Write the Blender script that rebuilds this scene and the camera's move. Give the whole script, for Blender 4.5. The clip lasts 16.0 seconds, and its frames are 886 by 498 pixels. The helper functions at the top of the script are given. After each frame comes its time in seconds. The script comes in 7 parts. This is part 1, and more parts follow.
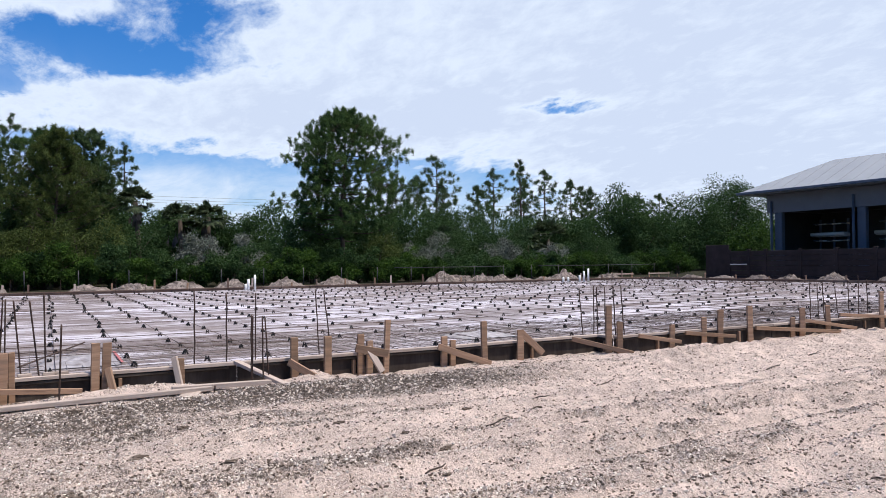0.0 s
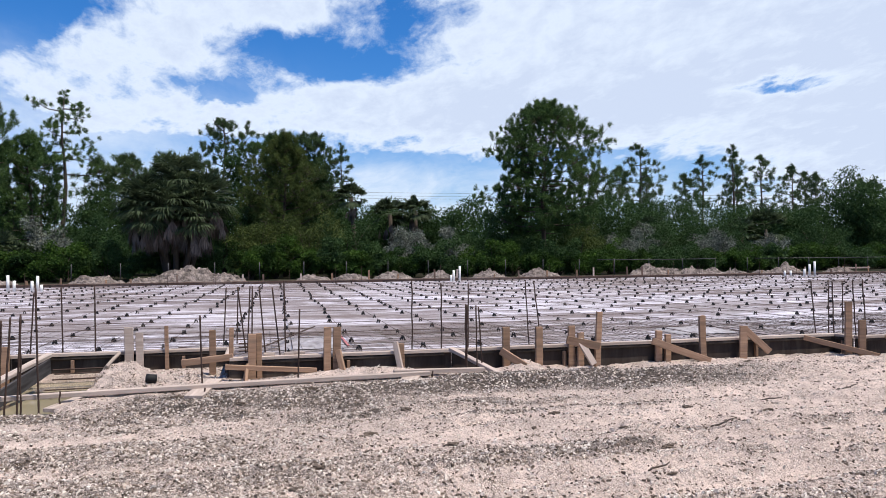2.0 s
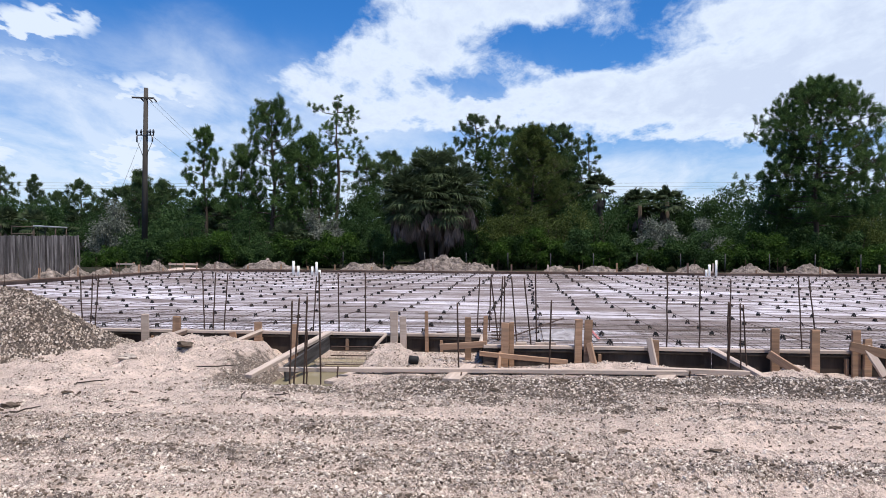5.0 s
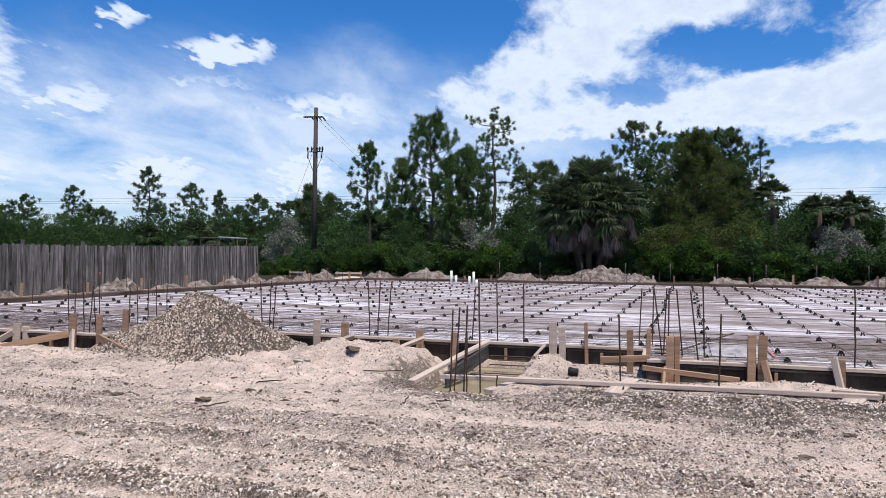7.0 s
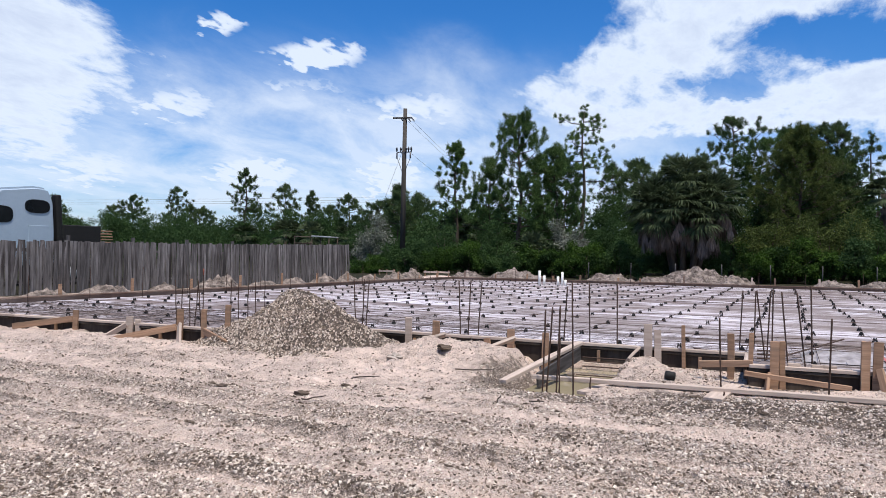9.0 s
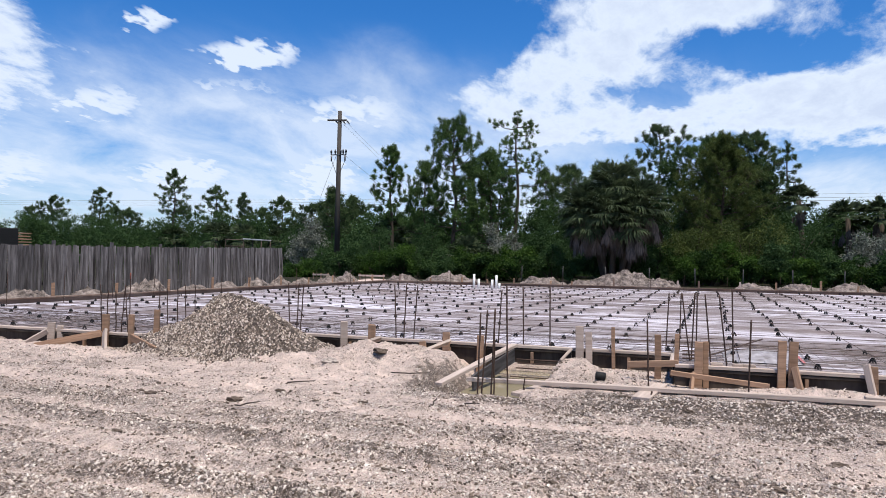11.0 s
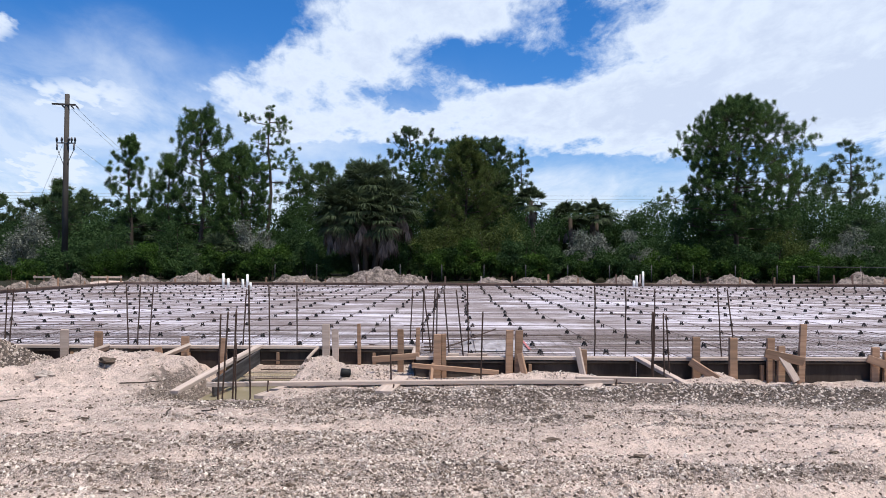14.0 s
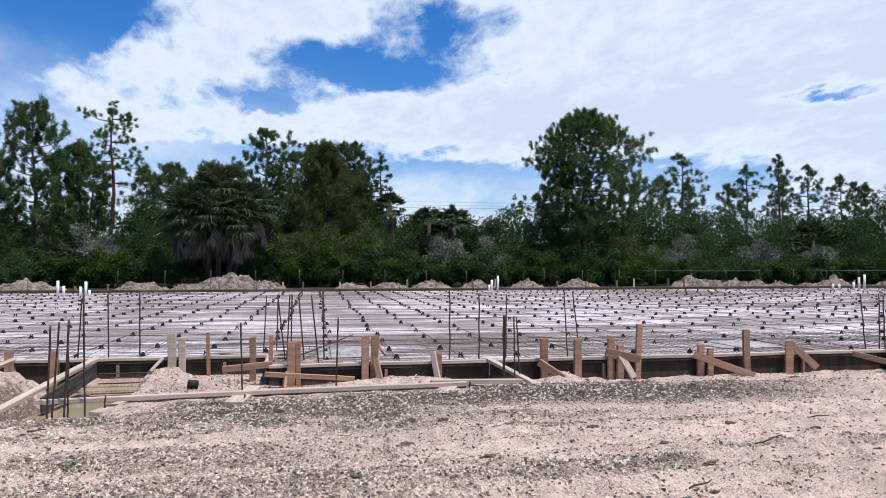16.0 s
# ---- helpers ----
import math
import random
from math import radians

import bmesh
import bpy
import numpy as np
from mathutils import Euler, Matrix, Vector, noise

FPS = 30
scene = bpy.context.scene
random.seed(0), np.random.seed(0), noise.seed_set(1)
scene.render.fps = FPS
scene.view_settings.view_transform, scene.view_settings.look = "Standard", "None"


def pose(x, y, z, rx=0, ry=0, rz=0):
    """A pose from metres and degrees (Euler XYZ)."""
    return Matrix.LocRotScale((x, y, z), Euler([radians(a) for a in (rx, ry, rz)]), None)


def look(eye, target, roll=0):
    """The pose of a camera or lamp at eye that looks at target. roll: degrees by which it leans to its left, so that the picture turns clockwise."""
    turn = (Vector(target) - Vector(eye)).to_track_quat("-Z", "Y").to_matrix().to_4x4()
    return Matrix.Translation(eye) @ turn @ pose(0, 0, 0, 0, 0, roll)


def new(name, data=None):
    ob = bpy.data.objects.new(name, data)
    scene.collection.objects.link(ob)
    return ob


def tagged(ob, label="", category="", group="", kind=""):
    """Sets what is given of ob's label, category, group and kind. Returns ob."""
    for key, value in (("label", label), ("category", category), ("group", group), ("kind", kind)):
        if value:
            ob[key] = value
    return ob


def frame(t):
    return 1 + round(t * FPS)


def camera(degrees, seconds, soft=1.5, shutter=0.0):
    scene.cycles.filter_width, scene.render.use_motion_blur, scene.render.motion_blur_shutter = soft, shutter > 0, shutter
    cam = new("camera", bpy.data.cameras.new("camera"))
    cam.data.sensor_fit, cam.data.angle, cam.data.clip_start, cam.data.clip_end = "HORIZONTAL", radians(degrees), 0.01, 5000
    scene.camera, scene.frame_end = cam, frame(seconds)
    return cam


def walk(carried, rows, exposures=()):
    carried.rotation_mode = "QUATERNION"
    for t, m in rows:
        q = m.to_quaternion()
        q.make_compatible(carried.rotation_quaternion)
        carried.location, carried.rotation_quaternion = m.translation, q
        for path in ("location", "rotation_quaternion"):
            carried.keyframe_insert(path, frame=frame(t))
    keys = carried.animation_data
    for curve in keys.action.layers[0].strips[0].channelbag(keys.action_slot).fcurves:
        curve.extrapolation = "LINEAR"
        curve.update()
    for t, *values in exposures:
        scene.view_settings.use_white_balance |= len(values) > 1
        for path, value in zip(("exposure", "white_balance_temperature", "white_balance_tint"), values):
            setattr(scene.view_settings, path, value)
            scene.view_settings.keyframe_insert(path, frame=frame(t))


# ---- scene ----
cam = camera(62.9, 16.0, soft=0.6)
PATH = [
    (0, (-0.117, -0.039, 1.609), (0.872, 1.699, 1.647), -0.6),
    (0.5, (-0.108, 0.002, 1.59), (0.779, 1.794, 1.624), -0.5),
    (1, (-0.121, 0.017, 1.588), (0.629, 1.871, 1.618), -0.6),
    (1.5, (-0.193, 0.025, 1.593), (0.417, 1.93, 1.618), -0.6),
    (2, (-0.243, 0.029, 1.592), (0.24, 1.969, 1.614), -0.5),
    (2.5, (-0.293, 0.057, 1.597), (0.068, 2.024, 1.612), -0.2),
    (3, (-0.352, 0.073, 1.601), (-0.103, 2.058, 1.607), 0.2),
    (3.5, (-0.338, 0.074, 1.595), (-0.192, 2.068, 1.591), 0.4),
    (4, (-0.314, 0.09, 1.594), (-0.275, 2.089, 1.586), 0.4),
    (6.5, (-0.333, 0.017, 1.597), (-0.839, 1.952, 1.622), 0.4),
    (7, (-0.352, 0.032, 1.594), (-0.954, 1.939, 1.619), 0.5),
    (7.5, (-0.359, 0.028, 1.59), (-1.047, 1.906, 1.614), 0.6),
    (8, (-0.379, 0.026, 1.588), (-1.146, 1.873, 1.611), 0.7),
    (8.2, (-0.387, 0.028, 1.588), (-1.174, 1.867, 1.61), 0.7),
    (9.2, (-0.42, -0.004, 1.59), (-1.246, 1.817, 1.611), 0.9),
    (10.3, (-0.456, -0.036, 1.591), (-1.235, 1.806, 1.611), 1.1),
    (10.5, (-0.449, -0.036, 1.593), (-1.193, 1.82, 1.617), 1.1),
    (11, (-0.411, -0.04, 1.594), (-1.069, 1.849, 1.627), 0.9),
    (11.5, (-0.396, -0.019, 1.6), (-0.953, 1.901, 1.641), 0.6),
    (12, (-0.373, -0.016, 1.594), (-0.815, 1.933, 1.641), 0.5),
    (12.5, (-0.35, -0.003, 1.595), (-0.675, 1.97, 1.644), 0.5),
    (13, (-0.328, -0.004, 1.592), (-0.534, 1.985, 1.639), 0.5),
    (13.5, (-0.311, 0.014, 1.595), (-0.408, 2.012, 1.637), 0.4),
    (14, (-0.289, 0.027, 1.599), (-0.292, 2.027, 1.632), 0.2),
    (14.5, (-0.292, 0.036, 1.599), (-0.192, 2.034, 1.628), 0.2),
    (15, (-0.284, 0.04, 1.59), (-0.077, 2.029, 1.623), 0.2),
    (15.5, (-0.26, 0.033, 1.596), (0.04, 2.01, 1.636), 0.1),
    (16, (-0.241, 0.035, 1.601), (0.139, 1.998, 1.649), 0.0),
]
walk(cam, [(t, look(eye, target, roll)) for t, eye, target, roll in PATH],
     exposures=[(0.0, 0.0), (16.0, 0.0)])

# ---------------------------------------------------------------- sky and sun
SUN_EL, SUN_AZ = 71.0, 140.0          # degrees; azimuth to the right of +y


def sky_world():
    w = bpy.data.worlds.new("sky")
    scene.world = w
    w.use_nodes = True
    nt = w.node_tree
    nt.nodes.clear()
    N = nt.nodes.new

    def math_(op, a, b=None, c=None):
        n = N("ShaderNodeMath")
        n.operation = op
        for i, v in enumerate((a, b, c)):
            if v is None:
                continue
            if isinstance(v, (int, float)):
                n.inputs[i].default_value = v
            else:
                nt.links.new(v, n.inputs[i])
        return n.outputs[0]

    out = N("ShaderNodeOutputWorld")
    sky = N("ShaderNodeTexSky")
    sky.sky_type, sky.sun_disc = "NISHITA", False
    sky.sun_elevation, sky.sun_rotation = radians(SUN_EL), radians(SUN_AZ)
    sky.air_density, sky.dust_density, sky.ozone_density = 1.0, 0.6, 2.0
    bg_sky = N("ShaderNodeBackground")
    bg_sky.inputs[1].default_value = 0.115
    sat = N("ShaderNodeHueSaturation")
    sat.inputs["Saturation"].default_value = 1.24
    tint = N("ShaderNodeMix")
    tint.data_type, tint.blend_type = "RGBA", "MULTIPLY"
    tint.inputs["Factor"].default_value = 1.0
    tint.inputs["B"].default_value = (0.82, 0.96, 1.24, 1)
    nt.links.new(sky.outputs[0], tint.inputs["A"])
    nt.links.new(tint.outputs["Result"], sat.inputs["Color"])
    nt.links.new(sat.outputs[0], bg_sky.inputs[0])

    tc = N("ShaderNodeTexCoord")
    sep = N("ShaderNodeSeparateXYZ")
    nt.links.new(tc.outputs["Generated"], sep.inputs[0])
    x, y, z = sep.outputs
    az = math_("MULTIPLY", math_("ARCTAN2", x, y), 57.2958)
    el = math_("MULTIPLY", math_("ARCSINE", z), 57.2958)
    # noise on a high flat layer
    zz = math_("ADD", math_("MAXIMUM", z, 0.0), 0.22)
    comb = N("ShaderNodeCombineXYZ")
    nt.links.new(math_("DIVIDE", x, zz), comb.inputs[0])
    nt.links.new(math_("DIVIDE", y, zz), comb.inputs[1])
    rot = N("ShaderNodeMapping")
    rot.inputs["Rotation"].default_value = (0, 0, radians(35))
    rot.inputs["Scale"].default_value = (1.0, 0.62, 1.0)
    nt.links.new(comb.outputs[0], rot.inputs[0])

    def noise_(vec, scale, detail, rough, dist=0.0):
        n = N("ShaderNodeTexNoise")
        n.inputs["Scale"].default_value, n.inputs["Detail"].default_value = scale, detail
        n.inputs["Roughness"].default_value, n.inputs["Distortion"].default_value = rough, dist
        nt.links.new(vec, n.inputs["Vector"])
        return n.outputs["Fac"]

    n1 = noise_(rot.outputs[0], 3.4, 10, 0.62, 0.35)
    n2 = noise_(rot.outputs[0], 13.0, 8, 0.65, 0.25)
    n3 = noise_(rot.outputs[0], 21.0, 3.5, 0.5, 0.1)
    bend = noise_(rot.outputs[0], 2.1, 5, 0.6, 0.6)
    lift = noise_(rot.outputs[0], 5.3, 6, 0.6, 0.4)
    az_w = math_("ADD", az, math_("MULTIPLY", math_("SUBTRACT", bend, 0.5), 9.0))
    el_w = math_("ADD", el, math_("MULTIPLY", math_("SUBTRACT", lift, 0.5), 4.2))

    def banks(rows, u0, v0):
        """Sum of soft-edged patches: azimuth, elevation, half widths, weight."""
        total = None
        for a, e, ra, re, wgt in rows:
            u = math_("DIVIDE", math_("SUBTRACT", u0, a), ra)
            v = math_("DIVIDE", math_("SUBTRACT", v0, e), re)
            d2 = math_("ADD", math_("MULTIPLY", u, u), math_("MULTIPLY", v, v))
            g = math_("MULTIPLY", math_("EXPONENT", math_("MULTIPLY", math_("POWER", d2, 1.5), -1.0)), wgt)
            total = g if total is None else math_("ADD", total, g)
        return total

    sheets = banks([
        (34, 17.5, 22, 7.5, 0.60), (64, 12, 26, 9, 0.70), (18, 11.2, 23, 2.7, 0.80), (-14.5, 12.8, 5, 2.0, 0.55), (-8.5, 15.2, 6, 2.2, 0.80),
        (-3.5, 18.8, 6.5, 2.2, 0.85), (-9, 10.4, 9, 2.0, 0.45), (-56, 13.0, 9.0, 7.5, 1.15), (48, 6.5, 16, 3.5, 0.60), (2, 24, 30, 4, 0.4),
    ], az_w, el_w)
    clear = banks([
        (5.6, 15.4, 6.0, 1.7, -0.64), (12, 18.6, 6.5, 1.6, -0.55), (-2.6, 12.2, 1.9, 0.8, -0.75), (39.7, 12.0, 5.0, 0.8, -1.05),
        (20, 5.6, 18, 2.6, -1.0), (-17.5, 17.5, 6, 3.2, -0.60), (-34, 18.5, 15, 4.2, -0.55), (-3, 8.0, 8, 1.5, -0.35),
    ], az_w, el_w)
    puffs = banks([
        (-34.3, 15.2, 3.6, 1.0, 0.85), (-41.6, 17.0, 1.6, 0.75, 0.75), (-35.5, 13.0, 5.0, 0.55, 0.45), (-44.5, 11.0, 3.8, 1.3, 0.65), (-26.3, 11.6, 5.0, 1.4, 0.65),
        (-39, 6.2, 3.8, 1.4, 0.85), (-28.3, 6.4, 2.6, 2.2, 0.85), (-50, 6.0, 4.0, 1.6, 0.65),
    ], math_("ADD", az, math_("MULTIPLY", math_("SUBTRACT", n3, 0.5), 7.0)), math_("ADD", el, math_("MULTIPLY", math_("SUBTRACT", n3, 0.5), 3.6)))
    fine_ = math_("ADD", math_("MULTIPLY", math_("SUBTRACT", n1, 0.5), 1.9), math_("MULTIPLY", math_("SUBTRACT", n2, 0.5), 1.15))
    side = N("ShaderNodeMapRange")
    side.inputs["From Min"].default_value, side.inputs["From Max"].default_value = -22.0, 16.0
    side.inputs["To Min"].default_value, side.inputs["To Max"].default_value = -0.34, 0.22
    nt.links.new(az, side.inputs["Value"])
    dens = math_("ADD", math_("ADD", math_("ADD", fine_, sheets), clear), side.outputs[0])
    cover = N("ShaderNodeMapRange")
    cover.interpolation_type = "SMOOTHSTEP"
    cover.inputs["From Min"].default_value, cover.inputs["From Max"].default_value = -0.16, 0.52
    nt.links.new(dens, cover.inputs["Value"])
    # thin veil, thickest low down and to one side
    veil = banks([(-40, 9.5, 24, 5.0, 0.54), (-12, 9.5, 18, 4.2, 0.38), (-25, 4, 60, 3.0, 0.45), (-25, 15, 4, 2.0, 0.22), (22, 5.0, 34, 3.2, 0.36)], az_w, el_w)
    veil = math_("MULTIPLY", veil, math_("MAXIMUM", math_("SUBTRACT", math_("MULTIPLY", n1, 3.4), 0.68), 0.12))
    heaped = N("ShaderNodeMapRange")
    heaped.interpolation_type = "SMOOTHSTEP"
    heaped.inputs["From Min"].default_value, heaped.inputs["From Max"].default_value = 0.12, 0.72
    nt.links.new(math_("ADD", puffs, math_("ADD", math_("MULTIPLY", math_("SUBTRACT", n3, 0.5), 0.8), math_("MULTIPLY", math_("SUBTRACT", n1, 0.5), 0.15))), heaped.inputs["Value"])
    fac = math_("MAXIMUM", math_("MAXIMUM", cover.outputs[0], math_("MINIMUM", veil, 0.8)), math_("MULTIPLY", heaped.outputs[0], math_("MINIMUM", math_("MULTIPLY", puffs, 4.0), 1.0)))
    fac = math_("MULTIPLY", fac, 0.96)
    # cloud colour: grey-lilac bellies in the thick parts
    belly = N("ShaderNodeMapRange")
    belly.inputs["From Min"].default_value, belly.inputs["From Max"].default_value = 0.5, 1.15
    nt.links.new(math_("ADD", dens, math_("MULTIPLY", math_("SUBTRACT", n2, 0.5), 0.9)), belly.inputs["Value"])
    cmix = N("ShaderNodeMix")
    cmix.data_type = "RGBA"
    cmix.inputs["A"].default_value = (0.765, 0.86, 1.01, 1)
    cmix.inputs["B"].default_value = (0.64, 0.73, 0.91, 1)
    nt.links.new(belly.outputs[0], cmix.inputs["Factor"])
    bg_cloud = N("ShaderNodeBackground")
    bg_cloud.inputs[1].default_value = 1.04
    nt.links.new(cmix.outputs["Result"], bg_cloud.inputs[0])
    mix = N("ShaderNodeMixShader")
    nt.links.new(fac, mix.inputs[0])
    nt.links.new(bg_sky.outputs[0], mix.inputs[1])
    nt.links.new(bg_cloud.outputs[0], mix.inputs[2])
    nt.links.new(mix.outputs[0], out.inputs[0])


sky_world()
sun_data = bpy.data.lights.new("sun", "SUN")
sun_data.energy, sun_data.angle, sun_data.color = 5.2, radians(0.6), (1.0, 0.92, 0.82)
sun = new("sun", sun_data)
sa, se = radians(SUN_AZ), radians(SUN_EL)
sun.matrix_world = look((math.sin(sa) * math.cos(se) * 100, math.cos(sa) * math.cos(se) * 100, math.sin(se) * 100), (0, 0, 0))


# ---------------------------------------------------------------- materials
def material(name, c1, c2, scale=6.0, rough=0.8, bump=0.2, fine=60.0, c3=None, c3_scale=0.7, c3_amount=0.5, space="object",
             stretch=(1, 1, 1), metallic=0.0, per_object=0.0, per_island=0.0, spec=0.4, bump_dist=0.01, translucent=0.0):
    """Two tones in fine grain, a third in broad stains, relief from both; values vary per object or per island where asked."""
    m = bpy.data.materials.new(name)
    m.use_nodes = True
    nt = m.node_tree
    N, L = nt.nodes.new, nt.links.new
    b = nt.nodes["Principled BSDF"]
    b.inputs["Roughness"].default_value, b.inputs["Metallic"].default_value = rough, metallic
    b.inputs["Specular IOR Level"].default_value = spec
    if space == "object":
        tc = N("ShaderNodeTexCoord")
        info = N("ShaderNodeObjectInfo")
        add = N("ShaderNodeVectorMath")
        mul = N("ShaderNodeMath")
        mul.operation = "MULTIPLY"
        mul.inputs[1].default_value = 37.0
        L(info.outputs["Random"], mul.inputs[0])
        L(tc.outputs["Object"], add.inputs[0])
        L(mul.outputs[0], add.inputs[1])
        src = add.outputs[0]
    else:
        src = N("ShaderNodeNewGeometry").outputs["Position"]
    mp = N("ShaderNodeMapping")
    mp.inputs["Scale"].default_value = stretch
    L(src, mp.inputs[0])

    def nz(s, detail=5, r=0.6):
        n = N("ShaderNodeTexNoise")
        n.inputs["Scale"].default_value, n.inputs["Detail"].default_value, n.inputs["Roughness"].default_value = s, detail, r
        L(mp.outputs[0], n.inputs["Vector"])
        return n.outputs["Fac"]

    def ramp(f, lo, hi):
        r = N("ShaderNodeMapRange")
        r.inputs["From Min"].default_value, r.inputs["From Max"].default_value = lo, hi
        L(f, r.inputs["Value"])
        return r.outputs[0]

    def mix(f, a, bb, mode="MIX"):
        n = N("ShaderNodeMix")
        n.data_type, n.blend_type = "RGBA", mode
        for key, v in (("Factor", f), ("A", a), ("B", bb)):
            if isinstance(v, (tuple, list)):
                n.inputs[key].default_value = (*v, 1)
            elif isinstance(v, float):
                n.inputs[key].default_value = v
            else:
                L(v, n.inputs[key])
        return n.outputs["Result"]

    a = nz(scale)
    f = nz(fine, 3)
    col = mix(ramp(a, 0.32, 0.68), c1, c2)
    col = mix(ramp(f, 0.2, 0.8), col, mix(0.75, col, (0.9, 0.9, 0.9), "MULTIPLY"), "MIX")
    if c3 is not None:
        s = nz(c3_scale, 6, 0.62)
        n = N("ShaderNodeMath")
        n.operation = "MULTIPLY"
        n.inputs[1].default_value = c3_amount
        L(ramp(s, 0.48, 0.66), n.inputs[0])
        col = mix(n.outputs[0], col, c3)
    if per_object or per_island:
        src_r = N("ShaderNodeObjectInfo").outputs["Random"] if per_object else N("ShaderNodeNewGeometry").outputs["Random Per Island"]
        amt = per_object or per_island
        r = N("ShaderNodeMapRange")
        r.inputs["To Min"].default_value, r.inputs["To Max"].default_value = 1 - amt, 1 + amt
        L(src_r, r.inputs["Value"])
        h = N("ShaderNodeHueSaturation")
        L(col, h.inputs["Color"])
        L(r.outputs[0], h.inputs["Value"])
        col = h.outputs[0]
    L(col, b.inputs["Base Color"])
    if bump:
        bp = N("ShaderNodeBump")
        bp.inputs["Strength"].default_value, bp.inputs["Distance"].default_value = bump, bump_dist
        s = N("ShaderNodeMath")
        s.operation = "ADD"
        L(a, s.inputs[0])
        L(f, s.inputs[1])
        L(s.outputs[0], bp.inputs["Height"])
        L(bp.outputs[0], b.inputs["Normal"])
    if translucent:
        t = N("ShaderNodeBsdfTranslucent")
        L(col, t.inputs[0])
        ms = N("ShaderNodeMixShader")
        ms.inputs[0].default_value = translucent
        L(b.outputs[0], ms.inputs[1])
        L(t.outputs[0], ms.inputs[2])
        L(ms.outputs[0], nt.nodes["Material Output"].inputs[0])
    return m




def sand_material():
    """Pink-beige sand; grey gravelly bands along the wheel tracks and forms; weeds and leaf fall, darkened for tree
    shade, beyond the site.
    """
    m = material("sand_mat", (0.78, 0.625, 0.54), (0.64, 0.51, 0.44), 3.0, 0.95, 1.0, 60.0, (0.34, 0.275, 0.242), 0.9, 0.34, "world", bump_dist=0.02, spec=0.12)
    nt = m.node_tree
    N, L = nt.nodes.new, nt.links.new
    b = nt.nodes["Principled BSDF"]
    col = b.inputs["Base Color"].links[0].from_socket
    pos = N("ShaderNodeNewGeometry").outputs["Position"]
    sep = N("ShaderNodeSeparateXYZ")
    L(pos, sep.inputs[0])

    def nz(scale, detail=5, stretch=(1, 1, 1)):
        mp = N("ShaderNodeMapping")
        mp.inputs["Scale"].default_value = stretch
        L(pos, mp.inputs[0])
        n = N("ShaderNodeTexNoise")
        n.inputs["Scale"].default_value, n.inputs["Detail"].default_value, n.inputs["Roughness"].default_value = scale, detail, 0.65
        L(mp.outputs[0], n.inputs["Vector"])
        return n.outputs["Fac"]

    def op(o, a, c):
        n = N("ShaderNodeMath")
        n.operation = o
        for k, v in enumerate((a, c)):
            if isinstance(v, float):
                n.inputs[k].default_value = v
            else:
                L(v, n.inputs[k])
        return n.outputs[0]

    def rng_(v, lo, hi):
        n = N("ShaderNodeMapRange")
        n.interpolation_type = "SMOOTHSTEP"
        n.inputs["From Min"].default_value, n.inputs["From Max"].default_value = lo, hi
        L(v, n.inputs["Value"])
        return n.outputs[0]

    def over(f, c):
        nonlocal col
        n = N("ShaderNodeMix")
        n.data_type = "RGBA"
        L(f, n.inputs["Factor"])
        L(col, n.inputs["A"])
        n.inputs["B"].default_value = (*c, 1)
        col = n.outputs["Result"]

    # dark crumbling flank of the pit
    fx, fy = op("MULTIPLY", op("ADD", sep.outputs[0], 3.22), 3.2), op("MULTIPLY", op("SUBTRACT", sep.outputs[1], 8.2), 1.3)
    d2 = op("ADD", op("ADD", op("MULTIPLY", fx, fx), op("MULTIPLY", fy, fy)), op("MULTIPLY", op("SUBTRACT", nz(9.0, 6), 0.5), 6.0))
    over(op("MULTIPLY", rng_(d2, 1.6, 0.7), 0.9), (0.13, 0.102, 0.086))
    # packed shell grit: cells with their own tone, gaps painted dark for fines and shade, thick where the gravel lies
    att = N("ShaderNodeAttribute")
    att.attribute_name = "gravel"
    relief = None
    for scale, lo, hi, amount in ((58.0, 0.36, 0.62, 0.95), (105.0, 0.18, 0.50, 0.85)):
        vor, edge = N("ShaderNodeTexVoronoi"), N("ShaderNodeTexVoronoi")
        edge.feature = "DISTANCE_TO_EDGE"
        for v in (vor, edge):
            v.inputs["Scale"].default_value = scale
            L(pos, v.inputs["Vector"])
        ramp = N("ShaderNodeValToRGB")
        el = ramp.color_ramp.elements
        el.new(0.45)
        el.new(0.8)
        for e, (p, c) in zip(el, ((0.0, (0.25, 0.195, 0.165)), (0.3, (0.55, 0.445, 0.385)), (0.7, (0.80, 0.67, 0.59)), (1.0, (0.96, 0.87, 0.79)))):
            e.position, e.color = p, (*c, 1)
        tone = N("ShaderNodeSeparateColor")
        L(vor.outputs["Color"], tone.inputs[0])
        L(tone.outputs[0], ramp.inputs[0])
        gap = rng_(edge.outputs["Distance"], 0.02, 0.16)
        dark = N("ShaderNodeMix")
        dark.data_type = "RGBA"
        L(gap, dark.inputs["Factor"])
        dark.inputs["A"].default_value = (0.09, 0.07, 0.06, 1)
        L(ramp.outputs[0], dark.inputs["B"])
        mask = rng_(op("ADD", op("MULTIPLY", att.outputs["Fac"], 0.42), op("MULTIPLY", nz(7.0, 6), 0.58)), lo, hi)
        mask = op("MULTIPLY", mask, op("MULTIPLY", rng_(tone.outputs[1], 0.15, 0.35), amount))
        mix = N("ShaderNodeMix")
        mix.data_type = "RGBA"
        L(mask, mix.inputs["Factor"])
        L(col, mix.inputs["A"])
        L(dark.outputs["Result"], mix.inputs["B"])
        col = mix.outputs["Result"]
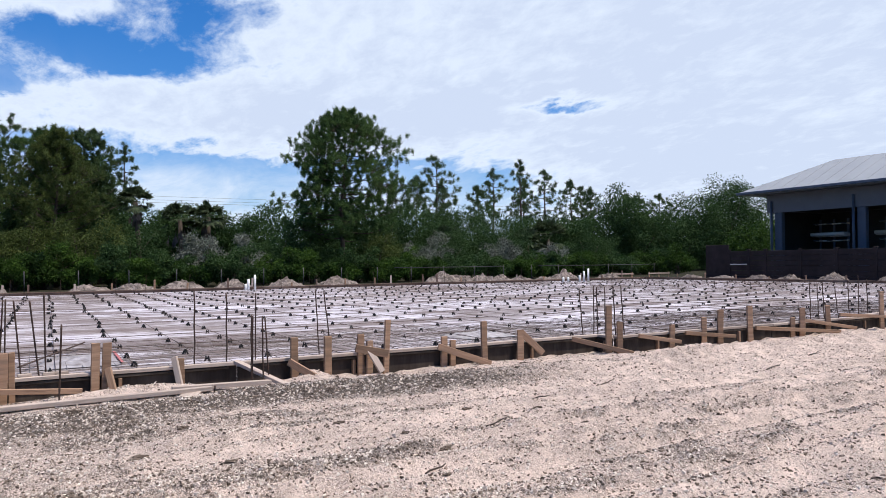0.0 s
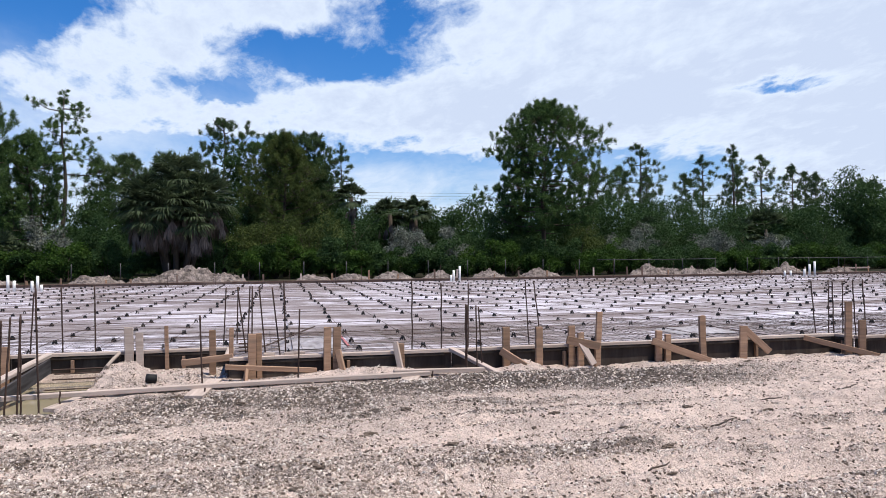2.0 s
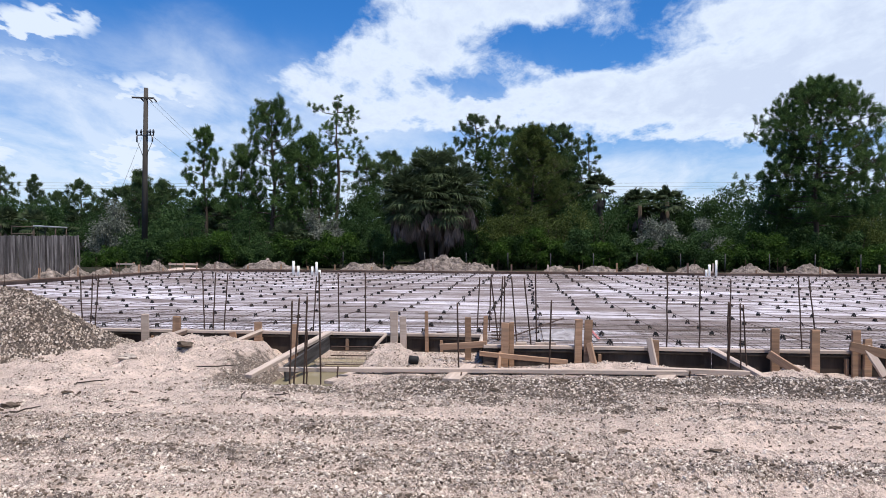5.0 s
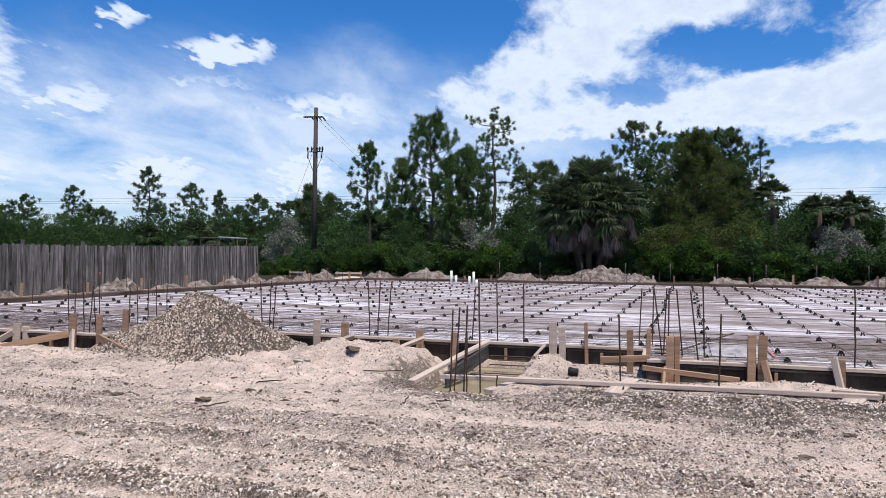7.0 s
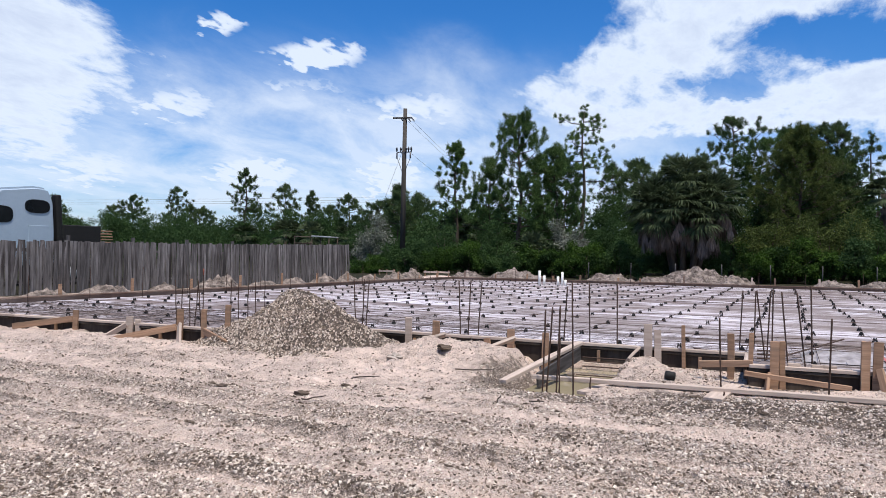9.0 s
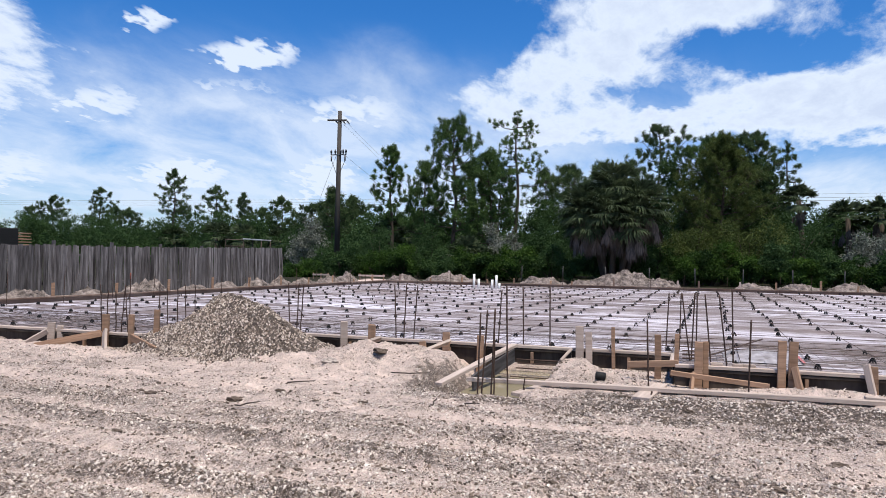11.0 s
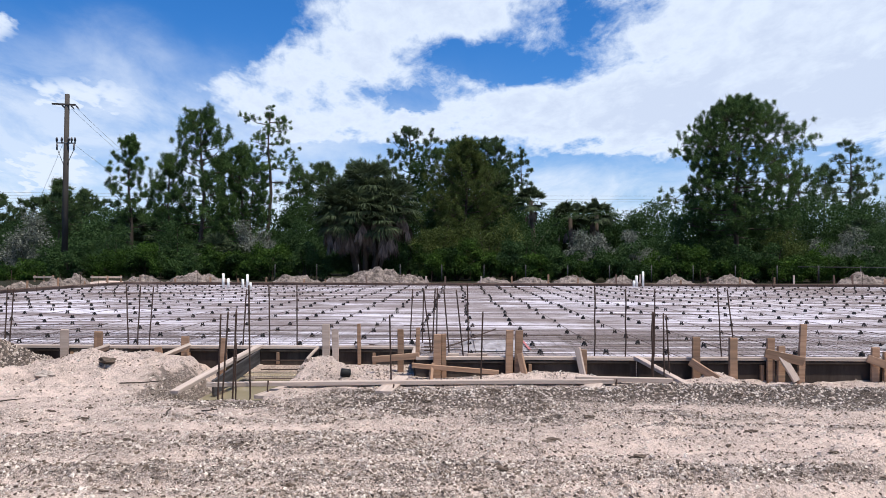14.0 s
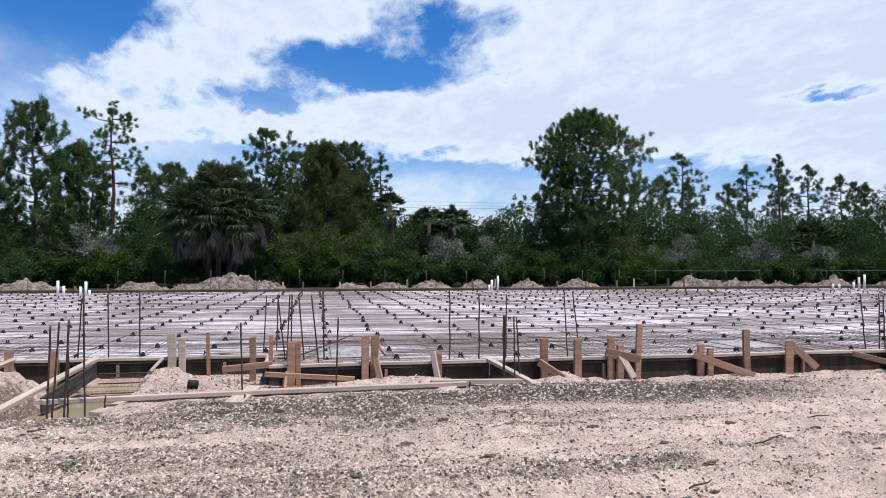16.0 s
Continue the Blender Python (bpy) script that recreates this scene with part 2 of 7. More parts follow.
        hgt = op("MULTIPLY", op("MULTIPLY", gap, mask), 62.0 / scale)
        relief = hgt if relief is None else op("ADD", relief, hgt)
    bp = N("ShaderNodeBump")
    bp.inputs["Strength"].default_value, bp.inputs["Distance"].default_value = 1.0, 0.032
    L(relief, bp.inputs["Height"])
    L(b.inputs["Normal"].links[0].from_socket, bp.inputs["Normal"])
    L(bp.outputs[0], b.inputs["Normal"])
    # dark crumbs of soil and shell fines, in clusters where gravel lies
    for scale, lo, hi, amount, tone in ((2.3, 0.52, 0.64, 0.34, (0.29, 0.235, 0.205)), (8.5, 0.555, 0.60, 0.62, (0.15, 0.12, 0.104)), (24.0, 0.56, 0.60, 0.55, (0.12, 0.096, 0.082))):
        crumbs = rng_(op("ADD", nz(scale, 6, (0.75, 1.25, 1.0)), op("MULTIPLY", op("SUBTRACT", att.outputs["Fac"], 0.55), 0.24)), lo, hi)
        over(op("MULTIPLY", crumbs, amount), tone)
    # grey gravel windrow before the forms
    wob = op("ADD", sep.outputs[1], op("MULTIPLY", op("SUBTRACT", nz(1.3, 4), 0.5), 0.7))
    band = op("MULTIPLY", rng_(wob, 7.20, 7.45), rng_(wob, 7.95, 7.75))
    band = op("MULTIPLY", band, op("MULTIPLY", rng_(sep.outputs[0], -2.4, -0.8), rng_(sep.outputs[0], 6.5, 3.5)))
    over(op("MULTIPLY", band, 0.12), (0.05, 0.042, 0.037))
    # weeds and leaf fall, with the trees' shadow put into the dark colour
    litter_shade = op("MAXIMUM", rng_(op("ADD", sep.outputs[1], op("MULTIPLY", nz(0.5), 2.0)), 41.0, 42.0), rng_(op("ADD", op("MULTIPLY", sep.outputs[0], -1.0), op("MULTIPLY", nz(0.5), 2.0)), 19.6, 20.4))
    litter_shade = op("MAXIMUM", litter_shade, rng_(sep.outputs[0], 40.0, 40.6))
    over(litter_shade, (0.030, 0.029, 0.017))
    L(col, b.inputs["Base Color"])
    return m


M_SAND = sand_material()


def gravel_material(name, ramp):
    """Every stone its own tone, drawn from a ramp of shell white to dark grey."""
    m = bpy.data.materials.new(name)
    m.use_nodes = True
    nt = m.node_tree
    b = nt.nodes["Principled BSDF"]
    b.inputs["Roughness"].default_value, b.inputs["Specular IOR Level"].default_value = 0.8, 0.25
    g = nt.nodes.new("ShaderNodeNewGeometry")
    r = nt.nodes.new("ShaderNodeValToRGB")
    el = r.color_ramp.elements
    while len(el) < len(ramp):
        el.new(0.5)
    for e, (p, c) in zip(el, ramp):
        e.position, e.color = p, (*c, 1)
    n = nt.nodes.new("ShaderNodeTexNoise")
    n.inputs["Scale"].default_value = 90.0
    nt.links.new(g.outputs["Position"], n.inputs["Vector"])
    mix = nt.nodes.new("ShaderNodeMix")
    mix.data_type, mix.blend_type = "RGBA", "MULTIPLY"
    mix.inputs["Factor"].default_value = 0.3
    nt.links.new(g.outputs["Random Per Island"], r.inputs[0])
    nt.links.new(r.outputs[0], mix.inputs["A"])
    nt.links.new(n.outputs["Fac"], mix.inputs["B"])
    nt.links.new(mix.outputs["Result"], b.inputs["Base Color"])
    return m


M_STONE = gravel_material("shell_gravel_mat", [(0.0, (0.08, 0.059, 0.044)), (0.30, (0.26, 0.196, 0.152)), (0.52, (0.58, 0.47, 0.395)), (0.75, (0.76, 0.655, 0.565)), (1.0, (0.88, 0.79, 0.70))])
M_STONE_BROWN = gravel_material("brown_gravel_mat", [(0.0, (0.07, 0.054, 0.044)), (0.28, (0.28, 0.215, 0.172)), (0.62, (0.56, 0.455, 0.375)), (1.0, (0.82, 0.72, 0.63))])
# dark third tone strengthened to suggest shadows among the heaps' lumps
M_SPOIL = material("spoil_mat", (0.42, 0.35, 0.31), (0.11, 0.09, 0.08), 5.0, 0.95, 1.0, 9.0, (0.075, 0.062, 0.055), 1.8, 0.85, "world", bump_dist=0.16, spec=0.15)
M_WOOD = material("pine_lumber_mat", (0.40, 0.252, 0.165), (0.24, 0.145, 0.092), 6.0, 0.75, 0.25, 70.0, (0.19, 0.13, 0.092), 2.2, 0.75, stretch=(0.35, 5, 5), per_object=0.22, spec=0.25)
M_WOOD_PALE = material("weathered_lumber_mat", (0.52, 0.425, 0.365), (0.37, 0.295, 0.25), 5.0, 0.8, 0.25, 70.0, (0.23, 0.19, 0.16), 2.2, 0.65, stretch=(0.35, 5, 5), per_object=0.15, spec=0.25)
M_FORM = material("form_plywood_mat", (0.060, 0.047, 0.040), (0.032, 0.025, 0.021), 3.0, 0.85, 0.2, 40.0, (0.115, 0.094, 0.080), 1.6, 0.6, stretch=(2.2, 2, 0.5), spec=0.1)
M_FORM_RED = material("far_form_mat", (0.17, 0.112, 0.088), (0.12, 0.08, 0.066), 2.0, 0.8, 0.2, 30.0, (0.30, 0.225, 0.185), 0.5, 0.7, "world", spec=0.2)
M_REBAR = material("rebar_mat", (0.050, 0.032, 0.026), (0.085, 0.050, 0.036), 30.0, 0.75, 0.4, 160.0, metallic=0.3, space="world")
M_WIRE = material("wire_mat", (0.10, 0.085, 0.085), (0.065, 0.05, 0.045), 8.0, 0.6, 0.0, 60.0, metallic=0.5, space="world")
M_CHAIR = material("black_plastic_mat", (0.012, 0.012, 0.013), (0.02, 0.02, 0.02), 20.0, 0.65, 0.1, 90.0, spec=0.2)
M_PVC = material("white_pvc_mat", (0.80, 0.80, 0.78), (0.74, 0.74, 0.72), 8.0, 0.35, 0.05, 60.0)
M_FENCE = material("grey_board_mat", (0.205, 0.195, 0.200), (0.062, 0.057, 0.058), 4.0, 0.9, 0.4, 30.0, (0.030, 0.025, 0.025), 1.1, 0.85, stretch=(0.35, 3, 3), per_object=0.42, spec=0.15)
M_BARK = material("bark_mat", (0.085, 0.065, 0.05), (0.045, 0.035, 0.028), 4.0, 0.95, 0.6, 20.0, stretch=(1, 1, 0.4), space="world", bump_dist=0.03)
M_NEEDLE = material("pine_needle_mat", (0.104, 0.172, 0.052), (0.040, 0.078, 0.028), 0.8, 0.7, 0.0, 6.0, space="world", per_island=0.45, translucent=0.35, spec=0.12)
M_NEEDLE_FAR = material("far_pine_needle_mat", (0.095, 0.142, 0.056), (0.040, 0.070, 0.030), 0.5, 0.7, 0.0, 5.0, space="world", per_island=0.4, translucent=0.3, spec=0.12)
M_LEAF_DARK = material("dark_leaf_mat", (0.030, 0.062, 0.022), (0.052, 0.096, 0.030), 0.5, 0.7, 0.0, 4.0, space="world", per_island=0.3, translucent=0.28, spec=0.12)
M_LEAF = material("hedge_leaf_mat", (0.062, 0.122, 0.018), (0.012, 0.030, 0.009), 0.7, 0.7, 0.0, 4.0, space="world", per_island=0.32, translucent=0.3, spec=0.12)
M_LEAF_OLIVE = material("olive_leaf_mat", (0.105, 0.135, 0.038), (0.050, 0.076, 0.024), 0.7, 0.7, 0.0, 4.0, space="world", per_island=0.5, translucent=0.35, spec=0.12)
M_LEAF_SILVER = material("silver_leaf_mat", (0.22, 0.235, 0.20), (0.075, 0.09, 0.066), 0.9, 0.7, 0.0, 4.0, space="world", per_island=0.6, translucent=0.1, spec=0.12)
M_PALM = material("palm_frond_mat", (0.088, 0.118, 0.060), (0.024, 0.038, 0.018), 0.9, 0.7, 0.0, 5.0, space="world", per_island=0.45, translucent=0.28, spec=0.12)
M_PALM_DEAD = material("dead_frond_mat", (0.150, 0.120, 0.105), (0.060, 0.047, 0.042), 0.9, 0.85, 0.0, 6.0, space="world", per_island=0.45)
M_WALL_DARK = material("dark_precast_mat", (0.030, 0.024, 0.025), (0.020, 0.016, 0.017), 3.0, 0.85, 0.4, 25.0, (0.055, 0.046, 0.046), 0.5, 0.4, "world", spec=0.2)
M_ROOF = material("metal_roof_mat", (0.31, 0.325, 0.345), (0.27, 0.285, 0.305), 0.6, 0.5, 0.05, 5.0, metallic=0.0, space="world")
M_STEEL_GREY = material("grey_siding_mat", (0.115, 0.13, 0.155), (0.095, 0.108, 0.13), 0.8, 0.5, 0.1, 8.0, space="world")
M_STEEL_BLUE = material("blue_steel_mat", (0.085, 0.11, 0.15), (0.07, 0.09, 0.125), 0.8, 0.45, 0.1, 8.0, space="world")
# near-black for the shed's inner shade and the truck chassis
M_DARK = material("interior_shade_chassis_mat", (0.02, 0.02, 0.021), (0.03, 0.03, 0.03), 0.8, 0.8, 0.1, 6.0, space="world")
M_POLE = material("utility_pole_mat", (0.068, 0.060, 0.054), (0.042, 0.037, 0.033), 2.0, 0.9, 0.4, 12.0, space="world", stretch=(1, 1, 0.3))
M_CERAMIC = material("insulator_mat", (0.10, 0.10, 0.11), (0.14, 0.14, 0.15), 5.0, 0.3, 0.0, 20.0)
M_CABLE = material("cable_mat", (0.03, 0.03, 0.035), (0.05, 0.05, 0.05), 2.0, 0.5, 0.0, 9.0, space="world")
M_TRUCK = material("truck_paint_mat", (0.36, 0.45, 0.55), (0.33, 0.42, 0.52), 1.0, 0.25, 0.0, 10.0, space="world")
M_GLASS_DARK = material("dark_glass_mat", (0.01, 0.012, 0.015), (0.015, 0.017, 0.02), 1.0, 0.08, 0.0, 10.0)
M_RED = material("red_paint_mat", (0.46, 0.12, 0.12), (0.36, 0.14, 0.14), 14.0, 0.8, 0.1, 60.0)
M_CAP = material("faded_orange_mat", (0.34, 0.10, 0.06), (0.22, 0.07, 0.05), 14.0, 0.8, 0.1, 60.0)
M_MUD = material("dark_clod_mat", (0.085, 0.066, 0.052), (0.17, 0.132, 0.105), 8.0, 0.95, 0.8, 40.0, spec=0.1)
M_ROCK = material("pale_rock_mat", (0.44, 0.38, 0.335), (0.32, 0.275, 0.24), 9.0, 0.9, 0.6, 50.0, spec=0.2)


def sheet_material():
    """Milky vapour-barrier film: glossy, wrinkled, with long dirty streaks and wet brown patches."""
    m = material("vapour_sheet_mat", (0.67, 0.64, 0.71), (0.56, 0.53, 0.58), 1.6, 0.35, 0.5, 14.0, (0.34, 0.285, 0.275), 0.25, 0.6, "world",
                 stretch=(0.28, 1.0, 1.0), bump_dist=0.02, spec=0.3)
    nt = m.node_tree
    b = nt.nodes["Principled BSDF"]
    col = b.inputs["Base Color"].links[0].from_socket
    pos = nt.nodes.new("ShaderNodeNewGeometry").outputs["Position"]
    dirt = None
    for stretch, scale, lo, hi, amount, tone in (((0.35, 0.60, 1.0), 0.8, 0.50, 0.56, 0.62, (0.16, 0.128, 0.115)), ((0.14, 1.0, 1.0), 1.3, 0.495, 0.545, 0.70, (0.13, 0.098, 0.088)),
                                                 ((0.30, 0.30, 1.0), 0.30, 0.50, 0.64, 0.42, (0.26, 0.212, 0.195)), ((1.0, 1.2, 1.0), 2.2, 0.535, 0.59, 0.55, (0.14, 0.11, 0.10)),
                                                 ((0.10, 1.7, 1.0), 2.2, 0.505, 0.55, 0.62, (0.12, 0.088, 0.08))):
        mp = nt.nodes.new("ShaderNodeMapping")
        mp.inputs["Scale"].default_value = stretch
        nt.links.new(pos, mp.inputs[0])
        n = nt.nodes.new("ShaderNodeTexNoise")
        n.inputs["Scale"].default_value, n.inputs["Detail"].default_value, n.inputs["Roughness"].default_value = scale, 7, 0.65
        nt.links.new(mp.outputs[0], n.inputs["Vector"])
        r = nt.nodes.new("ShaderNodeMapRange")
        r.inputs["From Min"].default_value, r.inputs["From Max"].default_value, r.inputs["To Max"].default_value = lo, hi, amount
        nt.links.new(n.outputs["Fac"], r.inputs["Value"])
        mix = nt.nodes.new("ShaderNodeMix")
        mix.data_type = "RGBA"
        nt.links.new(r.outputs[0], mix.inputs["Factor"])
        nt.links.new(col, mix.inputs["A"])
        mix.inputs["B"].default_value = (*tone, 1)
        mx = nt.nodes.new("ShaderNodeMath")
        mx.operation = "MAXIMUM"
        nt.links.new(r.outputs[0], mx.inputs[0])
        if dirt is not None:
            nt.links.new(dirt, mx.inputs[1])
        dirt = mx.outputs[0]
        col = mix.outputs["Result"]
    nt.links.new(col, b.inputs["Base Color"])
    # the mud is dull where the film shines
    for key, lo, hi in (("Roughness", 0.38, 0.95), ("Specular IOR Level", 0.2, 0.02)):
        r = nt.nodes.new("ShaderNodeMapRange")
        r.inputs["To Min"].default_value, r.inputs["To Max"].default_value = lo, hi
        nt.links.new(dirt, r.inputs["Value"])
        nt.links.new(r.outputs[0], b.inputs[key])
    return m


def water_material():
    m = material("muddy_water_mat", (0.33, 0.285, 0.19), (0.29, 0.25, 0.165), 2.0, 0.06, 0.05, 20.0, space="world", bump_dist=0.002)
    return m


M_SHEET, M_WATER = sheet_material(), water_material()

# ---------------------------------------------------------------- mesh helpers
RNG = np.random.default_rng(7)


def value_noise(x, y, seed=0):
    xi, yi = np.floor(x).astype(np.int64), np.floor(y).astype(np.int64)
    fx, fy = x - xi, y - yi
    fx, fy = fx * fx * (3 - 2 * fx), fy * fy * (3 - 2 * fy)

    def hsh(i, j):
        n = (i * 374761393 + j * 668265263 + seed * 974711) & 0x7FFFFFFF
        n = ((n ^ (n >> 13)) * 1274126177) & 0x7FFFFFFF
        return ((n ^ (n >> 16)) & 0xFFFF) / 65535.0

    a, b, c, d = hsh(xi, yi), hsh(xi + 1, yi), hsh(xi, yi + 1), hsh(xi + 1, yi + 1)
    return (a + (b - a) * fx) * (1 - fy) + (c + (d - c) * fx) * fy


def fbm(x, y, octaves=4, seed=0):
    s, amp, tot = 0.0, 1.0, 0.0
    for o in range(octaves):
        s = s + amp * value_noise(x * 2 ** o + 17.3 * o, y * 2 ** o - 9.1 * o, seed + o)
        tot += amp
        amp *= 0.5
    return s / tot - 0.5


def smooth(lo, hi, v):
    t = np.clip((v - lo) / (hi - lo), 0, 1)
    return t * t * (3 - 2 * t)


def mesh_of(name, verts, faces, mat=None, flat=True):
    verts, faces = np.asarray(verts, dtype=np.float32), np.asarray(faces, dtype=np.int32)
    me = bpy.data.meshes.new(name)
    k = faces.shape[1]
    me.vertices.add(len(verts))
    me.vertices.foreach_set("co", verts.ravel())
    me.loops.add(faces.size)
    me.loops.foreach_set("vertex_index", faces.ravel())
    me.polygons.add(len(faces))
    me.polygons.foreach_set("loop_start", np.arange(0, faces.size, k, dtype=np.int32))
    me.polygons.foreach_set("use_smooth", np.full(len(faces), not flat))
    me.update(calc_edges=True)
    me.validate()
    if mat:
        me.materials.append(mat)
    return me


def part(name, data, material_, parent=None, label="", m=None):
    """Links a bmesh or mesh as one object, under a parent where one is given."""
    if isinstance(data, bmesh.types.BMesh):
        me = bpy.data.meshes.new(name)
        data.to_mesh(me)
        data.free()
    else:
        me = data
    if not me.materials:
        me.materials.append(material_)
    ob = new(name, me)
    ob.parent = parent
    if m is not None:
        ob.matrix_basis = m
    if label:
        ob["label"] = label
    return ob


def empty(name, m, label, category, group="", kind=""):
    e = new(name)
    e.empty_display_size = 0.1
    e.matrix_basis = m
    return tagged(e, label, category, group, kind)


def box_bm(sx, sy, sz, bevel=0.004, base=False):
    bm = bmesh.new()
    bmesh.ops.create_cube(bm, size=1.0)
    for v in bm.verts:
        v.co = Vector((v.co.x * sx, v.co.y * sy, (v.co.z + (0.5 if base else 0)) * sz))
    if bevel:
        bmesh.ops.bevel(bm, geom=bm.edges[:], offset=bevel, segments=1, affect="EDGES")
    return bm


def plank_bm(length, width, thick, bow=0.0, cuts=4):
    """A board along x, with eased edges and a slight bow."""
    bm = box_bm(length, width, thick, 0)
    long_edges = [e for e in bm.edges if abs((e.verts[0].co - e.verts[1].co).x) > length * 0.5]
    bmesh.ops.subdivide_edges(bm, edges=long_edges, cuts=cuts, use_grid_fill=True)
    sharp = [e for e in bm.edges if e.calc_face_angle(0) > 1.0]
    bmesh.ops.bevel(bm, geom=sharp, offset=0.004, segments=1, affect="EDGES")
    for v in bm.verts:
        s = v.co.x / length
        v.co.z += bow * (0.25 - s * s) * 4
        v.co.y += 0.3 * bow * math.sin(5 * s)
    return bm


def along(p, q, spin=0.0):
    """Pose at the middle of p-q with x along it; spin turns it about its length."""
    p, q = Vector(p), Vector(q)
    d = q - p
    rot = d.to_track_quat("X", "Z").to_matrix().to_4x4()
    return Matrix.Translation((p + q) / 2) @ rot @ Matrix.Rotation(radians(spin), 4, "X")


def board(name, p, q, width, thick, mat, label, category, group="", spin=0.0, bow=0.0):
    ob = part(name, plank_bm((Vector(q) - Vector(p)).length, width, thick, bow), mat, m=along(p, q, spin))
    return tagged(ob, label, category, group)


def tube_rings(points, radii, sides=6):
    """Vertices and quads of a tube along a polyline (numpy)."""
    pts = np.asarray(points, float)
    verts, faces = [], []
    for i, p in enumerate(pts):
        d = pts[min(i + 1, len(pts) - 1)] - pts[max(i - 1, 0)]
        d = d / (np.linalg.norm(d) + 1e-9)
        a = np.cross(d, (0.31, 0.95, 0.05) if abs(d[2]) > 0.7 else (0, 0, 1.0))
        a /= np.linalg.norm(a) + 1e-9
        b = np.cross(d, a)
        for k in range(sides):
            t = 2 * math.pi * k / sides
            verts.append(p + radii[i] * (a * math.cos(t) + b * math.sin(t)))
    for i in range(len(pts) - 1):
        for k in range(sides):
            k2 = (k + 1) % sides
            faces.append((i * sides + k, i * sides + k2, (i + 1) * sides + k2, (i + 1) * sides + k))
    n = len(verts)
    verts += [pts[0], pts[-1]]
    for k in range(sides):
        faces.append((n, (k + 1) % sides, k, k))
        o = (len(pts) - 1) * sides
        faces.append((n + 1, o + k, o + (k + 1) % sides, o + (k + 1) % sides))
    return np.array(verts), faces


def tubes_mesh(name, items, mat, sides=6):
    """Several tubes joined into one mesh, caps as triangles."""
    me = bpy.data.meshes.new(name)
    V, F, o = [], [], 0
    for points, radii in items:
        v, f = tube_rings(points, radii, sides)
        V += [tuple(c) for c in v]
        F += [tuple(dict.fromkeys(i + o for i in q)) for q in f]
        o += len(v)
    me.from_pydata(V, [], F)
    me.polygons.foreach_set("use_smooth", np.full(len(F), True))
    me.materials.append(mat)
    return me


def leaf_cards(origins, dirs, length, width, rng, curl=0.15):
    """One narrow pointed leaf at each origin along each direction."""
    n = len(origins)
    d = dirs / (np.linalg.norm(dirs, axis=1, keepdims=True) + 1e-9)
    side = np.cross(d, rng.normal(size=(n, 3)))
    side /= np.linalg.norm(side, axis=1, keepdims=True) + 1e-9
    ln = (length * rng.uniform(0.65, 1.3, n))[:, None]
    wd = (width * rng.uniform(0.7, 1.3, n))[:, None]
    tip = origins + d * ln + np.array([0, 0, -1.0]) * ln * curl
    mid = origins + d * ln * 0.5
    low = origins * 0.75 + mid * 0.25
    V = np.concatenate([(low - side * wd * 0.45)[:, None], (low + side * wd * 0.45)[:, None], tip[:, None]], axis=1).reshape(-1, 3)
    F = np.arange(3 * n).reshape(n, 3)
    return V, F


def join_cards(*sets):
    V, F, o = [], [], 0
    for v, f in sets:
        V.append(v)
        F.append(f + o)
        o += len(v)
    return np.concatenate(V), np.concatenate(F)


def unit(rng, n):
    v = rng.normal(size=(n, 3))
    return v / np.linalg.norm(v, axis=1, keepdims=True)


# ---------------------------------------------------------------- ground
EDGE_L, EDGE_R, EDGE_FAR, TOP = -16.8, 37.2, 37.4, 0.45


def near_edge(x):
    """y of the slab's near side, with its jogs."""
    return np.where(x < -8.0, 8.5, np.where(x < -0.62, 9.65, np.where(x < 7.6, 8.65, 8.3)))


def bump(x, y, cx, cy, rx, ry, h, p=2.0):
    d = np.sqrt(((x - cx) / rx) ** 2 + ((y - cy) / ry) ** 2)
    return h * np.exp(-(d ** p) * 1.2)


RUTS = ((5.05, 0.02, 0.040), (5.75, 0.03, 0.032), (6.55, 0.015, 0.020), (4.35, 0.0, 0.045), (3.75, 0.0, 0.045), (4.68, 0.01, 0.03))    # place, slope, depth


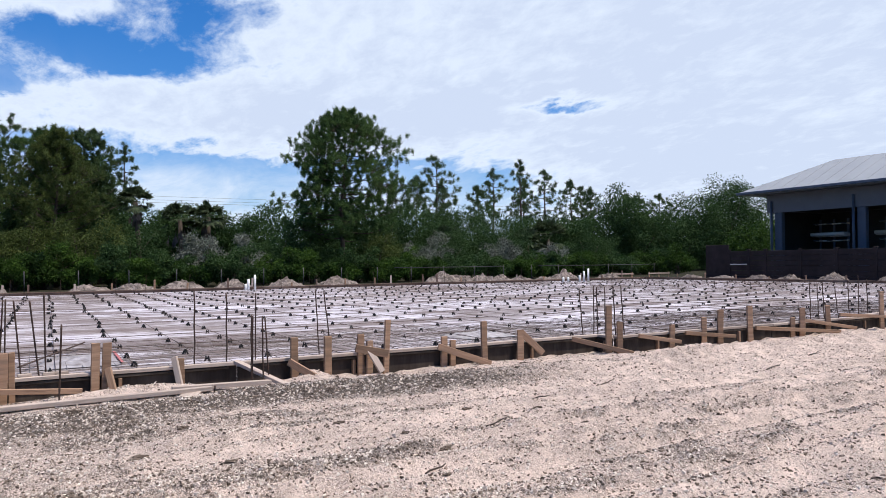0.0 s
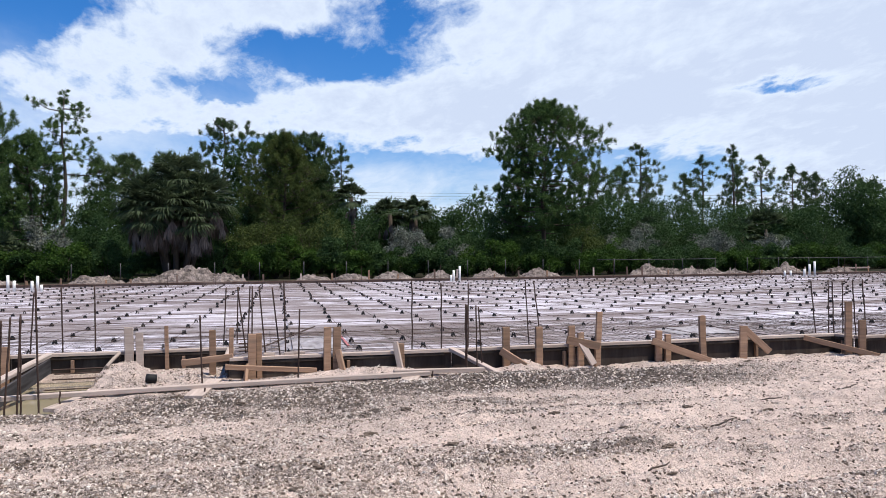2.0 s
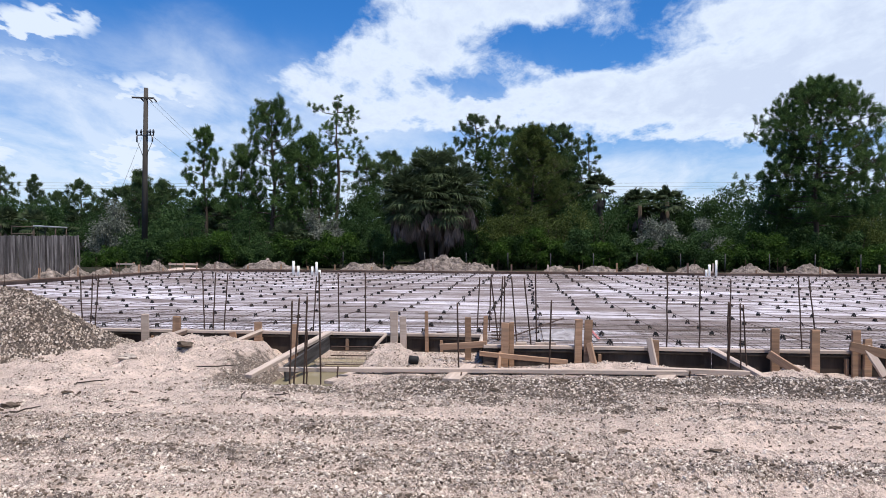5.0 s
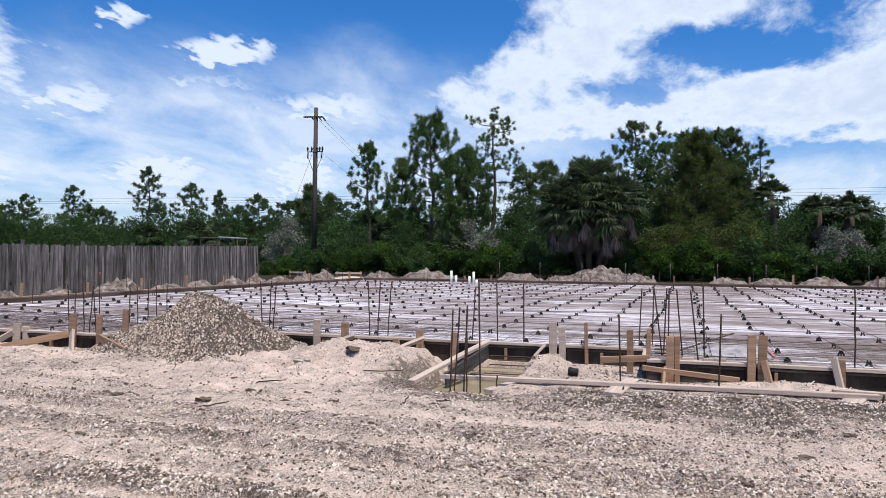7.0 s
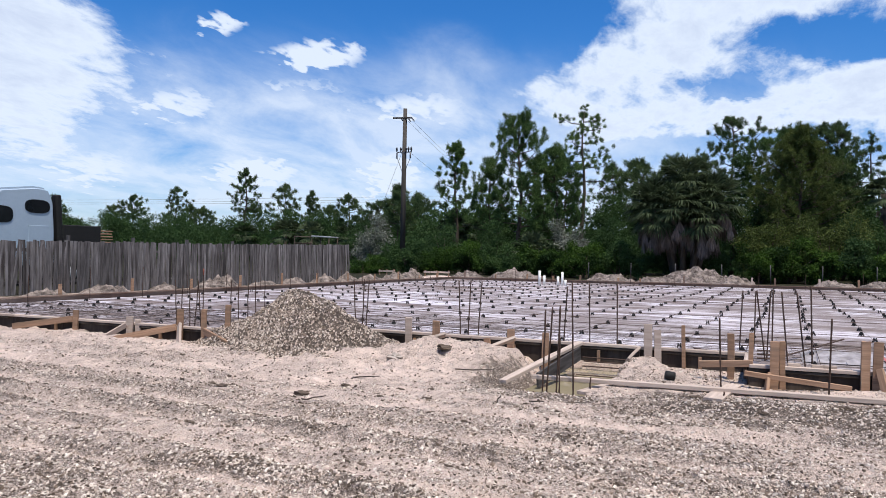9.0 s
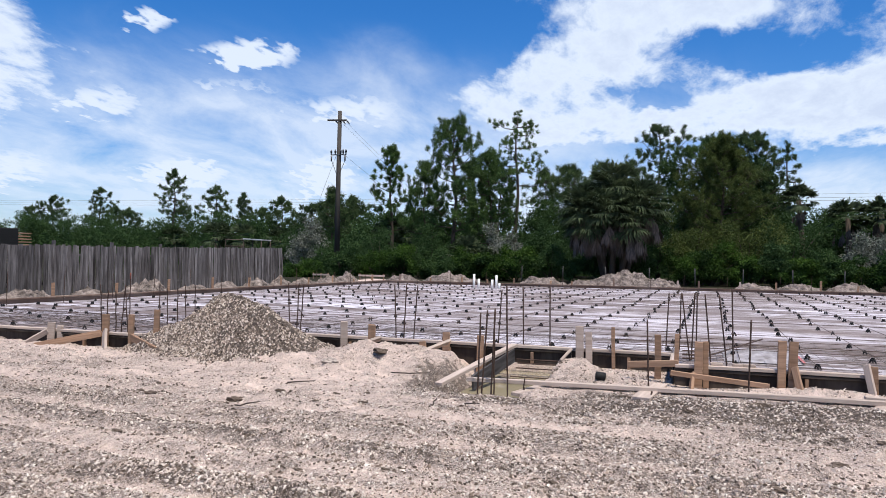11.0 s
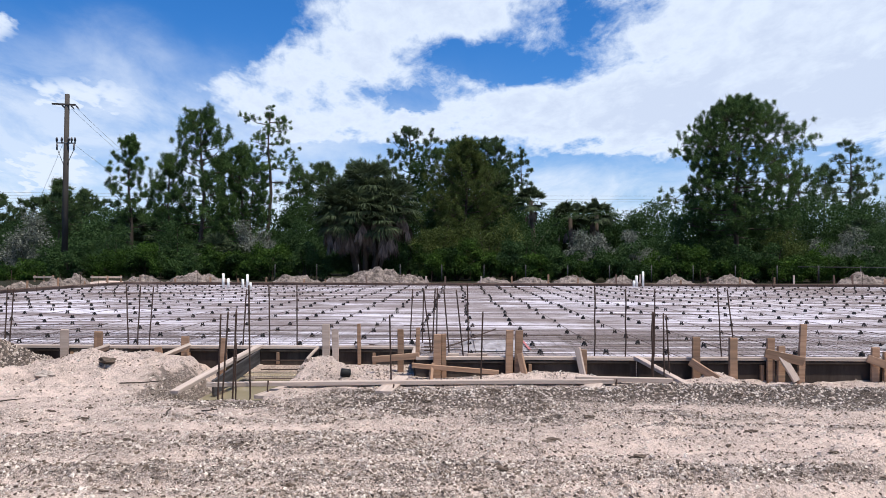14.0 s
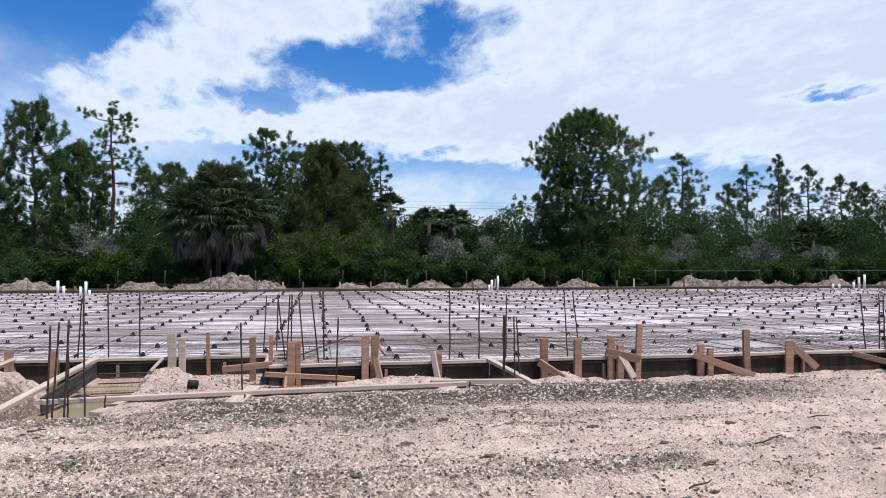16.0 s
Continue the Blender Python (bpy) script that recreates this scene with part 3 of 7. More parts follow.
def ground_height(x, y):
    x, y = np.asarray(x, float), np.asarray(y, float)
    z = 0.06 + 0.05 * smooth(3.5, 6.5, y) + 0.09 * smooth(6.3, 8.3, y) + 0.04 * smooth(2, 6, -x) * smooth(5, 7, y)
    z = z + 0.06 * fbm(x * 0.45, y * 0.6, 4, 3)
    near = smooth(26, 14, np.hypot(x, y - 6))
    # wheel ruts and the ridges that they push up
    for yy, slope, depth in RUTS:
        d = y - yy - slope * x - 0.16 * np.sin(x * 0.5 + yy)
        z = z - near * depth * np.exp(-(d / 0.11) ** 2) + near * depth * 0.8 * np.exp(-((np.abs(d) - 0.22) / 0.09) ** 2)
    lane = np.max([np.exp(-((y - yy - slope * x - 0.16 * np.sin(x * 0.5 + yy)) / 0.15) ** 2) for yy, slope, _ in RUTS], axis=0)
    z = z + near * (1 - 0.75 * lane) * (0.06 * fbm(x * 2.0, y * 4.0, 3, 11) + 0.095 * fbm(x * 6, y * 7.5, 3, 5) * (0.4 + 1.2 * smooth(-0.1, 0.15, fbm(x * 0.6, y * 2.2, 3, 31))))
    # windrow of dark gravel along the forms
    w = 7.45 + 0.28 * smooth(0.5, 2.5, x) + 0.08 * np.sin(x * 0.9)
    z = z + near * smooth(-1.6, 0.6, x) * smooth(7.5, 5.5, x) * 0.10 * np.exp(-((y - w) / 0.26) ** 2)
    # sand thrown up against the forms
    sand = bump(x, y, -1.5, 8.95, 0.95, 0.55, 0.19, 4) + bump(x, y, -4.1, 9.0, 0.95, 0.75, 0.17, 4) + bump(x, y, -5.2, 8.6, 1.0, 0.8, 0.12)
    sand = sand + bump(x, y, 2.75, 8.35, 0.35, 0.25, 0.09) + bump(x, y, 8.8, 7.7, 1.4, 0.35, 0.10) + bump(x, y, 13.5, 7.6, 3.0, 0.4, 0.06)
    sand = sand + bump(x, y, -9.5, 7.9, 2.0, 0.35, 0.05)
    z = z + sand * (1 + 0.7 * fbm(x * 3, y * 3, 4, 21)) + np.minimum(sand, 0.12) * 1.1 * fbm(x * 10, y * 10, 3, 25)
    # the water pit, and shallow trenches beside the forms
    dx = x + 2.62 - 0.12 * (y - 8.8) + 0.30 * fbm(x * 3.5, y * 3.5, 4, 8)
    pit = smooth(-0.95, -0.32, dx) * smooth(0.62, 0.40, dx) * smooth(7.50, 7.85, y + 0.25 * fbm(x * 4, y * 4, 3, 9)) * smooth(10.2, 9.9, y)
    z = z * (1 - pit) + (-0.25) * pit
    tr = smooth(8.35, 8.5, y) * smooth(8.9, 8.75, y) * smooth(-0.7, -0.5, x) * smooth(2.8, 2.5, x)
    z = z - 0.06 * tr
    # terrace of sand behind the long rail
    terrace = smooth(7.74, 8.10, y + 0.10 * fbm(x * 3, y, 2, 41)) * smooth(-1.9, -1.4, x) * smooth(2.9, 2.4, x)
    z = z + terrace * np.clip(0.23 - z, -0.2, 0.2) * 0.85
    z = z + bump(x, y, 0.55, 8.42, 0.7, 0.16, 0.07) + bump(x, y, 1.15, 8.45, 0.5, 0.16, 0.07)
    tr3 = smooth(8.4, 8.6, y) * smooth(9.2, 9.0, y) * smooth(1.5, 1.7, x) * smooth(2.5, 2.3, x)
    z = z - 0.15 * tr3
    # under the slab
    inside = (y > near_edge(x) - 0.01) & (y < EDGE_FAR) & (x > EDGE_L) & (x < EDGE_R)
    z = np.where(inside & (pit < 0.5), np.minimum(z, 0.16), z)
    # rising a little behind the slab
    return z + 0.10 * smooth(37.6, 39.0, y) + 0.10 * smooth(17.0, 18.5, -x) * smooth(6, 12, y) + 0.10 * smooth(37.4, 39, x) * smooth(6, 12, y)


def spread(lo, hi, step, far, grow=1.25):
    core = list(np.arange(lo, hi, step))
    up, d = [hi], step
    while up[-1] < far:
        d *= grow
        up.append(up[-1] + d)
    down, d = [], step
    v = lo
    while v > -far:
        d *= grow
        v -= d
        down.append(v)
    return np.array(down[::-1] + core + up)


def gravel_density(x, y):
    """How thickly shell gravel lies: long streaks along the wheel tracks, bare sand between, a thick windrow."""
    pat = 0.10 + 0.9 * smooth(-0.05, 0.10, fbm(x * 0.45, y * 2.7, 5, 31)) * (0.25 + 0.75 * smooth(-0.10, 0.08, fbm(x * 1.8, y * 5.0, 3, 33)))
    pat = pat * (1 - 0.45 * smooth(1.5, 4.0, x)) * (1 - 0.6 * smooth(1.5, 4.5, x) * smooth(5.0, 6.2, y)) * (1 - 0.85 * np.exp(-(((x - 5.1) / 0.9) ** 2 + ((y - 6.75) / 0.32) ** 2) ** 2))
    pat = pat * (1 - 0.7 * smooth(6.0, 6.7, y) * smooth(-2.4, -3.4, x))
    pat = np.maximum(pat, (0.35 + 0.25 * smooth(-0.1, 0.1, fbm(x * 0.8, y * 3.4, 3, 37))) * smooth(6.7, 6.0, y) * smooth(1.8, -0.4, x))
    for yy, slope, _ in RUTS:
        pat = pat * (1 - 0.8 * np.exp(-((y - yy - slope * x - 0.16 * np.sin(x * 0.5 + yy)) / 0.12) ** 2))
    wind = np.exp(-((y - 7.58 - 0.1 * np.sin(x * 0.9)) / 0.36) ** 4) * smooth(-2.2, -0.8, x) * smooth(6.5, 3.5, x)
    heaps = 0.10 * smooth(8.0, 8.4, y) * smooth(-0.2, 0.1, fbm(x * 1.5, y * 1.5, 3, 35))
    bank = 0.6 * np.exp(-(((x + 3.2) / 0.35) ** 2 + ((y - 8.0) / 0.7) ** 2))
    lie = np.where(y > 8.1, np.maximum(heaps, 0.3 * pat), pat)
    return np.clip(np.maximum(np.maximum(lie, wind * 1.2), bank), 0, 1.2)


def make_ground():
    xs = spread(-12.5, 15.5, 0.05, 2400)
    ys = spread(3.1, 10.2, 0.045, 2400)
    X, Y = np.meshgrid(xs, ys)
    Z = ground_height(X, Y)
    V = np.stack([X, Y, Z], -1).reshape(-1, 3)
    nx, ny = len(xs), len(ys)
    i = (np.arange(ny - 1)[:, None] * nx + np.arange(nx - 1)[None]).ravel()
    F = np.stack([i, i + 1, i + nx + 1, i + nx], 1)
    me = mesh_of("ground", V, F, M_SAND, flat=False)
    fade = smooth(30, 15, np.hypot(X, Y))
    me.attributes.new("gravel", "FLOAT", "POINT").data.foreach_set("value", (gravel_density(X, Y) * fade).astype(np.float32).ravel())
    ob = part("ground", me, M_SAND)
    tagged(ob, "pinkish beige sand and shell ground with wheel ruts and dug pits", "ground", kind="structure")


make_ground()


def stones(name, n, pick, size, mat, label, seed, flatness=0.6):
    """Scattered small stones, joined: squashed octahedra that sit in the ground."""
    rng = np.random.default_rng(seed)
    P = pick(rng, n)
    n = len(P)
    s = size[0] + (size[1] - size[0]) * rng.random(n) ** 2.5
    ang = np.array([0.0, 2.1, 4.2])
    ring = np.stack([np.cos(ang), np.sin(ang), np.zeros(3)], 1)
    off = np.concatenate([np.repeat(ring[None], n, 0) * np.array([1, 1, 1]) + [0, 0, -0.9], np.repeat(ring[None], n, 0) * 0.72 + [0, 0, 0.9]], 1)
    off = off * (1 + rng.uniform(-0.3, 0.3, (n, 6, 1))) * np.array([1.25, 0.95, flatness])
    tilt = rng.normal(0, 0.35, (n, 2))
    off[:, :, 2] += off[:, :, 0] * tilt[:, :1] + off[:, :, 1] * tilt[:, 1:]
    a = rng.uniform(0, 2 * np.pi, n)
    c, sn = np.cos(a)[:, None], np.sin(a)[:, None]
    x, y = off[:, :, 0] * c - off[:, :, 1] * sn, off[:, :, 0] * sn + off[:, :, 1] * c
    off = np.stack([x, y, off[:, :, 2]], -1) * s[:, None, None]
    V = (P[:, None] + off + np.array([0, 0, 1])[None, None] * s[:, None, None] * flatness * 0.4).reshape(-1, 3)
    F0 = np.array([(3, 4, 5), (0, 1, 4), (0, 4, 3), (1, 2, 5), (1, 5, 4), (2, 0, 3), (2, 3, 5)])
    F = (F0[None] + 6 * np.arange(n)[:, None, None]).reshape(-1, 3)
    ob = part(name, mesh_of(name, V, F, mat), mat)
    return tagged(ob, label, "gravel", kind="stuff")


def gravel_pick(rng, n):
    """Denser in patches and along the windrow, sparser away from the walk."""
    r = 4.3 + 9.5 * rng.random(n * 4) ** 1.5
    a = np.radians(rng.uniform(-58, 64, n * 4))
    x, y = r * np.sin(a), r * np.cos(a)
    pit = (np.abs(x + 2.62) < 0.55) & (y > 7.7)
    keep = (rng.random(n * 4) < 0.12 + 0.7 * gravel_density(x, y)) & ~pit & (y < near_edge(x) - 0.1) & (y > 2.2)
    x, y = x[keep][:n], y[keep][:n]
    return np.stack([x, y, ground_height(x, y)], -1)


stones("shell_gravel", 125000, gravel_pick, (0.0045, 0.0175), M_STONE, "white and grey crushed shell gravel strewn over the sand", 3, 0.46)


def far_pick(rng, n):
    x, y = rng.uniform(-14, 18, n), rng.uniform(4.5, 8.6, n)
    keep = (y < near_edge(x) - 0.2) & ~((np.abs(x + 2.75) < 0.6) & (y > 7.7))
    x, y = x[keep], y[keep]
    return np.stack([x, y, ground_height(x, y)], -1)


stones("loose_stones", 420, far_pick, (0.009, 0.026), M_MUD, "scattered dark clods and stones on the sand", 5, 0.5)


def blob_thing(name, cx, cy, cz, rx, ry, h, mat, label, category, seed, group="", rough=0.25, res=36, sharp=1.0):
    """A heap: a skirted dome with lumps, flat underneath."""
    r = np.linspace(0, 1, res)
    a = np.linspace(0, 2 * np.pi, res * 2, endpoint=False)
    Rr, A = np.meshgrid(r, a)
    edge = 1 + 0.22 * (fbm(np.cos(A) * 1.7 + seed, np.sin(A) * 1.7 + seed, 3, seed))
    x, y = Rr * edge * np.cos(A) * rx, Rr * edge * np.sin(A) * ry
    prof = np.clip(1 - Rr ** sharp, 0, 1)
    prof = prof * (2 - prof) * 0.35 + prof * 0.65
    z = h * prof * (1 + rough * 2 * fbm(x / rx * 2.2 + seed, y / ry * 2.2, 4, seed + 2)) + h * 0.22 * rough * 4 * fbm(x * 5 / max(rx, 1), y * 5, 3, seed + 5) * (prof > 0.02)
    lump = np.abs(fbm(x * 2.6 + seed, y * 2.6, 4, seed + 9)) * 2 + 0.9 * fbm(x * 7 + seed, y * 7, 2, seed + 14)
    z = z + h * rough * 0.55 * (lump - 0.3) * np.clip(prof * 3, 0, 1)
    z = np.where(Rr > 0.985, -0.12, np.maximum(z, -0.02))
    V = np.stack([x, y, z], -1).reshape(-1, 3)
    na, nr = len(a), res
    F = []
    idx = np.arange(na * nr).reshape(na, nr)
    i2 = np.roll(idx, -1, axis=0)
    F = np.stack([idx[:, :-1], idx[:, 1:], i2[:, 1:], i2[:, :-1]], -1).reshape(-1, 4)
    ob = part(name, mesh_of(name, V, F, mat, flat=False), mat, m=pose(cx, cy, cz))
    return tagged(ob, label, category, group), V


# ---------------------------------------------------------------- slab: sheet, wire, forms
def make_sheet():
    xs, ys = np.arange(EDGE_L + 0.05, EDGE_R, 0.25), np.arange(8.35, EDGE_FAR - 0.02, 0.22)
    X, Y = np.meshgrid(xs, ys)
    d = Y - near_edge(X)
    Z = 0.335 + 0.018 * fbm(X * 0.8, Y * 1.6, 4, 77) + 0.02 * fbm(X * 0.25, Y * 0.25, 2, 78)
    Z = Z - 0.12 * smooth(0.75, 0.2, d)
    V = np.stack([X, Y, Z], -1).reshape(-1, 3)
    nx, ny = len(xs), len(ys)
    i = (np.arange(ny - 1)[:, None] * nx + np.arange(nx - 1)[None]).ravel()
    F = np.stack([i, i + 1, i + nx + 1, i + nx], 1)
    low = np.minimum.reduce([d.ravel()[F[:, k]] for k in range(4)])
    cx, cy = V[F].mean(1)[:, 0], V[F].mean(1)[:, 1]
    F = F[(low > -0.08) & ~((cx > -3.0) & (cx < -1.9) & (cy < 10.35))]
    used = np.unique(F)
    remap = np.zeros(len(V), int)
    remap[used] = np.arange(len(used))
    V = V[used]
    V[:, 1] = np.maximum(V[:, 1], near_edge(V[:, 0]) + 0.01)
    ob = part("vapour_sheet", mesh_of("vapour_sheet", V, remap[F], M_SHEET, flat=False), M_SHEET)
    tagged(ob, "pale lilac plastic vapour barrier, dirty and puddled, over the slab bed", "plastic sheet", kind="structure")


make_sheet()


def bars_mesh(name, segs, r, mat):
    """Straight square bars, each from p to q, joined."""
    P, Q = np.array([s[0] for s in segs], float), np.array([s[1] for s in segs], float)
    d = Q - P
    d /= np.linalg.norm(d, axis=1, keepdims=True)
    up = np.where(np.abs(d[:, 2:3]) > 0.8, np.array([[1.0, 0, 0]]), np.array([[0, 0, 1.0]]))
    a = np.cross(d, up)
    a /= np.linalg.norm(a, axis=1, keepdims=True)
    b = np.cross(d, a)
    V = np.concatenate([np.stack([E + r * a, E + r * b, E - r * a, E - r * b], 1) for E in (P, Q)], axis=1).reshape(-1, 3)
    q = np.array([(0, 1, 5, 4), (1, 2, 6, 5), (2, 3, 7, 6), (3, 0, 4, 7), (0, 3, 2, 1), (4, 5, 6, 7)])
    F = (q[None] + 8 * np.arange(len(segs))[:, None, None]).reshape(-1, 4)
    return mesh_of(name, V, F, mat)


def make_wire():
    rng = np.random.default_rng(12)
    segs = []
    for y in np.arange(8.75, EDGE_FAR - 0.1, 0.152):
        x0 = EDGE_L + 0.1 if y > 9.8 else -0.5
        if y > 12.5:
            continue
        cuts = np.arange(x0, EDGE_R, 6.1)
        for x in cuts:
            z0, z1 = 0.350 + rng.uniform(-0.010, 0.010, 2)
            segs.append(((x, y + rng.uniform(-0.02, 0.02), z0), (min(x + 6.2, EDGE_R - 0.1), y + rng.uniform(-0.02, 0.02), z1)))
    for x in np.arange(EDGE_L + 0.15, EDGE_R - 0.1, 0.19):
        y0 = float(near_edge(np.array(x))) + 0.12
        for y in np.arange(y0, EDGE_FAR - 0.2, 4.0):
            if y > y0 + 0.1:
                break
            z0, z1 = 0.355 + rng.uniform(-0.010, 0.010, 2)
            segs.append(((x + rng.uniform(-0.02, 0.02), y, z0), (x + rng.uniform(-0.02, 0.02), min(y + 4.1, EDGE_FAR - 0.1), z1)))
    ob = part("wire_mesh", bars_mesh("wire_mesh", segs, 0.0027, M_WIRE), M_WIRE)
    tagged(ob, "thin rusty welded wire mesh laid over the plastic sheet", "wire mesh", kind="stuff")
    bars = []
    y = 10.0
    while y < EDGE_FAR - 0.3:
        x = EDGE_L + 0.2 + rng.uniform(0, 3)
        while x < EDGE_R - 4:
            ln = rng.uniform(5, 11)
            if rng.random() < 0.32:
                yy = y + rng.uniform(-0.22, 0.22)
                bars.append(((x, yy, 0.40), (min(x + ln, EDGE_R - 0.2), yy + rng.uniform(-0.12, 0.12), 0.40)))
            x += ln + rng.uniform(-0.4, 0.6)
        y += rng.uniform(0.75, 1.05)
    for x in np.arange(EDGE_L + 0.6, EDGE_R - 0.3, 0.86):
        y0 = float(near_edge(np.array(x))) + 0.3
        bars.append(((x + 0.018 * (y0 - 10), y0, 0.392), (min(x + 0.49, EDGE_R - 0.1), EDGE_FAR - 0.3, 0.392)))
    for k in range(3):
        bars.append(((-0.5, 8.85 + 0.14 * k, 0.33), (7.5, 8.86 + 0.14 * k, 0.33)))
        bars.append(((-7.9, 9.85 + 0.14 * k, 0.33), (-0.6, 9.86 + 0.14 * k, 0.33)))
        bars.append(((7.6, 8.5 + 0.14 * k, 0.33), (30, 8.5 + 0.14 * k, 0.33)))
        bars.append(((EDGE_L + 0.2, 8.7 + 0.14 * k, 0.33), (-8.1, 8.71 + 0.14 * k, 0.33)))
    for p, q in bars:
        ob = part("reinforcing_bar", bars_mesh("reinforcing_bar", [(p, q)], 0.0044, M_REBAR), M_REBAR)
        tagged(ob, "long rusty reinforcing bar lying across the slab bed", "rebar", "bars over the slab")


make_wire()


def chair_mesh():
    """A plastic bar chair in one moulded piece: saddle block, four splayed feet, two prongs."""
    bm = bmesh.new()
    bmesh.ops.create_grid(bm, x_segments=3, y_segments=3, size=0.5)
    for v in bm.verts:
        v.co = Vector((v.co.x * 0.062, v.co.y * 0.052, 0.045))
    top = bmesh.ops.extrude_face_region(bm, geom=bm.faces[:])
    for v in top["geom"]:
        if isinstance(v, bmesh.types.BMVert):
            v.co.z = 0.066
            v.co.x *= 0.85
    bm.faces.ensure_lookup_table()
    for f in [f for f in bm.faces if abs(f.normal.z) > 0.9]:
        c = f.calc_center_median()
        corner = abs(c.x) > 0.012 and abs(c.y) > 0.012
        if c.z < 0.05 and corner:
            r = bmesh.ops.extrude_discrete_faces(bm, faces=[f])["faces"][0]
            for v in r.verts:
                v.co += Vector((math.copysign(0.016, c.x), math.copysign(0.014, c.y), -0.045))
        elif c.z > 0.06 and abs(c.x) > 0.012 and abs(c.y) < 0.012:
            r = bmesh.ops.extrude_discrete_faces(bm, faces=[f])["faces"][0]
            for v in r.verts:
                v.co.z += 0.024
    bmesh.ops.recalc_face_normals(bm, faces=bm.faces[:])
    me = bpy.data.meshes.new("bar_chair")
    bm.to_mesh(me)
    bm.free()
    me.materials.append(M_CHAIR)
    return me


def make_chairs():
    rng = np.random.default_rng(4)
    me = chair_mesh()
    spots = []
    for i, x in enumerate(np.arange(EDGE_L + 0.6, EDGE_R - 0.3, 0.86)):
        y = float(near_edge(np.array(x))) + 1.1 + 0.3 * rng.random()
        while y < EDGE_FAR - 0.4:
            spots.append((x + 0.018 * (y - 10) + rng.uniform(-0.07, 0.07), y, rng.uniform(0, 180)))
            y += rng.uniform(0.8, 1.25)
    spots.sort(key=lambda s: math.hypot(s[0], s[1]))
    for x, y, a in spots[:300]:
        ob = new("bar_chair", me)
        ob.matrix_basis = pose(x, y, 0.325, 0, 0, a) @ Matrix.Scale(0.90, 4)
        tagged(ob, "small black plastic rebar chair standing on the plastic sheet", "rebar chair", "chairs on the slab")
    # lighter shape for the far ones: two splayed legs and a saddle
    vs, F0 = [], []
    for sx in (-1, 1):
        o = len(vs)
        vs += [(sx * 0.052, -0.036, 0), (sx * 0.026, -0.036, 0), (sx * 0.026, 0.036, 0), (sx * 0.052, 0.036, 0), (sx * 0.032, -0.02, 0.09), (sx * 0.006, -0.02, 0.06), (sx * 0.006, 0.02, 0.06), (sx * 0.032, 0.02, 0.09)]
        F0 += [(o, o + 1, o + 5, o + 4), (o + 1, o + 2, o + 6, o + 5), (o + 2, o + 3, o + 7, o + 6), (o + 3, o, o + 4, o + 7), (o + 4, o + 5, o + 6, o + 7)]
    vs, F0 = np.array(vs) * 0.86, np.array(F0)
    V, F, o = [], [], 0
    for x, y, a in spots[300:]:
        c, s = math.cos(radians(a)), math.sin(radians(a))
        V.append(np.stack([vs[:, 0] * c - vs[:, 1] * s + x, vs[:, 0] * s + vs[:, 1] * c + y, vs[:, 2] + 0.325], 1))
        F.append(F0 + o)
        o += len(vs)
    ob = part("far_bar_chairs", mesh_of("far_bar_chairs", np.concatenate(V), np.concatenate(F), M_CHAIR), M_CHAIR)
    tagged(ob, "rows of black plastic rebar chairs farther over the slab", "rebar chair", kind="stuff")


make_chairs()


def form_panel(p, q, height, mat, label, rail=True, rail_mat=None, out=(0, -1)):
    """One length of formwork: a plywood face, a lumber rail along its top, and short studs."""
    p, q = Vector((*p, 0)), Vector((*q, 0))
    L = (q - p).length
    ang = math.degrees(math.atan2(q.y - p.y, q.x - p.x))
    e = empty("form_panel", pose(*((p + q) / 2).xy, TOP, 0, 0, ang), label, "formwork", "forms round the slab")
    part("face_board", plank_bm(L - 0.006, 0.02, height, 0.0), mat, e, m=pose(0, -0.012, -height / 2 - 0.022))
    if rail:
        part("top_rail", plank_bm(L - 0.01, 0.09, 0.038, 0.004), rail_mat or M_WOOD_PALE, e, "pale lumber rail", m=pose(0, -0.02, -0.001))
        part("waler", plank_bm(L * 0.92, 0.03, 0.03, 0.0), rail_mat or M_FORM, e, m=pose(0, -0.043, -0.04))
        n = max(1, int(L / 1.7))
        for k in range(n):
            part("stud", plank_bm(height - 0.05, 0.05, 0.038, 0.0, 1), M_WOOD, e, m=pose(-L / 2 + (k + 0.5) * L / n + 0.08 * math.sin(k * 3 + L), -0.043, -height / 2 - 0.04, 0, 90, 0))
    return e


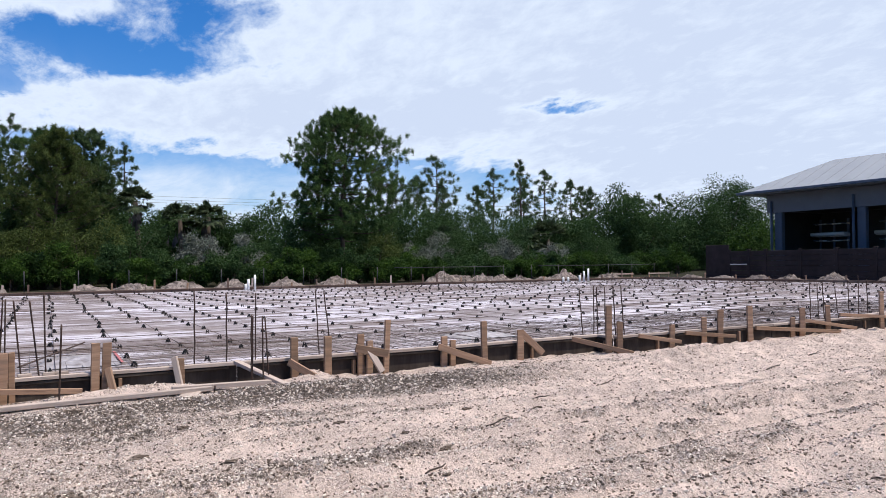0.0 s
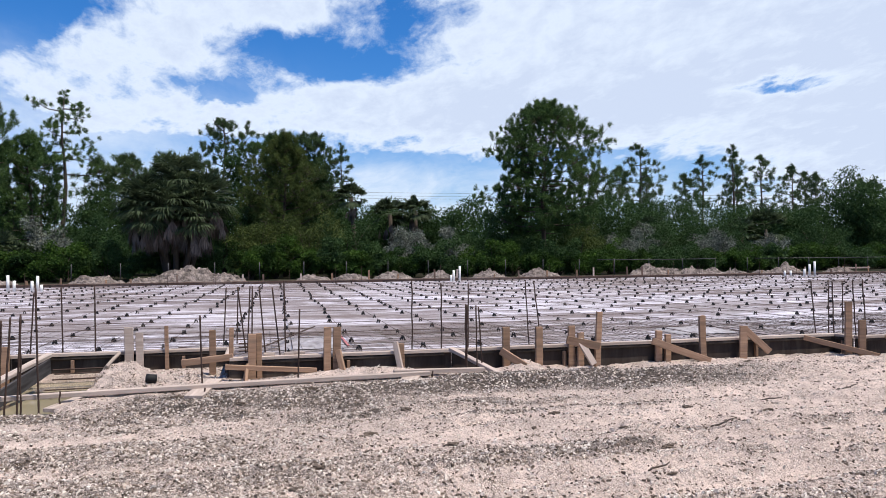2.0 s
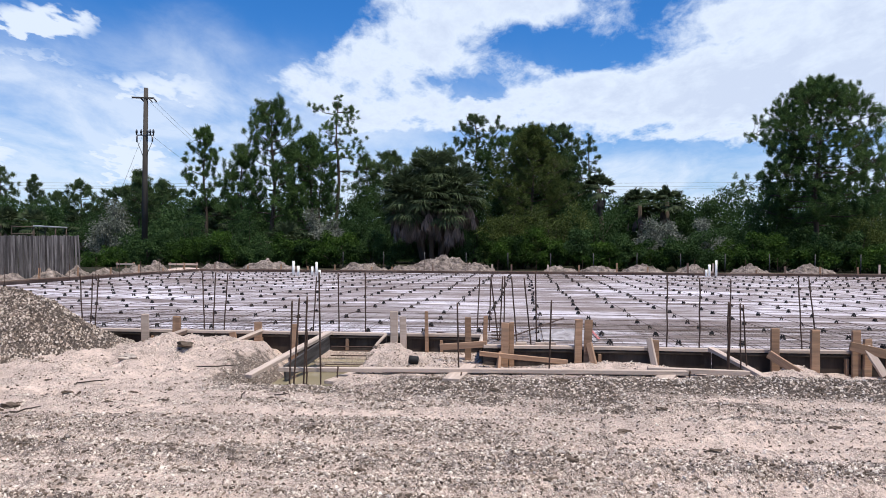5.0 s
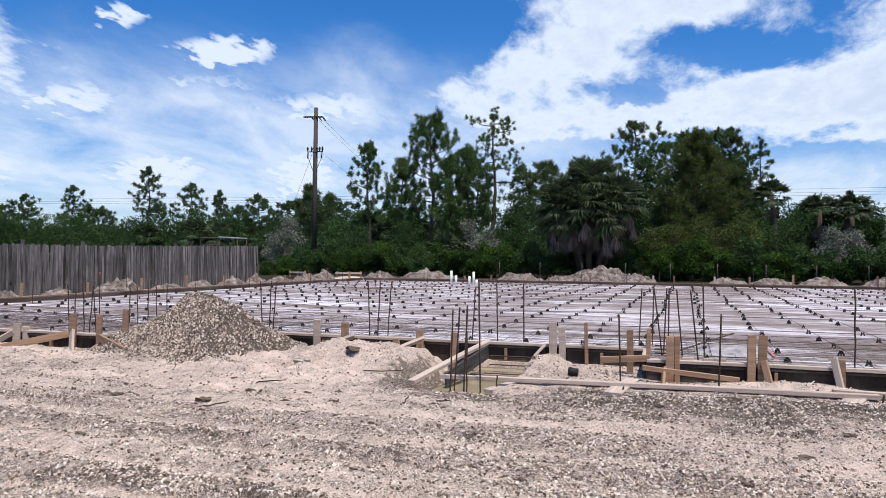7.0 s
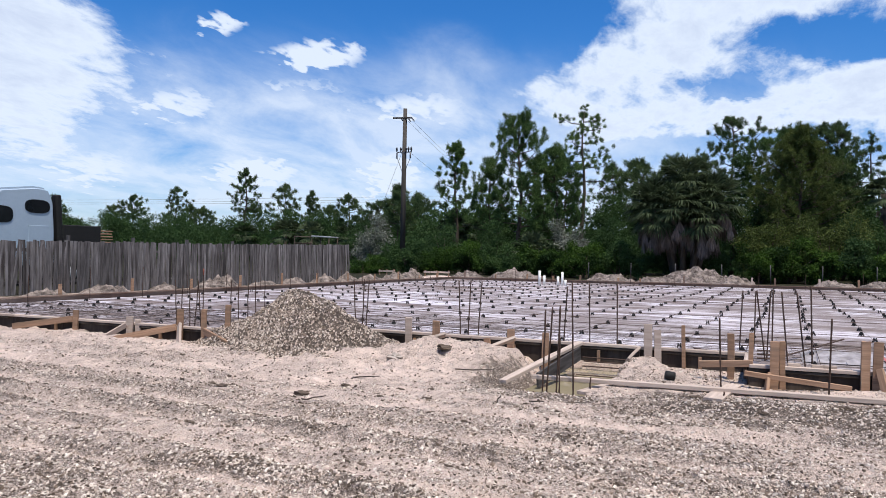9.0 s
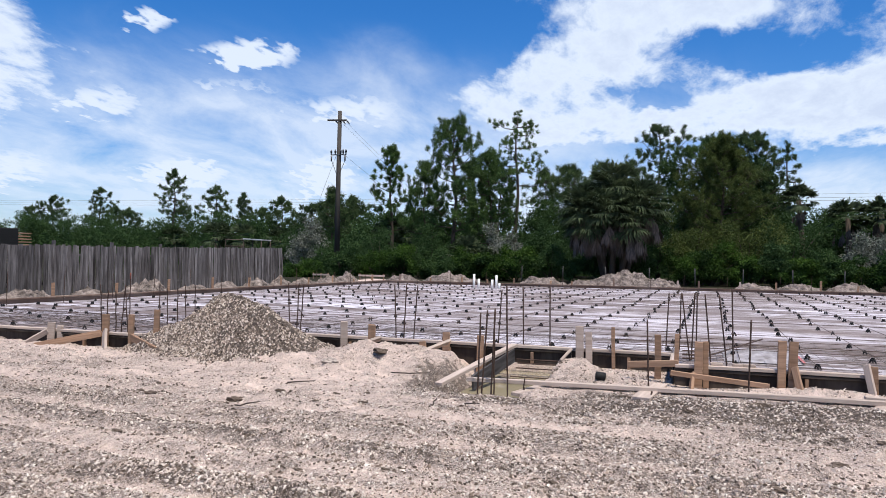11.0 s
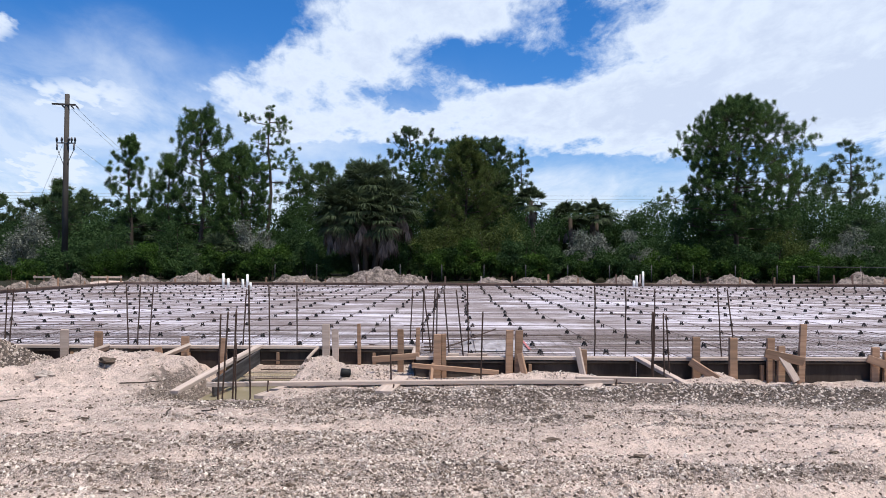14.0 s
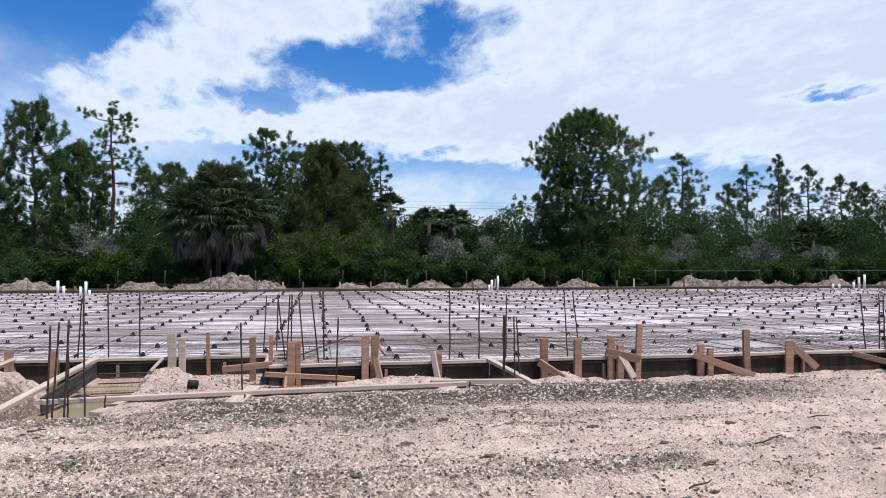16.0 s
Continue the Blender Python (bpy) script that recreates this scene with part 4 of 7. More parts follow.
def run_forms():
    near = [((-16.8, 8.5), (-12.4, 8.5)), ((-12.4, 8.5), (-8.0, 8.5)), ((-8.0, 8.5), (-8.0, 9.65)), ((-8.0, 9.65), (-4.3, 9.65)), ((-4.3, 9.65), (-3.15, 9.65)), ((-3.15, 9.65), (-1.95, 9.65)), ((-1.95, 9.65), (-0.62, 9.65)),
            ((-0.62, 9.65), (-0.62, 8.65)), ((-0.62, 8.65), (2.0, 8.65)), ((2.0, 8.65), (4.9, 8.65)), ((4.9, 8.65), (7.6, 8.65)), ((7.6, 8.65), (7.6, 8.3)),
            ((7.6, 8.3), (11.3, 8.3)), ((11.3, 8.3), (15.0, 8.3)), ((15.0, 8.3), (20.0, 8.3)), ((20.0, 8.3), (28.0, 8.3)), ((28.0, 8.3), (37.2, 8.3))]
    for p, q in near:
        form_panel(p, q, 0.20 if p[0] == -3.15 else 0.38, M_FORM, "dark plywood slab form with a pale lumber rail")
    x = EDGE_L
    while x < EDGE_R - 1:
        x2 = min(x + 6.0, EDGE_R)
        form_panel((x2, EDGE_FAR), (x, EDGE_FAR), 0.30, M_FORM_RED, "rust-brown board form along the slab's rear side", True, M_FORM_RED)
        x = x2
    for xx, s in ((EDGE_L, 1), (EDGE_R, -1)):
        y = 8.5
        while y < EDGE_FAR - 1:
            y2 = min(y + 5.8, EDGE_FAR)
            a, b = ((xx, y2), (xx, y)) if s > 0 else ((xx, y), (xx, y2))
            form_panel(a, b, 0.30, M_FORM_RED, "rust-brown board form along the slab's flank", True, M_FORM_RED)
            y = y2


run_forms()


# ---------------------------------------------------------------- stakes, braces and boards at the near forms
def stake_bm(h, w=0.085, t=0.04, seed=0):
    """A sawn stake with a rough, slightly split top."""
    bm = box_bm(w, t, h, 0.0, base=True)
    bmesh.ops.subdivide_edges(bm, edges=[e for e in bm.edges if abs(e.verts[0].co.z - e.verts[1].co.z) > h / 2], cuts=3, use_grid_fill=True)
    bmesh.ops.bevel(bm, geom=[e for e in bm.edges if e.calc_face_angle(0) > 1.0], offset=0.004, segments=1, affect="EDGES")
    r = random.Random(seed)
    for v in bm.verts:
        if v.co.z > h * 0.97:
            v.co.z += r.uniform(-0.008, 0.008)
        v.co.x += 0.006 * math.sin(v.co.z * 4 + seed)
    return bm


def stake(x, y, top, lean=(0, 0), turn=0, w=0.085, mat=None, label="sawn lumber stake driven in beside the slab form"):
    bottom = float(ground_height(x, y)) - 0.12
    bottom = min(bottom, top - 0.3)
    m = pose(x, y, top, lean[0], lean[1], turn) @ pose(0, 0, bottom - top)
    ob = part("wooden_stake", stake_bm(top - bottom, w, 0.04, int(abs(x) * 100)), mat or M_WOOD, m=m)
    tagged(ob, label, "stake", "stakes round the slab")


for x, y, top, ln, tn, w in [
    (0.485, 8.57, 0.785, (0, 0), 4, 0.085), (0.60, 8.55, 0.785, (0, 1), -3, 0.09), (-0.37, 8.54, 0.735, (0, 0), 0, 0.09), (-0.285, 8.60, 0.74, (0, 0), 6, 0.06),
    (2.67, 8.53, 0.72, (0, 0), 0, 0.09), (3.04, 8.37, 0.728, (0, 1), 8, 0.095), (3.55, 8.55, 0.705, (0, 0), 0, 0.09), (3.87, 8.43, 0.887, (0, 2), 0, 0.075),
    (3.64, 8.50, 0.62, (0, 0), 10, 0.09), (4.77, 8.55, 0.60, (0, 0), 0, 0.09), (5.37, 8.475, 0.785, (0, -1), 0, 0.09), (1.355, 8.55, 0.565, (0, 0), 0, 0.08),
    (-0.82, 8.89, 0.76, (0, 0), 0, 0.075), (-0.60, 8.80, 0.79, (0, 0), 0, 0.05), (-1.40, 9.56, 0.77, (0, 0), 0, 0.045),
    (-3.68, 9.56, 0.60, (0, 0), 0, 0.10), (-4.81, 9.54, 0.65, (0, 0), 0, 0.10), (-3.98, 9.4, 0.47, (0, -8), 0, 0.09), (-3.19, 9.55, 0.575, (0, 0), 0, 0.09),
    (7.46, 8.25, 0.937, (0, 0), -20, 0.09), (7.60, 8.17, 0.688, (0, 0), -20, 0.09), (8.74, 8.19, 0.59, (0, 3), -20, 0.085), (9.52, 8.23, 0.67, (0, 0), -20, 0.09),
    (9.90, 8.21, 0.78, (0, 1), -20, 0.10), (10.64, 8.21, 0.815, (0, 0), -20, 0.10), (12.06, 8.2, 0.72, (0, 0), -30, 0.10), (12.83, 8.2, 0.74, (0, 0), -30, 0.09),
    (6.02, 8.52, 0.63, (0, 0), -15, 0.10), (11.79, 8.2, 0.56, (0, 0), -20, 0.09), (14.6, 8.2, 0.95, (0, 0), -20, 0.09),
    (-10.86, 8.42, 0.61, (0, 0), 15, 0.09), (-8.60, 8.42, 0.73, (0, 0), 15, 0.10), (-8.14, 8.44, 0.74, (0, 0), 15, 0.08), (-7.71, 8.46, 0.83, (0, 0), 15, 0.08),
    (-4.83, 9.54, 0.66, (0, 0), 12, 0.09), (4.9, 8.55, 0.55, (0, 0), 0, 0.08),
]:
    stake(x, y, top, ln, tn, w)
for x, y, top, tn, w in [(-1.835, 9.54, 0.765, 0, 0.10), (-1.715, 9.56, 0.695, 0, 0.085), (-9.62, 8.4, 0.57, 18, 0.11), (-9.5, 8.45, 0.52, 18, 0.09), (-5.24, 9.50, 0.685, 12, 0.10)]:
    stake(x, y, top, (0, 0), tn, w, M_WOOD_PALE, "grey weathered lumber stake driven in beside the slab form")

BRACE = "pale lumber kicker brace running from the form to the ground"
for p, q, w, th, sp, mat in [
    ((1.98, 8.62, 0.47), (2.52, 7.90, 0.17), 0.09, 0.04, 0, M_WOOD_PALE),
    ((2.58, 8.48, 0.44), (2.86, 8.25, 0.24), 0.09, 0.04, 90, M_WOOD),
    ((3.42, 8.42, 0.55), (3.83, 8.34, 0.46), 0.10, 0.04, 90, M_WOOD),
    ((3.58, 8.40, 0.55), (3.74, 8.32, 0.24), 0.08, 0.04, 60, M_WOOD_PALE),
    ((4.66, 8.52, 0.48), (5.38, 8.32, 0.21), 0.09, 0.04, 90, M_WOOD),
    ((6.03, 8.52, 0.60), (6.35, 8.42, 0.28), 0.09, 0.04, 90, M_WOOD),
    ((1.285, 8.56, 0.58), (1.33, 8.42, 0.24), 0.07, 0.035, 60, M_WOOD_PALE),
    ((7.0, 8.55, 0.44), (7.72, 8.0, 0.22), 0.07, 0.04, 90, M_WOOD),
    ((8.05, 8.22, 0.45), (8.75, 8.02, 0.33), 0.06, 0.04, 90, M_WOOD),
    ((9.05, 8.2, 0.44), (10.1, 8.08, 0.33), 0.06, 0.04, 90, M_WOOD),
    ((10.75, 8.18, 0.43), (12.9, 8.0, 0.26), 0.065, 0.04, 90, M_WOOD),
    ((12.1, 8.2, 0.50), (13.4, 8.0, 0.30), 0.06, 0.04, 90, M_WOOD),
    ((13.2, 8.2, 0.55), (15.0, 8.1, 0.42), 0.06, 0.04, 90, M_WOOD),
    ((0.60, 8.50, 0.52), (0.66, 8.36, 0.22), 0.07, 0.035, 60, M_WOOD),
    ((-0.42, 8.50, 0.40), (-0.44, 8.38, 0.20), 0.06, 0.035, 60, M_WOOD),
    ((-3.62, 9.50, 0.48), (-3.86, 9.0, 0.36), 0.10, 0.04, 40, M_WOOD_PALE),
    ((-4.66, 9.50, 0.47), (-5.12, 9.0, 0.29), 0.10, 0.04, 40, M_WOOD_PALE),
    ((-8.62, 8.36, 0.46), (-9.6, 8.05, 0.24), 0.10, 0.04, 90, M_WOOD),
    ((-8.55, 8.36, 0.50), (-8.30, 8.1, 0.24), 0.10, 0.04, 70, M_WOOD_PALE),
    ((-8.1, 8.4, 0.42), (-7.4, 8.1, 0.30), 0.10, 0.04, 90, M_WOOD),
    ((-10.9, 8.4, 0.47), (-12.1, 8.2, 0.30), 0.10, 0.04, 90, M_WOOD),
    ((-9.6, 8.32, 0.45), (-9.85, 8.1, 0.24), 0.08, 0.04, 70, M_WOOD_PALE),
    ((-1.14, 8.70, 0.42), (-0.58, 8.62, 0.475), 0.075, 0.04, 90, M_WOOD),
    ((-0.66, 8.48, 0.385), (0.35, 8.42, 0.31), 0.055, 0.04, 90, M_WOOD),
    ((-1.93, 9.45, 0.46), (-2.02, 9.15, 0.34), 0.07, 0.035, 50, M_WOOD_PALE),
]:
    board("wooden_brace", p, q, w, th, mat, BRACE, "brace", "braces at the forms", spin=sp, bow=0.003)

# loose planks laid over the form beyond the corner
board("loose_plank", (14.2, 8.27, 0.492), (16.9, 8.62, 0.492), 0.12, 0.04, M_WOOD_PALE, "pale plank laid across the slab form", "lumber", "planks on the form")
board("loose_plank", (15.0, 8.26, 0.533), (17.6, 8.95, 0.533), 0.12, 0.04, M_WOOD, "brown plank laid across the slab form", "lumber", "planks on the form")
# the heavy side board of the pit, and its two-by-fours
PIT_BOARD = "rough side board over the water pit, from form to ground"
board("pit_side_board", (-3.16, 7.76, 0.19), (-2.72, 9.62, 0.465), 0.095, 0.04, M_WOOD_PALE, PIT_BOARD, "board", bow=0.004)
board("pit_side_board", (-2.90, 8.25, 0.15), (-2.70, 9.50, 0.34), 0.18, 0.03, M_FENCE, "dark stained vertical board lining the pit", "board", spin=90)
board("pit_side_board", (-2.22, 7.75, 0.14), (-1.78, 8.75, 0.20), 0.22, 0.04, M_WOOD_PALE, "pale flat board at the edge of the water pit", "board")
board("long_lumber_rail", (-2.88, 7.98, 0.236), (1.60, 8.10, 0.268), 0.085, 0.045, M_WOOD_PALE, "long lumber rail lying across trestle blocks before the form", "lumber", bow=0.008)
board("long_lumber_rail", (1.20, 8.20, 0.285), (2.27, 8.17, 0.268), 0.085, 0.05, M_WOOD_PALE, "short lumber rail lapped on the long rail", "lumber")
board("lumber_block", (-0.93, 7.74, 0.20), (-0.78, 8.35, 0.262), 0.19, 0.035, M_WOOD_PALE, "pale plank offcut under the lumber rail", "lumber")
board("lumber_block", (1.30, 7.90, 0.215), (1.48, 8.30, 0.262), 0.19, 0.035, M_WOOD_PALE, "pale plank offcut under the lumber rail", "lumber")
board("lumber_block", (1.98, 8.15, 0.16), (2.25, 8.15, 0.17), 0.12, 0.09, M_WOOD, "square lumber block under the rail end", "lumber")
board("lumber_block", (1.62, 8.12, 0.17), (2.05, 8.14, 0.17), 0.14, 0.03, M_WOOD_PALE, "pale plank offcut under the lumber rail", "lumber")

water = part("pit_water", mesh_of("pit_water", [(-3.02, 7.5, 0.045), (-2.0, 7.5, 0.045), (-2.0, 10.4, 0.045), (-3.02, 10.4, 0.045)], [(0, 1, 2, 3)], M_WATER), M_WATER)
tagged(water, "muddy yellow-brown water standing in the dug pit", "water", kind="structure")


# ---------------------------------------------------------------- rebar dowels
def rebar_mesh(h):
    """A ribbed bar one unit thick ring by ring."""
    n = max(6, int(h / 0.05))
    pts = [(0.004 * math.sin(i * 0.7), 0, h * i / n) for i in range(n + 1)]
    return tubes_mesh("rebar_dowel", [(pts, [0.0085 + 0.0015 * (i % 2) for i in range(n + 1)])], M_REBAR, 6)


BAR_UP, BAR_PIT = rebar_mesh(1.0), rebar_mesh(1.3)


def dowel(x, y, z0, z1, dx, mesh, label):
    h = z1 - z0
    d = Vector((dx, 0.0, h))
    rot = d.to_track_quat("Z", "Y").to_matrix().to_4x4()
    full = 1.0 if mesh is BAR_UP else 1.3
    ob = new("rebar_dowel", mesh)
    ob.matrix_basis = Matrix.Translation((x, y, z0)) @ rot @ Matrix.Diagonal((1, 1, d.length / full, 1))
    tagged(ob, label, "rebar", "upright bars at the slab")


UP = "rusty rebar dowel standing up out of the slab edge"
for x, y, top, dx in [
    (-4.73, 10.25, 1.22, -0.04), (-4.69, 10.44, 1.23, 0.04), (-4.58, 10.58, 1.21, 0.06), (-2.74, 10.26, 1.24, -0.02), (-2.38, 10.38, 1.25, -0.01), (-3.11, 10.2, 1.19, 0.05),
    (-0.81, 11.2, 1.17, 0.04), (-0.62, 11.2, 1.17, 0.02), (-0.46, 10.0, 1.22, -0.11), (-0.45, 10.1, 1.22, 0.04), (-0.39, 10.0, 1.23, 0.01), (-0.21, 9.56, 1.23, -0.08),
    (-0.03, 9.38, 1.23, -0.10), (0.03, 9.27, 1.32, -0.02), (1.67, 9.44, 1.29, 0.0), (2.04, 9.32, 1.25, 0.0), (2.40, 9.31, 1.24, 0.01), (3.36, 9.57, 1.26, -0.05), (3.43, 9.27, 1.25, -0.11),
    (7.98, 9.44, 1.17, -0.08), (8.19, 9.31, 1.17, -0.02), (8.30, 9.25, 1.18, 0.0), (8.45, 9.16, 1.2, -0.05), (8.57, 9.08, 1.2, -0.07), (8.36, 9.6, 1.18, 0.0),
    (13.37, 8.9, 1.12, -0.01), (14.12, 9.21, 1.09, -0.05), (14.21, 9.15, 1.12, -0.05), (14.75, 9.18, 1.03, -0.12), (14.94, 9.06, 1.16, -0.03), (15.11, 8.96, 1.25, 0.0), (15.42, 8.95, 1.16, -0.02),
]:
    dowel(x, y, 0.30, top, dx, BAR_UP, UP)
for x, y, top, dx in [
    (-9.08, 8.85, 1.15, -0.05), (-9.06, 8.9, 1.06, 0.04), (-8.95, 9.0, 1.05, -0.02), (-8.78, 8.91, 1.15, 0.08), (-8.74, 9.03, 1.13, -0.08), (-9.93, 11.11, 1.06, 0.0), (-9.31, 10.6, 1.04, -0.02),
    (-9.24, 10.77, 1.04, 0.0), (-9.11, 10.84, 1.09, -0.02), (-10.48, 12.84, 1.0, 0.0), (-6.38, 9.9, 1.21, -0.05), (-6.33, 10.0, 1.21, 0.03), (-6.37, 10.17, 1.20, 0.06),
]:
    dowel(x, y, 0.30, top, dx, BAR_UP, UP)
for x, y, top, dx in [
    (-2.71, 7.80, 1.02, 0.03), (-2.67, 7.80, 1.05, 0.07), (-2.56, 7.82, 1.05, 0.04), (-2.53, 7.85, 1.07, 0.0), (-2.38, 7.9, 1.33, -0.03), (-0.87, 8.2, 0.99, -0.03),
    (0.12, 8.2, 1.03, 0.03), (2.07, 8.22, 1.03, 0.01), (2.20, 8.22, 1.02, -0.01), (2.29, 8.25, 1.0, -0.06), (2.085, 8.3, 1.03, 0.0),
]:
    dowel(x, y, -0.1, top, dx, BAR_PIT, "rusty rebar dowel standing up beside the lumber rail")
dowel(-2.20, 7.92, -0.1, 0.30, 0, BAR_PIT, "short rusty rebar stub standing in the pit")
dowel(-0.83, 7.86, 0.05, 0.27, 0, BAR_PIT, "short rusty rebar stub by the lumber rail")
dowel(1.62, 8.06, 0.05, 0.30, 0, BAR_PIT, "short rusty rebar stub by the lumber rail")

dowel(-10.8, 11.3, 0.30, 1.17, 0.0, BAR_UP, "thin rusty rebar dowel under an orange plastic cap")
cap = part("marker_cap", tubes_mesh("marker_cap", [([(0, 0, 0), (0, 0, 0.10), (0, 0, 0.12)], (0.014, 0.014, 0.009))], M_CAP, 8), M_CAP, m=pose(-10.8, 11.3, 1.15))
tagged(cap, "faded orange-red cap on a rebar dowel", "cap")

# horizontal bars at the pit and lying diagonally on the sheet
for y, z in ((9.45, 0.30), (9.5, 0.24), (9.4, 0.19), (9.1, 0.12), (8.9, 0.12)):
    ob = part("cross_bar", bars_mesh("cross_bar", [((-2.65, y, z), (-2.0, y + 0.02, z))], 0.008, M_REBAR), M_REBAR)
    tagged(ob, "dark reinforcing bar laid across the footing pit", "rebar", "bars in the pit")
for p, q in (((-0.25, 9.96, 0.42), (0.61, 12.55, 0.43)), ((-1.35, 10.4, 0.40), (-0.95, 9.85, 0.42))):
    ob = part("loose_bar", bars_mesh("loose_bar", [(p, q)], 0.011, M_REBAR), M_REBAR)
    tagged(ob, "loose rusty bar lying diagonally on the mesh", "rebar", "loose bars")
for y, z in ((8.9, 0.19), (9.0, 0.19), (8.82, 0.24), (8.85, 0.29)):
    ob = part("cross_bar", bars_mesh("cross_bar", [((1.55, y, z), (2.45, y + 0.02, z))], 0.008, M_REBAR), M_REBAR)
    tagged(ob, "dark reinforcing bar laid across the footing pit", "rebar", "bars in the pit")
# ties round the corner dowels
for k in range(4):
    ob = part("stirrup", bars_mesh("stirrup", [((-0.56, 10.0, 0.37 + 0.05 * k), (-0.34, 10.0, 0.37 + 0.05 * k))], 0.008, M_REBAR), M_REBAR)
    tagged(ob, "rusty stirrup bar tied at the column dowels", "rebar", "stirrups at the column")

# ---------------------------------------------------------------- heaps, clods and litter
def gravel_heap(cx, cy, cz, h):
    """A tipped cone: straight slumped flanks, a blunt crest off centre, gullies and clumps."""
    na, nr = 120, 60
    Rr, A = np.meshgrid(np.linspace(0, 1, nr), np.linspace(0, 2 * np.pi, na, endpoint=False))
    ca, sa_ = np.cos(A), np.sin(A)
    edge = np.where(ca > 0, 2.15, 1.95) * np.abs(ca) ** 2 + 1.25 * sa_ ** 2
    edge = edge * (1 + 0.30 * fbm(ca * 1.5 + 3, sa_ * 1.5 + 3, 3, 12))
    x, y = Rr * edge * ca, Rr * edge * sa_
    prof = np.clip(1 - np.sqrt(Rr ** 2 + 0.006) + 0.005, 0, 1)
    prof = 0.60 * prof + 0.40 * prof ** 2
    z = h * prof * 1.08
    z = z + 0.11 * np.exp(-(((x - 0.75) / 0.5) ** 2 + ((y + 0.1) / 0.5) ** 2)) - 0.05 * np.exp(-(((x + 0.75) / 0.4) ** 2 + (y / 0.6) ** 2))
    body = np.clip(prof * 6, 0, 1) * np.clip(Rr * 5, 0.25, 1)
    gully = np.abs(fbm(A * 3.5, Rr * 1.2, 3, 15))
    z = z + body * (0.16 * fbm(x * 2.2, y * 2.2, 4, 5) + 0.13 * fbm(x * 7, y * 7, 3, 19) - 0.20 * gully)
    z = np.where(Rr > 0.985, -0.10, np.maximum(z, -0.02))
    V = np.stack([x, y, z], -1).reshape(-1, 3)
    idx = np.arange(na * nr).reshape(na, nr)
    i2 = np.roll(idx, -1, axis=0)
    F = np.stack([idx[:, :-1], idx[:, 1:], i2[:, 1:], i2[:, :-1]], -1).reshape(-1, 4)
    ob = part("gravel_mound", mesh_of("gravel_mound", V, F, M_SAND, flat=False), M_SAND, m=pose(cx, cy, cz))
    return tagged(ob, "cone of coarse brown shell gravel tipped beside the form", "gravel pile"), V


pile, PILE_V = gravel_heap(-6.85, 8.87, 0.14, 0.95)
pile.data.attributes.new("gravel", "FLOAT", "POINT").data.foreach_set("value", np.full(len(pile.data.vertices), 1.2, dtype=np.float32))


def pile_pick(rng, n):
    grid = PILE_V.reshape(120, 60, 3)
    rr = np.sqrt(rng.random(n)) * 58
    i, j = rng.integers(0, 120, n), rr.astype(int)
    f, g = (rr - j)[:, None], rng.random((n, 1))
    i2 = (i + 1) % 120
    P = (grid[i, j] * (1 - f) + grid[i, j + 1] * f) * (1 - g) + (grid[i2, j] * (1 - f) + grid[i2, j + 1] * f) * g
    P = P + np.array([-6.85, 8.87, 0.14]) + rng.normal(0, 0.004, (n, 3))
    return P[P[:, 2] > 0.1]


stones("pile_gravel", 36000, pile_pick, (0.005, 0.0185), M_STONE_BROWN, "coarse shell stones over the surface of the heap", 9, 0.7)

far_heaps = [
    (-16.6, 39.2, 1.3, 0.55), (-13.8, 39.4, 1.7, 0.68), (-12.3, 39.0, 0.8, 0.4), (-8.3, 39.2, 1.5, 0.62), (-6.1, 39.2, 1.0, 0.55), (-3.9, 39.5, 2.6, 0.98), (-2.2, 39.2, 1.3, 0.75),
    (2.4, 39.2, 1.2, 0.5), (4.5, 39.3, 1.3, 0.58), (6.7, 39.2, 1.4, 0.56), (9.3, 39.4, 1.3, 0.55), (12.2, 39.2, 1.2, 0.58), (15.2, 39.3, 1.6, 0.62), (22.2, 39.3, 1.5, 0.75),
    (23.6, 39.4, 1.4, 0.78), (25.2, 39.3, 1.2, 0.55), (26.6, 39.3, 1.0, 0.52), (28.2, 39.3, 1.2, 0.4), (32.0, 39.4, 1.6, 0.65), (36.0, 39.4, 1.4, 0.45), (30.2, 39.4, 0.8, 0.4),
]
for k, (x, y, r, h) in enumerate(far_heaps):
    blob_thing("sand_mound", x, y, 0.26, r, 0.85, h * 0.95, M_SPOIL, "grey-beige heap of dug sand behind the slab", "sand heap", 40 + k, "heaps round the slab", 0.5, 24, 1.1)
for k, (x, y, r, h) in enumerate([(-17.9, 13.2, 0.9, 0.42), (-18.0, 15.2, 1.2, 0.5), (-17.9, 17.3, 0.9, 0.4), (-18.0, 19.8, 1.3, 0.75), (-17.9, 22.2, 1.0, 0.45), (-18.0, 24.3, 1.0, 0.5),
                                  (-18.0, 26.5, 1.1, 0.6), (-18.0, 28.3, 0.8, 0.75), (-18.0, 30.3, 1.1, 0.55), (-18.2, 33.2, 1.4, 0.6), (-18.6, 36.0, 1.3, 0.75), (-18.0, 11.2, 0.8, 0.35)]):
    blob_thing("sand_mound", x, y, 0.24, 0.62, r, h * 0.75, M_SPOIL, "pale heap of dug sand along the board fence", "sand heap", 80 + k, "heaps round the slab", 0.5, 22, 1.1)
